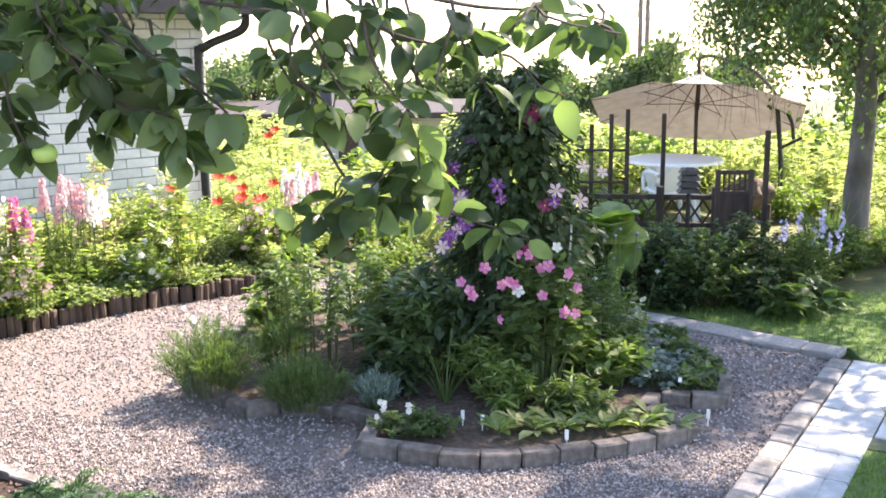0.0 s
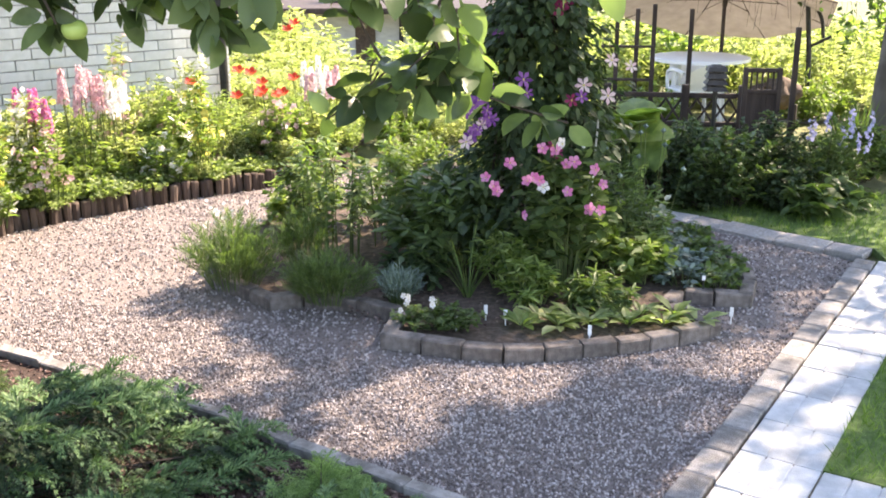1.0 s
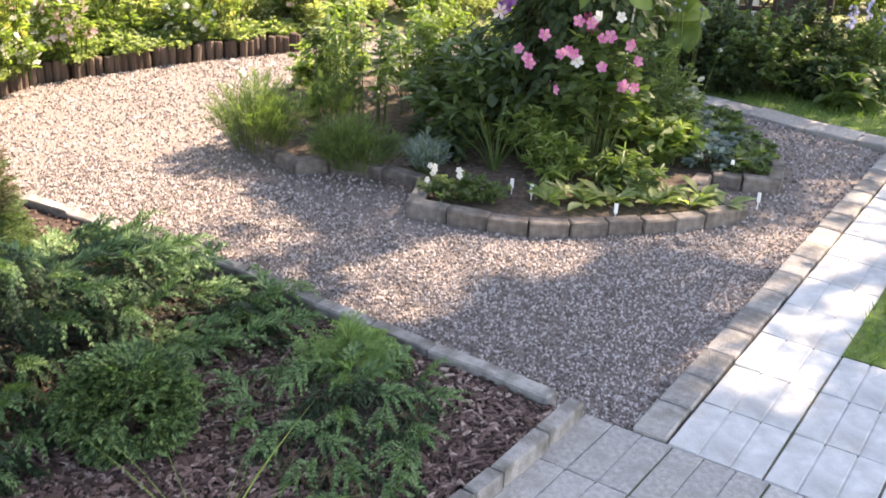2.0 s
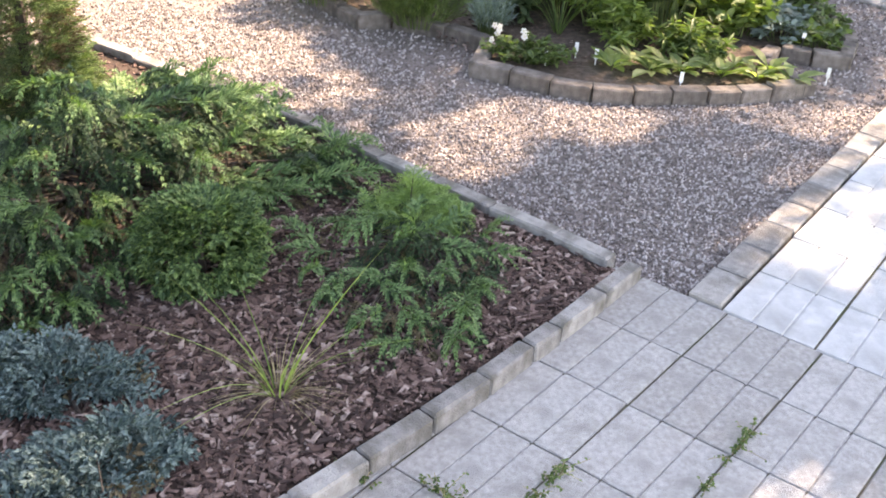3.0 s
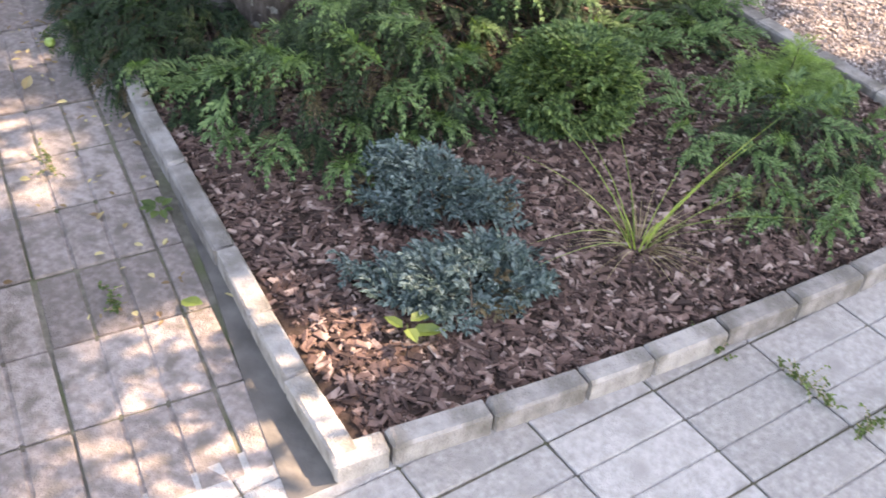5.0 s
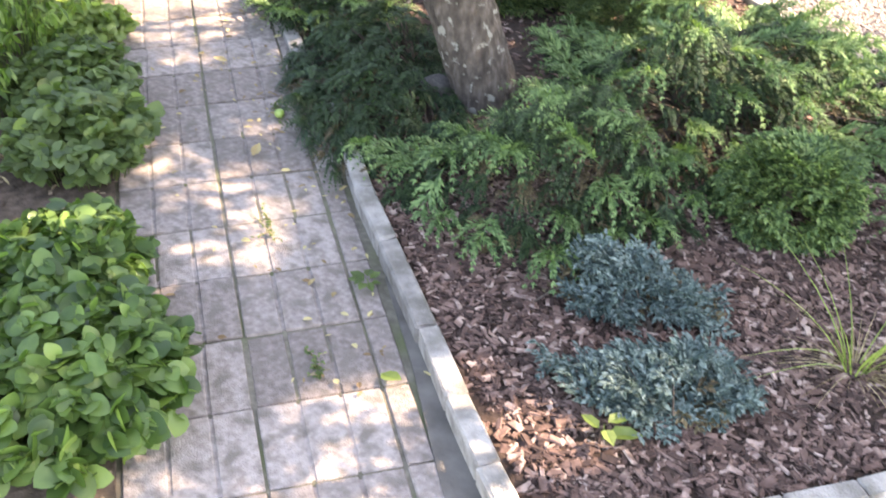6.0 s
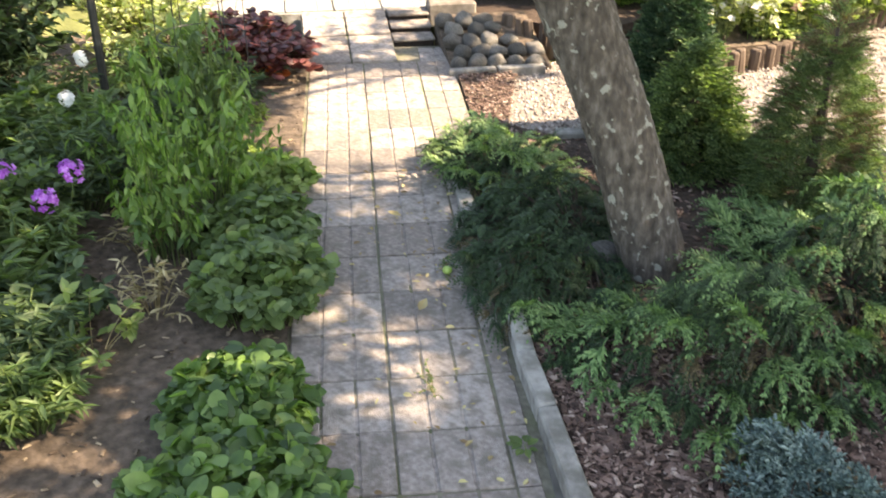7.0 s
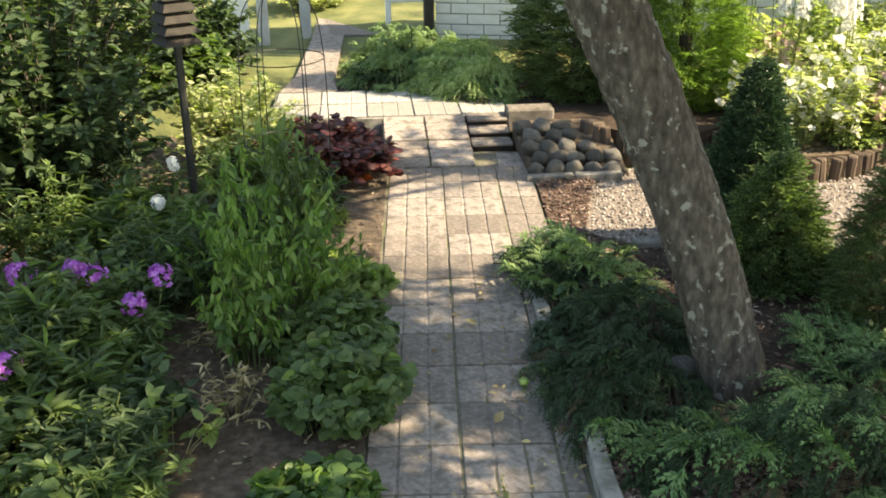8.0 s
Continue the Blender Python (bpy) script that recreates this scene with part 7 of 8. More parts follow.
for k in range(16):
    a0 = r.uniform(0, 6.28)
    tt = np.linspace(0, 1, 14)
    tube(vines, np.stack([(0.3 - 0.22 * tt) * np.cos(a0 + tt * 3), (0.3 - 0.22 * tt) * np.sin(a0 + tt * 3), 1.65 * tt], 1), 0.004, 0.002, 3)
part("vinework", vines, M["twig"], cl)
spots = [((0.24, 5.46, 1.12), "purple"), ((0.26, 5.46, 1.05), "purple"), ((0.0, 5.55, 1.07), "purple"), ((-0.05, 5.55, 0.98), "purple"), ((0.05, 5.5, 0.95), "purple"), ((0.02, 5.53, 1.0), "purple"),
         ((-0.02, 5.54, 0.84), "purple"), ((0.08, 5.5, 0.9), "purple"), ((0.49, 5.5, 1.01), "wine"), ((0.54, 5.5, 1.03), "purple"), ((0.69, 5.57, 1.21), "rose"), ((0.41, 5.57, 1.47), "wine"), ((0.44, 5.6, 1.5), "wine"),
         ((0.79, 5.56, 1.18), "rose"), ((0.4, 5.4, 0.79), "wine"), ((0.42, 5.4, 0.75), "wine"), ((-0.05, 5.6, 1.18), "wine"), ((0.0, 5.6, 1.2), "purple"), ((0.68, 5.6, 1.02), "rose"), ((0.1, 5.62, 1.35), "purple"), ((0.55, 5.56, 1.08), "rose")] + [((-0.06 + 0.02 * (k % 7), 5.5 + 0.02 * (k % 3), 0.78 + 0.022 * k), "purple" if k % 4 else "rose") for k in range(14)]
for k, (q, m) in enumerate(spots):
    bloom(cl, OPEN6, np.array(q) - (0.3, 5.94, Z0), (q[0] - 0.3 + r.normal(0, 0.15), -0.8, 0.45), r.uniform(0.035, 0.052), m, {"purple": "purple clematis flower", "wine": "wine-red clematis flower", "rose": "pale pink clematis flower"}[m], k)

lav, _ = bush("lavatera", (0.48, 5.27, Z0), (0.3, 0.26, 0.8), "pink-flowering tree mallow in the round bed", "perennial", "mid_leaf", BROAD, (0.05, 0.09), 40, 17, 202, "stem", 0.004, 0.25, 0.1, 0.8, spread=0.35, low=0.55)
for k, q in enumerate([(0.19, 5.06, 0.74), (0.07, 5.07, 0.66), (0.11, 5.05, 0.62), (0.13, 5.03, 0.6), (0.28, 5.06, 0.65), (0.31, 5.05, 0.67), (0.51, 5.07, 0.75), (0.47, 5.1, 0.73), (0.34, 5.07, 0.65), (0.36, 5.06, 0.62), (0.48, 5.05, 0.6), (0.6, 5.06, 0.51),
                       (0.65, 5.05, 0.51), (0.26, 5.06, 0.47), (0.55, 5.1, 0.84), (0.35, 5.1, 0.81), (0.45, 5.12, 0.83), (0.62, 5.12, 0.7), (0.66, 5.15, 0.62), (0.42, 5.1, 0.8)]):
    w = k in (9, 14, 16)
    bloom(lav, CUP if k % 3 else OPEN5, np.array(q) - (0.48, 5.27, Z0), (rng.normal(0, 0.5), -0.9, 0.5), rng.uniform(0.028, 0.038), "white_petal" if w and k not in (18,) else "pink", "white mallow flower" if w else "pink mallow flower", 50 + k)
bush("peony", (-0.2, 5.62, Z0), (0.46, 0.42, 0.6), "dark green peony bush out of flower", "perennial", "mid_leaf", leaf_tpl(0.34, 0.2, 0.3), (0.07, 0.12), 110, 24, 203, "stem", 0.004, 0.3, 0.1, 0.75, spread=0.4)
for k, (x, y, h) in enumerate(((-1.0, 5.85, 0.8), (-0.8, 5.65, 0.72), (-0.6, 5.95, 0.75), (-1.15, 6.1, 0.6))):
    bush("tall_perennial", (x, y, Z0), (0.17, 0.15, h), "tall slender perennial with grey-green leaves", "perennial", "mid_leaf" if k % 2 else "light_leaf", leaf_tpl(0.3, 0.2, 0.4), (0.05, 0.085), 13, 30, 204 + k, "stem", 0.004, 0.15, 0.1, 0.85, "tall perennials", 0.7, 0.9, 0.8)


def feathery(name, place, size, label, mat, n, per, leaf, seed, tpl=None, category="perennial", group=""):
    return bush(name, place, size, label, category, mat, tpl or leaf_tpl(0.08, 0.1, 0.2, 2), leaf, n, per, seed, "stem", 0.0016, 0.15, 0.8, 0.5, group, 0.45, 0.7, 0.5)


feathery("dill", (-1.3, 5.1, Z0), (0.31, 0.28, 0.42), "light green feathery herb spilling over the edging", "mid_leaf", 190, 34, (0.03, 0.06), 210)
feathery("dill", (-1.0, 5.45, Z0), (0.2, 0.2, 0.36), "feathery light green herb", "mid_leaf", 110, 30, (0.03, 0.06), 211)
feathery("fern_herb", (-0.72, 4.9, Z0), (0.27, 0.19, 0.3), "dense dark green needle-leaved clump on the edging", "mid_leaf", 210, 36, (0.025, 0.05), 212)
feathery("dianthus", (-0.36, 4.92, Z0), (0.13, 0.12, 0.2), "blue-grey dianthus cushion at the edging", "grey_leaf", 120, 14, (0.03, 0.06), 213)
day, _ = bush("daisy", (-1.38, 5.28, Z0), (0.16, 0.14, 0.36), "clump of small white daisies at the bed edge", "flower", "mid_leaf", NARROW, (0.02, 0.04), 30, 10, 215, "stem", 0.0014, 0.3)
for k in range(26):
    bloom(day, OPEN6, (rng.normal(0, 0.09), rng.normal(-0.02, 0.08), rng.uniform(0.28, 0.4)), (rng.normal(0, 0.4), -0.6, 0.8), 0.014, "white_petal", "small white daisy", 120 + k)
vio, t = bush("viola", (-0.12, 4.58, Z0), (0.24, 0.13, 0.14), "low viola with white flowers at the bed edge", "flower", "mid_leaf", OVATE, (0.02, 0.035), 90, 12, 214, "stem", 0.0014, 0.3)
for k in range(9):
    bloom(vio, OPEN5, (rng.uniform(-0.2, 0.02), rng.uniform(-0.12, 0.1), rng.uniform(0.11, 0.19)), (rng.normal(0, 0.3), -1, 0.4), 0.017, "white_petal", "small white flower", 80 + k)
for k in range(11):
    x, y = 0.28 + 0.083 * k + rng.normal(0, 0.015), 4.62 + 0.012 * k + (0.11 if k % 2 else 0) + rng.normal(0, 0.02)
    sprig("primula_rosette", (x, y, Z0), "light green rosette of broad leaves in the bed", 0.02, 11, (0.08, 0.15), "meadow_leaf" if k % 3 else "light_leaf", 220 + k, leaf_tpl(0.42, 0.25, 0.35, 4, 1.3), 0.75, "leaf rosettes", "perennial")
for k, (x, y) in enumerate(((1.12, 5.35), (1.3, 5.3), (1.2, 5.6), (1.36, 5.55), (1.05, 5.65), (1.3, 5.85), (1.15, 6.0), (1.25, 6.2), (0.98, 5.95))):
    bush("strawberry", (x, y, Z0), (0.14, 0.14, 0.13), "low grey-green strawberry plant inside the edging", "groundcover", "mid_leaf" if k % 2 else "grey_leaf", leaf_tpl(0.7, 0.2, 0.2, 3), (0.03, 0.055), 34, 7, 235 + k, "stem", 0.0015, 0.5, 0.1, 0.75, "strawberry plants", 0.5)
for k, (x, y, w, h, m) in enumerate(((0.85, 5.75, 0.26, 0.5, "mid_leaf"), (0.62, 5.5, 0.2, 0.45, "light_leaf"), (0.2, 5.25, 0.22, 0.38, "light_leaf"), (-0.3, 5.25, 0.2, 0.25, "dark_leaf"), (0.3, 5.0, 0.18, 0.25, "light_leaf"), (0.9, 5.4, 0.2, 0.3, "light_leaf"), (0.75, 6.2, 0.3, 0.6, "mid_leaf"), (-0.6, 6.4, 0.4, 0.6, "mid_leaf"), (0.1, 6.6, 0.45, 0.7, "dark_leaf"), (-1.2, 6.3, 0.3, 0.4, "light_leaf"), (0.65, 4.95, 0.18, 0.2, "mid_leaf"))):
    bush("bed_perennial", (x, y, Z0), (w, w, h), "leafy green perennial in the round bed", "perennial", m, OVATE if k % 2 else NARROW, (0.04, 0.075), 40, 20, 250 + k, group="bed perennials", spread=0.5)
tuft("grassy_stalks", (-0.02, 5.05, Z0), "thin bent green stalks with seed pods", "mid_leaf", 40, (0.3, 0.55), 262, 0.012, 0.3, 0.5, "perennial")
pop = thing("seed_poppy", (0.95, 5.95, Z0), "grey-green poppy stems with pale seed heads", "perennial")
for k in range(9):
    x, y, h = rng.uniform(-0.25, 0.2), rng.uniform(-0.2, 0.2), rng.uniform(0.5, 0.78)
    st = part("stalk", tube(Bag(), [(x * 0.4, y * 0.4, 0), (x * 0.7, y * 0.7, h * 0.5), (x, y, h)], 0.003, 0.002, 4), M["stem"], pop)
    part("seed_head", Bag().spread(octa, turns([[0.1, 0, 1]], (1, 0, 0), [0.018]), [[x, y, h]]), M["grey_leaf"], st)
part("foliage", leaves_on(Bag(), np.random.default_rng(5), *shoots(np.random.default_rng(5), 12, 0.2, 0.2, 0.4), 10, OVATE, 0.2, (0.05, 0.09)), M["grey_leaf"], pop)
for k, (x, y) in enumerate(((-0.03, 4.57), (0.2, 4.66), (0.6, 4.50), (1.2, 5.19), (0.1, 4.72), (1.3, 4.88))):
    lb = thing("plant_label", (x, y, 0.0 if k == 5 else Z0), "small white plastic plant label stuck in the soil", "label", "plant labels", turn=rng.uniform(-25, 25))
    part("tag", block(Bag(), (0.018, 0.0025, 0.05 if k != 3 else 0.025), (0, 0, 0.03 if k != 3 else 0.085), None, 0.001), M["label_white"], lb)
    part("spike", block(Bag(), (0.006, 0.0025, 0.04 if k != 3 else 0.1), (0, 0, -0.01), None, 0.001), M["label_white" if k != 3 else "metal_dark"], lb)
single("white_stake", tube(Bag(), [(0, 0, -0.02), (0.01, 0, 0.45), (0.03, 0.0, 0.86)], 0.006, 0.006, 6), M["label_white"], "thin white plant stake leaning in the round bed", "stake", place=(0.61, 5.62, Z0))
part("litter", chips([(-0.5, 4.6), (1.1, 4.6), (0.9, 5.2), (-0.9, 5.3)], 900, 0.02, 0.008, 0.03, rng), M["chips"], ring_soil, "bits of bark and clods")["kind"] = "stuff"

# ---------------------------------------------------------------- back border behind the gravel
for k, (x, y, w, h, m, lf) in enumerate(((1.25, 7.55, 0.42, 0.66, "dark_leaf", OVATE), (1.62, 7.35, 0.40, 0.62, "mid_leaf", SMALL), (1.95, 7.65, 0.40, 0.66, "dark_leaf", OVATE), (0.95, 8.05, 0.4, 0.6, "dark_leaf", OVATE), (2.45, 7.95, 0.35, 0.5, "mid_leaf", NARROW),
                                         (1.45, 8.2, 0.4, 0.5, "mid_leaf", OVATE), (2.75, 8.3, 0.35, 0.45, "mid_leaf", OVATE), (2.0, 7.25, 0.25, 0.35, "dark_leaf", SMALL), (2.95, 8.75, 0.4, 0.4, "mid_leaf", NARROW), (1.4, 7.18, 0.22, 0.35, "dark_leaf", SMALL), (3.5, 8.9, 0.4, 0.35, "light_leaf", NARROW))):
    bush("border_shrub", (x, y, -0.04), (w, w, h), "shaded green shrub in the back border", "shrub", m, lf, (0.03, 0.06), 110, 34, 300 + k, "twig", 0.004, 0.25, 0.2, 0.75, "back border shrubs", 0.4)
bush("hosta", (2.13, 6.98, -0.02), (0.2, 0.18, 0.24), "broad-leaved green hosta at the lawn edge", "perennial", "mid_leaf", heart_tpl(0.8, 0.25, 0.45), (0.07, 0.11), 44, 3, 320, "stem", 0.003, 0.75, 0.0, 0.7, spread=0.3)
bush("hosta", (2.4, 7.25, -0.02), (0.2, 0.2, 0.26), "broad-leaved green hosta at the lawn edge", "perennial", "mid_leaf", heart_tpl(0.8, 0.25, 0.45), (0.065, 0.1), 34, 3, 321, "stem", 0.003, 0.75, 0.0, 0.7, spread=0.3)
bush("rhubarb", (0.95, 7.38, -0.02), (0.3, 0.28, 0.66), "large-leaved light green plant by the border", "perennial", "light_leaf", heart_tpl(0.85, 0.2, 0.4), (0.26, 0.38), 14, 2, 322, "stem", 0.008, 0.8, 0.0, 0.6, spread=0.3, low=0.75)
bell, _ = bush("bellflower", (2.4, 7.75, -0.03), (0.34, 0.28, 0.6), "bellflower clump with pale blue flower spikes", "perennial", "mid_leaf", NARROW, (0.04, 0.07), 30, 14, 323, "stem", 0.003)
for k in range(9):
    x, y, h = rng.uniform(-0.25, 0.3), rng.uniform(-0.3, 0.1), rng.uniform(0.32, 0.52)
    b = Bag()
    q = 10
    d = np.c_[rng.normal(0, 1, (q, 2)), rng.normal(0.2, 0.4, q)]
    b.spread(OPEN5, turns(np.cross(d, (0, 0, 1.0)), d, np.full(q, 0.018)), np.c_[rng.normal(0, 0.012, (q, 2)), np.linspace(0, 0.14, q)])
    fl = part("flower_spike", b, M["blue"], bell, "pale blue flower spike")
    fl.location = (x, y, h)
for k, (x, y) in enumerate(((3.05, 9.3), (2.9, 9.15), (3.6, 9.3))):
    tuft("iris_clump", (x, y, -0.08), "upright sword-like iris leaves beside the birch", "mid_leaf", 46, (0.35, 0.6), 330 + k, 0.05, 0.16, 0.15, "perennial", group="iris clumps")
bush("yellow_weed", (1.45, 7.0, -0.01), (0.05, 0.05, 0.07), "tiny yellow-flowered weed at the border", "weed", "yellow_leaf", SMALL, (0.012, 0.02), 12, 5, 335)
lantern((1.67, 8.49, -0.05), 0.68, "grey louvred garden lantern on a post in the back border", 4, 1.05)

# ---------------------------------------------------------------- seating place with fence, trellis and parasol
gate = thing("fence_post_panel", (2.12, 8.95, -0.08), "dark stained wooden fence pillar with a lattice top", "fence")
for x in (-0.14, 0.14):
    part("upright", block(Bag(), (0.04, 0.05, 0.84), (x, 0, 0), None, 0.005), M["fence"], gate)
for k in range(6):
    part("board", block(Bag(), (0.041, 0.02, 0.6), (-0.105 + 0.042 * k, 0, 0.02), None, 0.002), M["fence"], gate)
for z in (0.62, 0.80):
    part("rail", block(Bag(), (0.3, 0.045, 0.035), (0, 0, z), None, 0.004), M["fence"], gate)
for k in range(5):
    part("slat", block(Bag(), (0.016, 0.012, 0.16), (-0.09 + 0.045 * k, 0, 0.645), None, 0.002), M["fence"], gate)
fence = thing("garden_fence", (1.45, 9.48, -0.08), "low dark wooden fence with crossed slats", "fence", turn=-3)
for z in (0.24, 0.50):
    part("rail", block(Bag(), (1.25, 0.035, 0.045), (0, 0, z), None, 0.004), M["fence"], fence)
for k in range(9):
    for s in (-1, 1):
        sl = part("slat", block(Bag(), (0.02, 0.012, 0.34), (0, 0, -0.17), None, 0.002), M["fence"], fence)
        sl.matrix_basis = pose(-0.56 + 0.14 * k, 0.014 * s, 0.385, 0, 33 * s, 0)
for x in (-0.6, 0.1, 0.6):
    part("post", block(Bag(), (0.07, 0.07, 0.62), (x, 0.0, 0), None, 0.006), M["fence"], fence)
trellis = thing("trellis", (1.2, 9.62, -0.1), "dark wooden trellis posts with crossbars", "trellis", turn=-3)
for x, h in ((-0.28, 1.2), (-0.1, 1.3), (0.05, 1.34), (0.38, 1.3)):
    part("post", block(Bag(), (0.04, 0.04, h), (x, 0, 0), None, 0.004), M["fence"], trellis)
for z in (0.65, 0.95):
    part("crossbar", block(Bag(), (0.48, 0.02, 0.025), (-0.18, -0.03, z), None, 0.003), M["fence"], trellis)
pole2 = single("trellis_post", block(Bag(), (0.045, 0.045, 1.25), (0, 0, 0), None, 0.004), M["fence"], "single dark wooden post by the seating place", "post", place=(2.5, 9.5, -0.2))

UX, UY = 2.28, 12.44
ground_u = float(ground_height(UX, UY))
par = thing("cantilever_parasol", (UX, UY, 0.0), "large beige cantilever parasol tilted over the seats", "parasol")
tilt = np.array(Euler((radians(-19), radians(5), 0)).to_matrix())
R = 1.30
rim = np.array([[R * math.cos(k * math.pi / 4 + 0.2), R * math.sin(k * math.pi / 4 + 0.2), 0] for k in range(8)])
apex = np.array([0, 0, 0.5])
hub_z = np.array([0, 0, 1.0])
for k in range(8):
    a_, b_ = rim[k], rim[(k + 1) % 8]
    rows, v, f = 5, [], []
    for i in range(rows + 1):
        t = i / rows
        sag = -0.07 * math.sin(math.pi * t)
        for j in range(4):
            q = apex * (1 - t) + (a_ * (1 - j / 3) + b_ * (j / 3)) * t
            q = q + np.array([0, 0, sag * (0.6 + 0.4 * abs(j - 1.5) / 1.5)]) * (1 if t < 1 else 0)
            v.append(tilt @ q + hub_z)
    for i in range(rows):
        f += [[4 * i + j, 4 * i + j + 1, 4 * i + j + 5, 4 * i + j + 4] for j in range(3)]
    part("canopy_panel", Bag().add(v, f), M["canvas"], par)
    part("rib", tube(Bag(), [tilt @ (apex * 0.98 - (0, 0, 0.03)) + hub_z, tilt @ (rim[k] * 0.5 + apex * 0.5 - (0, 0, 0.07)) + hub_z, tilt @ (rim[k] - (0, 0, 0.015)) + hub_z], 0.007, 0.005, 5), M["fence"], par)
    part("strut", tube(Bag(), [tilt @ np.array([0, 0, 0.12]) + hub_z, tilt @ (rim[k] * 0.5 + apex * 0.5 - (0, 0, 0.08)) + hub_z], 0.0045, 0.0045, 4), M["fence"], par)
part("hub", tube(Bag(), [tilt @ np.array([0, 0, 0.05]) + hub_z, tilt @ np.array([0, 0, 0.5]) + hub_z], 0.03, 0.025, 8), M["fence"], par)
part("arm", tube(Bag(), curve_pts([tilt @ np.array([0, 0, 0.45]) + hub_z, (0.03, 0, 1.66), (0.3, 0, 1.64), (0.7, -0.05, 1.45), (1.05, -0.1, 0.98), (1.12, -0.1, 0.7)], 30), 0.022, 0.022, 7), M["metal_dark"], par, "dark curved arm")
part("mast", tube(Bag(), [(1.02, -0.1, ground_u - 0.05), (0.98, -0.1, 0.5), (0.9, -0.1, 1.2)], 0.03, 0.028, 8), M["metal_dark"], par)
part("crank", tube(Bag(), [(0.98, -0.1, 0.6), (1.12, -0.14, 0.68), (1.2, -0.14, 0.72)], 0.018, 0.018, 6), M["metal_dark"], par)
part("pole", tube(Bag(), [(0, 0, ground_u - 0.05), (0, 0, 0.5), (0, 0, 1.1)], 0.025, 0.022, 8), M["fence"], par)
part("foot", block(Bag(), (0.8, 0.8, 0.06), (1.02, -0.1, ground_u), None, 0.01), M["kerb"], par)


def disc(r, z, t, n=28):
    a = np.linspace(0, 2 * math.pi, n + 1)[:-1]
    c, s = np.cos(a), np.sin(a)
    v = np.concatenate([np.stack([c * r, s * r, 0 * a + z], 1), np.stack([c * r, s * r, 0 * a + z + t], 1), np.stack([c * r * 0.97, s * r * 0.97, 0 * a + z + t + 0.006], 1), [[0, 0, z], [0, 0, z + t + 0.006]]])
    b = Bag().add(v, [[k * n + i, k * n + (i + 1) % n, (k + 1) * n + (i + 1) % n, (k + 1) * n + i] for k in range(2) for i in range(n)])
    b.f.append(np.array([[2 * n + i, 2 * n + (i + 1) % n, 3 * n + 1] for i in range(n)] + [[(i + 1) % n, i, 3 * n] for i in range(n)]))
    b.v.append(np.zeros((0, 3)))
    return b


tab = thing("garden_table", (1.95, 11.75, float(ground_height(2.1, 11.75))), "round white garden table under the parasol", "table")
part("tabletop", disc(0.55, 0.72, 0.03), M["white_plastic"], tab)
for k in range(4):
    a = k * math.pi / 2 + 0.6
    part("leg", tube(Bag(), [(0.4 * math.cos(a), 0.4 * math.sin(a), 0), (0.32 * math.cos(a), 0.32 * math.sin(a), 0.72)], 0.025, 0.03, 6), M["white_plastic"], tab)


def garden_chair(place, turn, label):
    ob = thing("garden_chair", place, label, "chair", "garden chairs", turn=turn)
    part("seat", block(Bag(), (0.46, 0.44, 0.035), (0, 0, 0.42), None, 0.012), M["white_plastic"], ob)
    b = Bag()
    v, f = [], []
    for i in range(7):
        t = i / 6
        for j in range(9):
            u = j / 8 * 2 - 1
            x, y, z = u * (0.24 - 0.04 * t * t), 0.2 + 0.14 * t - 0.07 * (1 - u * u) * 0.3, 0.42 + 0.3 * t - 0.07 * u * u * t
            v.append((x, y, z))
    v += [(x, y + 0.018, z) for x, y, z in v]
    f = [[9 * i + j, 9 * i + j + 1, 9 * i + j + 10, 9 * i + j + 9] for i in range(6) for j in range(8)]
    f += [[63 + q for q in reversed(s)] for s in f]
    part("backrest", Bag().add(v, f), M["white_plastic"], ob, smooth=True)
    for x in (-0.2, 0.2):
        for y in (-0.19, 0.2):
            part("leg", tube(Bag(), [(x * 1.1, y * 1.1, 0), (x, y, 0.43)], 0.018, 0.022, 6), M["white_plastic"], ob)
        part("armrest", tube(Bag(), curve_pts([(x * 1.15, -0.18, 0.43), (x * 1.2, -0.16, 0.62), (x * 1.2, 0.1, 0.66), (x * 1.1, 0.25, 0.64)], 14), 0.02, 0.02, 6), M["white_plastic"], ob)
    return ob


for x, y, a in ((1.85, 11.3, 195), (2.0, 12.5, 10)):
    garden_chair((x, y, float(ground_height(x, y)) - 0.012), a, "white plastic garden chair at the table")
arm = thing("garden_armchair", (2.7, 11.2, float(ground_height(2.7, 11.2))), "brown covered garden armchair under the parasol", "armchair", turn=-20)
b = boulder(77, 0.17)
b.v[0] = b.v[0] * (1.2, 0.85, 1.2) + (0, 0, 0.4)
b.v[0] += np.array([noise.noise_vector(Vector(q * 9)) for q in b.v[0]]) * 0.1
part("cover", b, M["wicker"], arm, "brown draped cover", True)
for x in (-0.2, 0.2):
    part("leg", block(Bag(), (0.05, 0.05, 0.3), (x, 0, 0), None, 0.005), M["fence"], arm)

# ---------------------------------------------------------------- sunny perennial bed in front of the house
pr = np.random.default_rng(400)
mp = fill(meadow_poly, 150, pr)
ed = edge_distance(meadow_poly, mp)
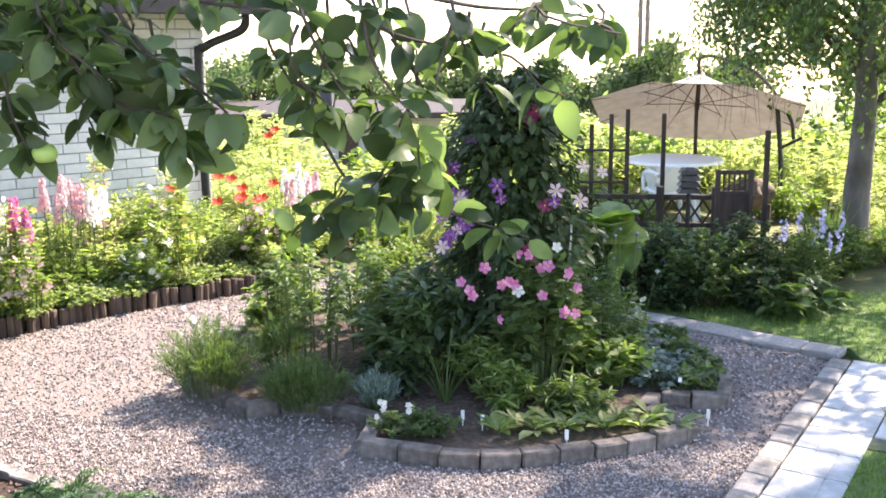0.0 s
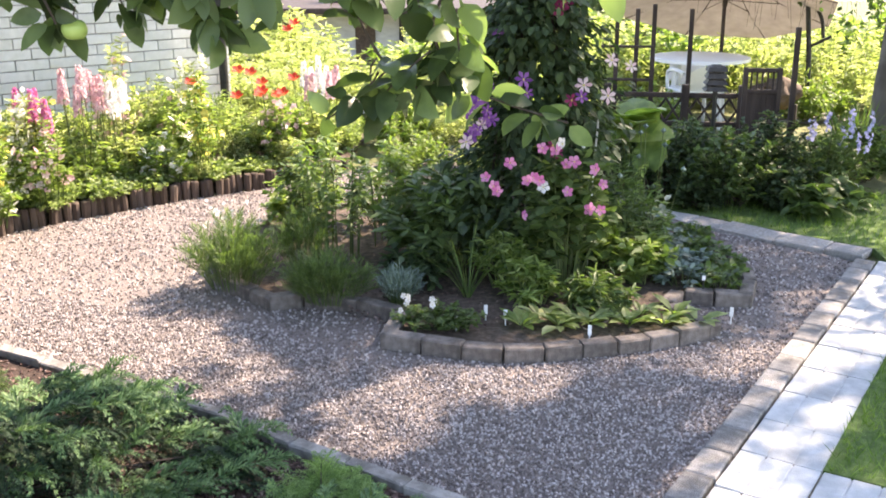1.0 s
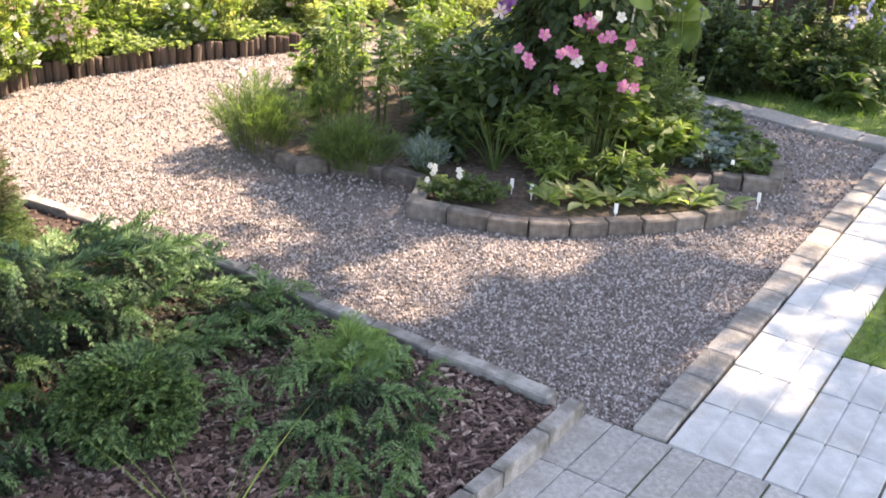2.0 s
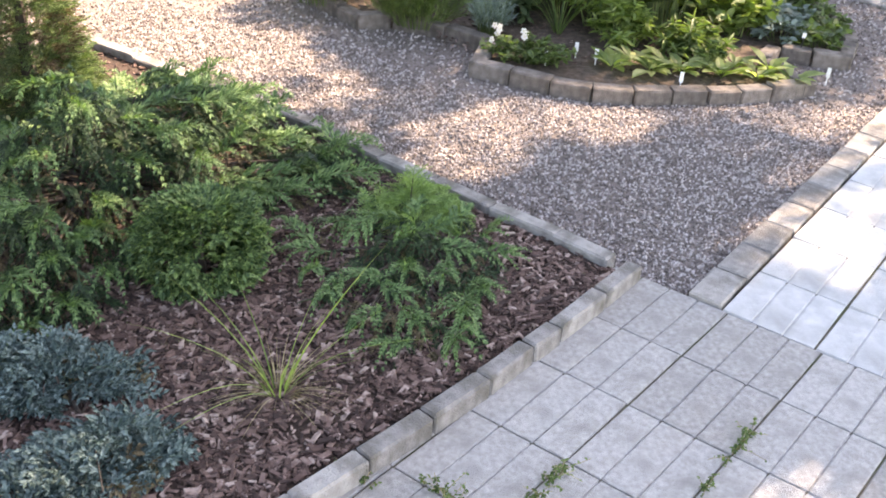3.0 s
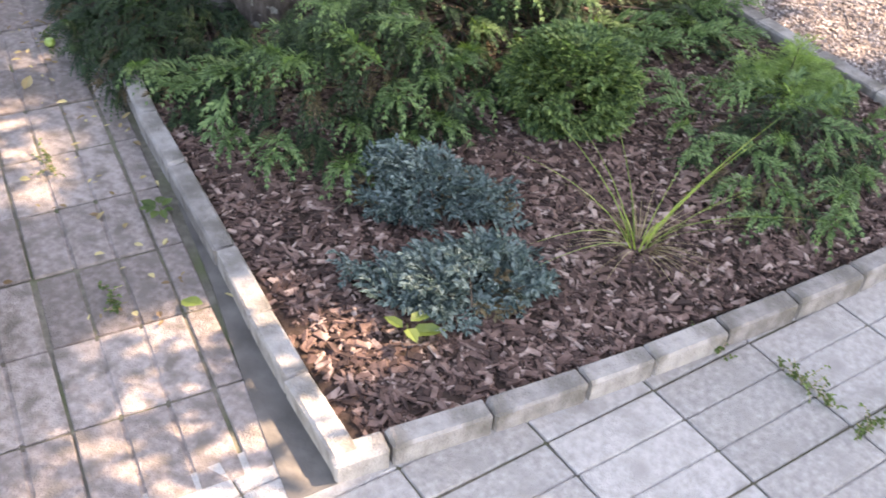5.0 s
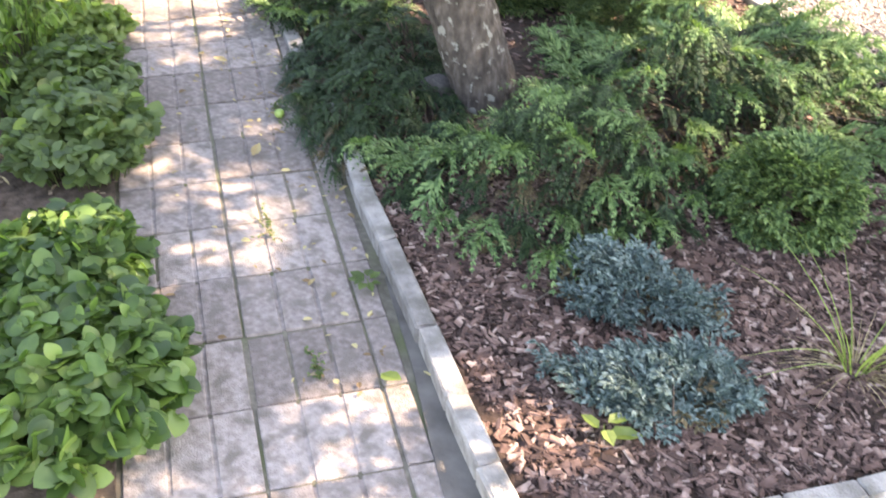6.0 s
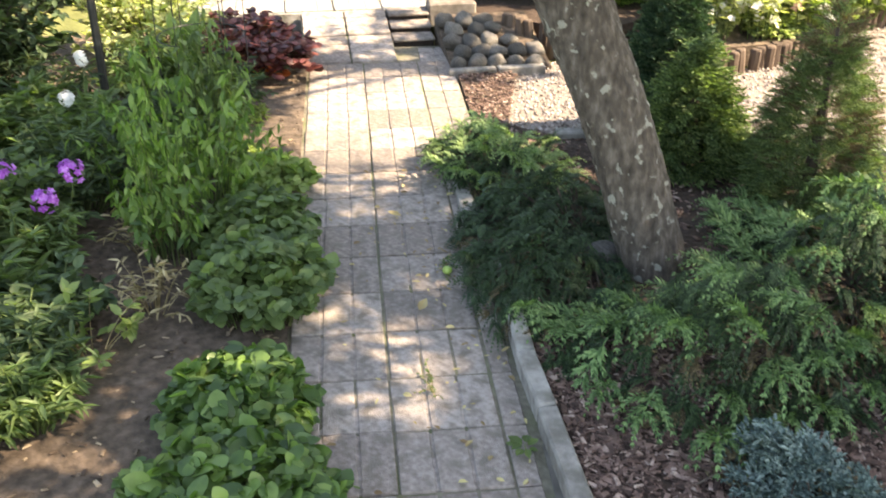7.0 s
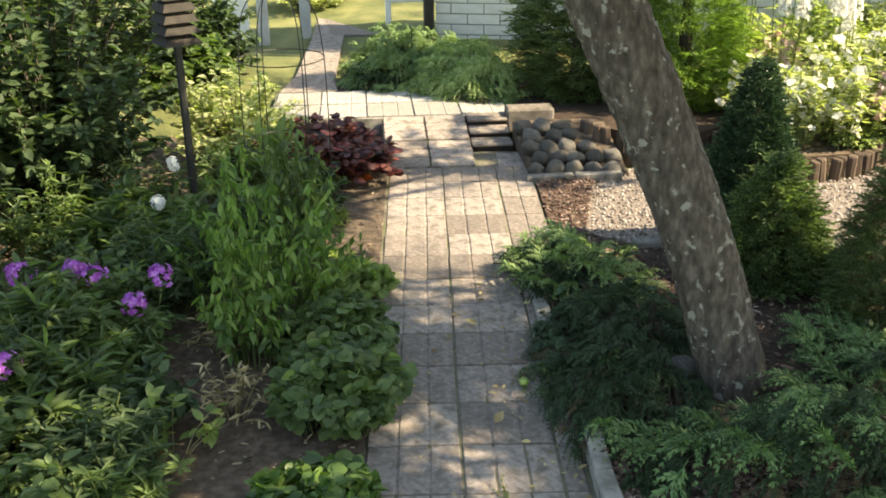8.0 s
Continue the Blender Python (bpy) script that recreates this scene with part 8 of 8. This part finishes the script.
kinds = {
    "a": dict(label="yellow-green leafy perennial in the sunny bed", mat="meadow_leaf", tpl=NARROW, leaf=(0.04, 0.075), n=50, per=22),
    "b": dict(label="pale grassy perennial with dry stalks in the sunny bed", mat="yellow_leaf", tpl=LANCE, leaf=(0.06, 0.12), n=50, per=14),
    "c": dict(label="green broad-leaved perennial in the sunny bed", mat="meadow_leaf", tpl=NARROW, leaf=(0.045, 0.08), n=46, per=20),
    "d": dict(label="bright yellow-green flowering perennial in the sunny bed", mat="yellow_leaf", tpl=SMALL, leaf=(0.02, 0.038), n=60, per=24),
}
first = {}
for k, (x, y) in enumerate(mp):
    key = "abcd"[int(pr.choice(4, p=[0.34, 0.24, 0.24, 0.18]))] + "12"[int(pr.integers(0, 2))]
    e = ed[k]
    back_row = np.clip(((x + 2.6) * -0.72 + (y - 6.8) * 0.69) / 1.6, 0, 1)
    if x < -3.3 and y < 6.7 and k % 4:
        continue
    s = (0.22 + 0.40 * np.clip(e / 0.9, 0, 1) + 0.22 * back_row) * pr.uniform(0.8, 1.2)
    m = pose(x, y, 0.08, 0, 0, pr.uniform(0, 360)) @ Matrix.Scale(s / 0.6, 4)
    if key not in first:
        q = kinds[key[0]]
        first[key], _ = bush("meadow_perennial", (x, y, 0.08), (0.26, 0.26, 0.6), q["label"], "perennial", q["mat"], q["tpl"], q["leaf"], q["n"], q["per"], 401 + len(first), "dry_stem" if key[0] == "b" else "stem", 0.003, 0.12, 0.3, 0.75, "sunny bed perennials", 0.5)
        first[key].matrix_basis = m
    else:
        c = copy_thing(first[key], m)
        c.matrix_basis = m
low = fill([(-3.15, 5.0), (-3.2, 6.05), (-2.86, 6.5), (-2.3, 7.12), (-1.8, 7.58), (-1.75, 7.75), (-2.4, 7.3), (-3.1, 6.6), (-3.4, 6.0), (-3.4, 5.0)], 70, pr)
base_mat, _ = bush("edge_groundcover", (low[0][0], low[0][1], 0.08), (0.15, 0.15, 0.12), "low fresh green groundcover along the logs", "groundcover", "meadow_leaf", SMALL, (0.02, 0.035), 50, 14, 430, "stem", 0.0015, 0.3, 0.2, 0.8, "edge groundcover", 0.7)
for x, y in low[1:]:
    copy_thing(base_mat, pose(x, y, 0.08, 0, 0, pr.uniform(0, 360)) @ Matrix.Scale(pr.uniform(0.8, 1.3), 4)).matrix_basis = pose(x, y, 0.08, 0, 0, pr.uniform(0, 360)) @ Matrix.Scale(pr.uniform(0.8, 1.3), 4)


def spire(place, h, mat, label, seed, n=5, name="lupin"):
    r = np.random.default_rng(seed)
    ob, _ = bush(name, place, (0.16, 0.16, h * 0.6), label, "perennial", "light_leaf", NARROW, (0.05, 0.09), 16, 12, seed, "stem", 0.003, 0.2, 0.3, 0.8, "flower spires", 0.5)
    for k in range(n):
        x, y, z = r.uniform(-0.14, 0.14), r.uniform(-0.14, 0.14), h * r.uniform(0.7, 0.9)
        q = 60
        t = np.linspace(0, 1, q)
        a = r.uniform(0, 6.28, q)
        rad = 0.03 * (1 - 0.75 * t) + 0.004
        b = Bag().spread(CUP, turns(np.stack([np.sin(a), -np.cos(a), 0 * a], 1), np.stack([np.cos(a), np.sin(a), 0.2 + 0 * a], 1), np.full(q, 0.016)), np.stack([np.cos(a) * rad, np.sin(a) * rad, t * 0.22], 1))
        fl = part("flower_spire", b, M[mat], ob)
        fl.location = (x, y, z)
        part("stalk", tube(Bag(), [(-x * 0.6, -y * 0.6, -z), (0, 0, 0), (0, 0, 0.22)], 0.004, 0.002, 4), M["stem"], fl)
    return ob


def flowery(place, size, seed, petal, label, n=16, heads=60, leaf="light_leaf"):
    """A tall loose perennial with small flowers over its upper half."""
    r = np.random.default_rng(seed)
    ob, _ = bush("tall_flowering_perennial", place, size, label, "perennial", leaf, NARROW, (0.04, 0.075), n, 36, seed, "stem", 0.004, 0.15, 0.3, 0.8, "tall flowering perennials", 0.6, 0.7, 0.6)
    f, b, t = shoots(r, n, size[0], size[1], size[2], 0.6, 0.6, 0.7)
    u = r.uniform(0.3, 1.02, (n, heads // n + 1))
    p = bezier(f[:, None], b[:, None], t[:, None], u).reshape(-1, 3) + r.normal(0, 0.025, (n * (heads // n + 1), 3))
    d = r.normal(0, 1, p.shape) + (0.2, -0.3, 0.6)
    part("flower_cluster", Bag().spread(OPEN5, turns(np.cross(d, r.normal(0, 1, p.shape)), d, r.uniform(0.02, 0.035, len(p))), p), M[petal], ob, "small open flowers")
    return ob


for k, (x, y, h) in enumerate(((-3.75, 4.85, 0.55), (-3.5, 5.1, 0.7), (-3.95, 5.25, 0.6), (-3.3, 5.0, 0.6), (-3.6, 5.55, 0.8), (-4.2, 5.6, 0.5), (-3.3, 5.5, 0.85), (-3.9, 5.9, 0.6), (-3.35, 6.0, 0.9), (-3.7, 6.4, 0.9), (-3.2, 6.5, 1.0), (-2.9, 7.4, 1.1), (-2.5, 7.9, 1.0), (-3.45, 4.75, 0.5), (-3.15, 5.25, 0.6), (-4.0, 5.0, 0.4))):
    flowery((x, y, 0.08), (0.2, 0.2, h), 460 + k, ("white_petal", "white_petal", "rose")[k % 3], ("tall pale perennial with white flowers before the house wall", "tall pale perennial with white flowers before the house wall", "tall perennial with pale pink flowers before the house wall")[k % 3], 14, 80, "yellow_leaf")
for k, (x, y) in enumerate(fill([(-3.1, 5.2), (-3.1, 6.2), (-2.2, 7.3), (-1.6, 8.0), (-2.2, 8.2), (-3.4, 6.8), (-3.5, 5.3)], 14, pr)):
    flowery((x, y, 0.08), (0.18, 0.18, 0.45 + 0.2 * (k % 3)), 480 + k, ("white_petal", "rose", "yellow")[k % 3], ("low perennial with small white flowers", "low perennial with small pale pink flowers", "low perennial with small yellow flowers")[k % 3], 16, 40, "light_leaf")

for k, (x, y, h, m) in enumerate(((-3.2, 6.71, 0.62, "pink"), (-2.97, 6.83, 0.8, "rose"), (-2.85, 6.92, 0.78, "rose"), (-2.76, 7.05, 0.66, "white_petal"), (-3.5, 6.5, 0.7, "rose"), (-3.6, 5.4, 0.8, "white_petal"), (-3.9, 5.2, 0.9, "white_petal"), (-4.3, 5.3, 1.0, "white_petal"), (-1.5, 8.3, 0.6, "rose"), (-1.7, 8.5, 0.65, "white_petal"))):
    spire((x, y, 0.08), h, m, {"pink": "lupin with rose-pink flower spires", "rose": "foxglove with pale pink spires", "white_petal": "tall perennial with white flower spires"}[m], 440 + k, 5, "lupin" if m == "pink" else "foxglove")
for k, (x, y, z) in enumerate(((-2.1, 7.85, 0.83), (-1.93, 7.9, 0.73), (-1.82, 7.94, 0.63), (-1.69, 7.97, 0.76), (-1.95, 7.9, 0.64), (-2.12, 7.84, 0.63), (-2.01, 7.88, 0.81), (-1.9, 7.8, 0.68), (-2.45, 7.75, 0.75), (-1.75, 7.85, 0.66), (-2.0, 9.0, 1.05), (-1.95, 9.05, 1.1))):
    po = thing("poppy", (x, y, 0.08), "tall red poppy in the sunny bed", "flower", "red poppies")
    fl = part("flower", Bag().spread(CUP, turns([[1, 0.2, 0]], (0.1, -0.5, 0.85), [0.055]), [[0, 0, 0]]), M["red"], po, "red poppy flower")
    fl.location = (0, 0, z - 0.08)
    part("stalk", tube(Bag(), [(0.05, 0.02, 0), (0.03, 0.0, (z - 0.08) * 0.5), (0, 0, z - 0.08)], 0.003, 0.002, 4), M["stem"], po)
    part("foliage", Bag().spread(NARROW, turns(pr.normal(0, 1, (8, 3)) * (1, 1, 0.3) + (0, 0, 0.3), (0, 0, 1), pr.uniform(0.08, 0.14, 8)), np.c_[np.zeros((8, 2)) + 0.03, np.linspace(0.05, 0.3, 8)]), M["mid_leaf"], po)

# ---------------------------------------------------------------- shrubs and trees beyond
sh = {}
wild = [(-3.2, 9.9, 0.7, 0.8, "y"), (-2.2, 10.2, 0.7, 0.75, "y"), (-1.2, 10.3, 0.75, 0.8, "y"), (-0.3, 10.6, 0.7, 0.8, "g"), (0.5, 10.4, 0.6, 0.8, "y"), (-2.6, 11.6, 0.9, 0.9, "y"), (-1.2, 12.0, 0.9, 0.95, "g"), (0.2, 12.2, 0.9, 1.1, "y"), (-4.5, 12.0, 0.9, 0.9, "g"), (-3.6, 14.0, 1.2, 1.3, "y"),
        (1.0, 13.6, 1.0, 1.3, "y"), (1.9, 14.2, 1.0, 1.2, "g"), (2.9, 14.0, 1.0, 1.25, "y"), (3.9, 13.6, 1.0, 1.2, "y"), (4.7, 13.0, 0.9, 1.1, "y"), (4.4, 11.6, 0.8, 0.8, "y"), (5.2, 11.0, 0.9, 0.8, "g"), (5.8, 12.2, 1.0, 1.1, "y"), (4.1, 10.4, 0.5, 0.5, "y"), (3.3, 12.2, 0.5, 0.6, "g"), (0.4, 14.8, 1.2, 1.4, "g"), (-1.0, 14.6, 1.2, 1.2, "y"),
        (4.6, 9.9, 0.5, 0.5, "y"), (1.3, 10.9, 0.5, 0.55, "g"), (0.2, 9.6, 0.4, 0.6, "g"), (6.6, 10.6, 0.9, 0.9, "y"), (3.4, 16.0, 1.4, 1.7, "y"), (5.4, 15.6, 1.4, 1.7, "g"), (1.6, 16.4, 1.4, 1.6, "g"), (-1.0, 8.9, 0.35, 0.5, "g"), (-0.5, 9.2, 0.4, 0.55, "y"), (0.0, 8.9, 0.35, 0.5, "g"), (-0.3, 9.7, 0.45, 0.6, "y"), (-0.75, 8.35, 0.3, 0.35, "g"), (-0.2, 8.3, 0.3, 0.35, "y")]
for k, (x, y, w, h, c) in enumerate(wild):
    place = (x, y, float(ground_height(x, y)) - 0.02)
    m = pose(*place, 0, 0, pr.uniform(0, 360)) @ Matrix.Diagonal((w / 0.8, w / 0.8, h / 0.9, 1))
    if c not in sh:
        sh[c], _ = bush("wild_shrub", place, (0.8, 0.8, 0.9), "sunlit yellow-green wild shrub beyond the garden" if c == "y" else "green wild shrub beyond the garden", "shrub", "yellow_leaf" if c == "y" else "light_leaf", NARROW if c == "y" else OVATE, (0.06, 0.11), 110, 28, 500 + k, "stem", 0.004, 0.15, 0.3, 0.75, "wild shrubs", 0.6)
        sh[c].matrix_basis = m
    else:
        copy_thing(sh[c], m).matrix_basis = m


def F(y):
    return float(ground_height(3.0, y))


def far_tree(place, h, w, seed, label="distant leafy tree beyond the garden"):
    r = np.random.default_rng(seed)
    ob = thing("far_tree", place, label, "tree", "far trees")
    part("trunk", tube(Bag(), [(0, 0, -0.2), (0.1, 0, h * 0.4), (0, 0.1, h * 0.85)], 0.16, 0.04, 7), M["twig"], ob)
    n = 4200
    c = r.normal(0, 1, (16, 3)) * (w * 0.32, w * 0.32, h * 0.14) + (0, 0, h * 0.66)
    which = r.integers(0, 16, n)
    p = c[which] + unit(r.normal(0, 1, (n, 3))) * (w * 0.22) * r.uniform(0.3, 1.05, (n, 1))
    part("crown", Bag().spread(SMALL, turns(r.normal(0, 1, (n, 3)), r.normal(0, 1, (n, 3)), r.uniform(0.12, 0.24, n)), p), M["far_leaf"], ob)
    lb = Bag()
    for q in c:
        tube(lb, bezier(np.array([0, 0, h * 0.3]), np.array([q[0] * 0.4, q[1] * 0.4, q[2] * 0.8]), q, np.linspace(0, 1, 5)), 0.05, 0.015, 4)
    part("limbwork", lb, M["twig"], ob)
    return ob


far_tree((3.3, 33, F(33)), 3.6, 3.0, 520)
far_tree((6.5, 36, F(36)), 3.5, 3.6, 521)
far_tree((-9.5, 34, F(34)), 3.4, 3.6, 522)
far_tree((-4.5, 40, F(40)), 3.2, 3.6, 523)
far_tree((-7.2, 38, F(38)), 3.3, 3.6, 529)
far_tree((-2.2, 40, F(40)), 3.2, 3.4, 530)
far_tree((12, 30, F(30)), 6.0, 5.0, 524)
far_tree((0.3, 38, F(38)), 2.8, 3.0, 525)
far_tree((8.8, 20, F(20)), 4.6, 4.0, 526)
far_tree((-13, 5.5, -0.1), 4.0, 3.6, 527)
far_tree((-13.5, 9.5, -0.1), 4.0, 3.6, 528)
for x in (4.04, 4.3):
    single("utility_pole", tube(Bag(), [(0, 0, -0.5), (0, 0, 5), (0, 0, 10)], 0.1, 0.08, 8), M["pole_wood"], "tall weathered wooden utility pole in the distance", "pole", "utility poles", place=(x, 40, F(40)), smooth=True)
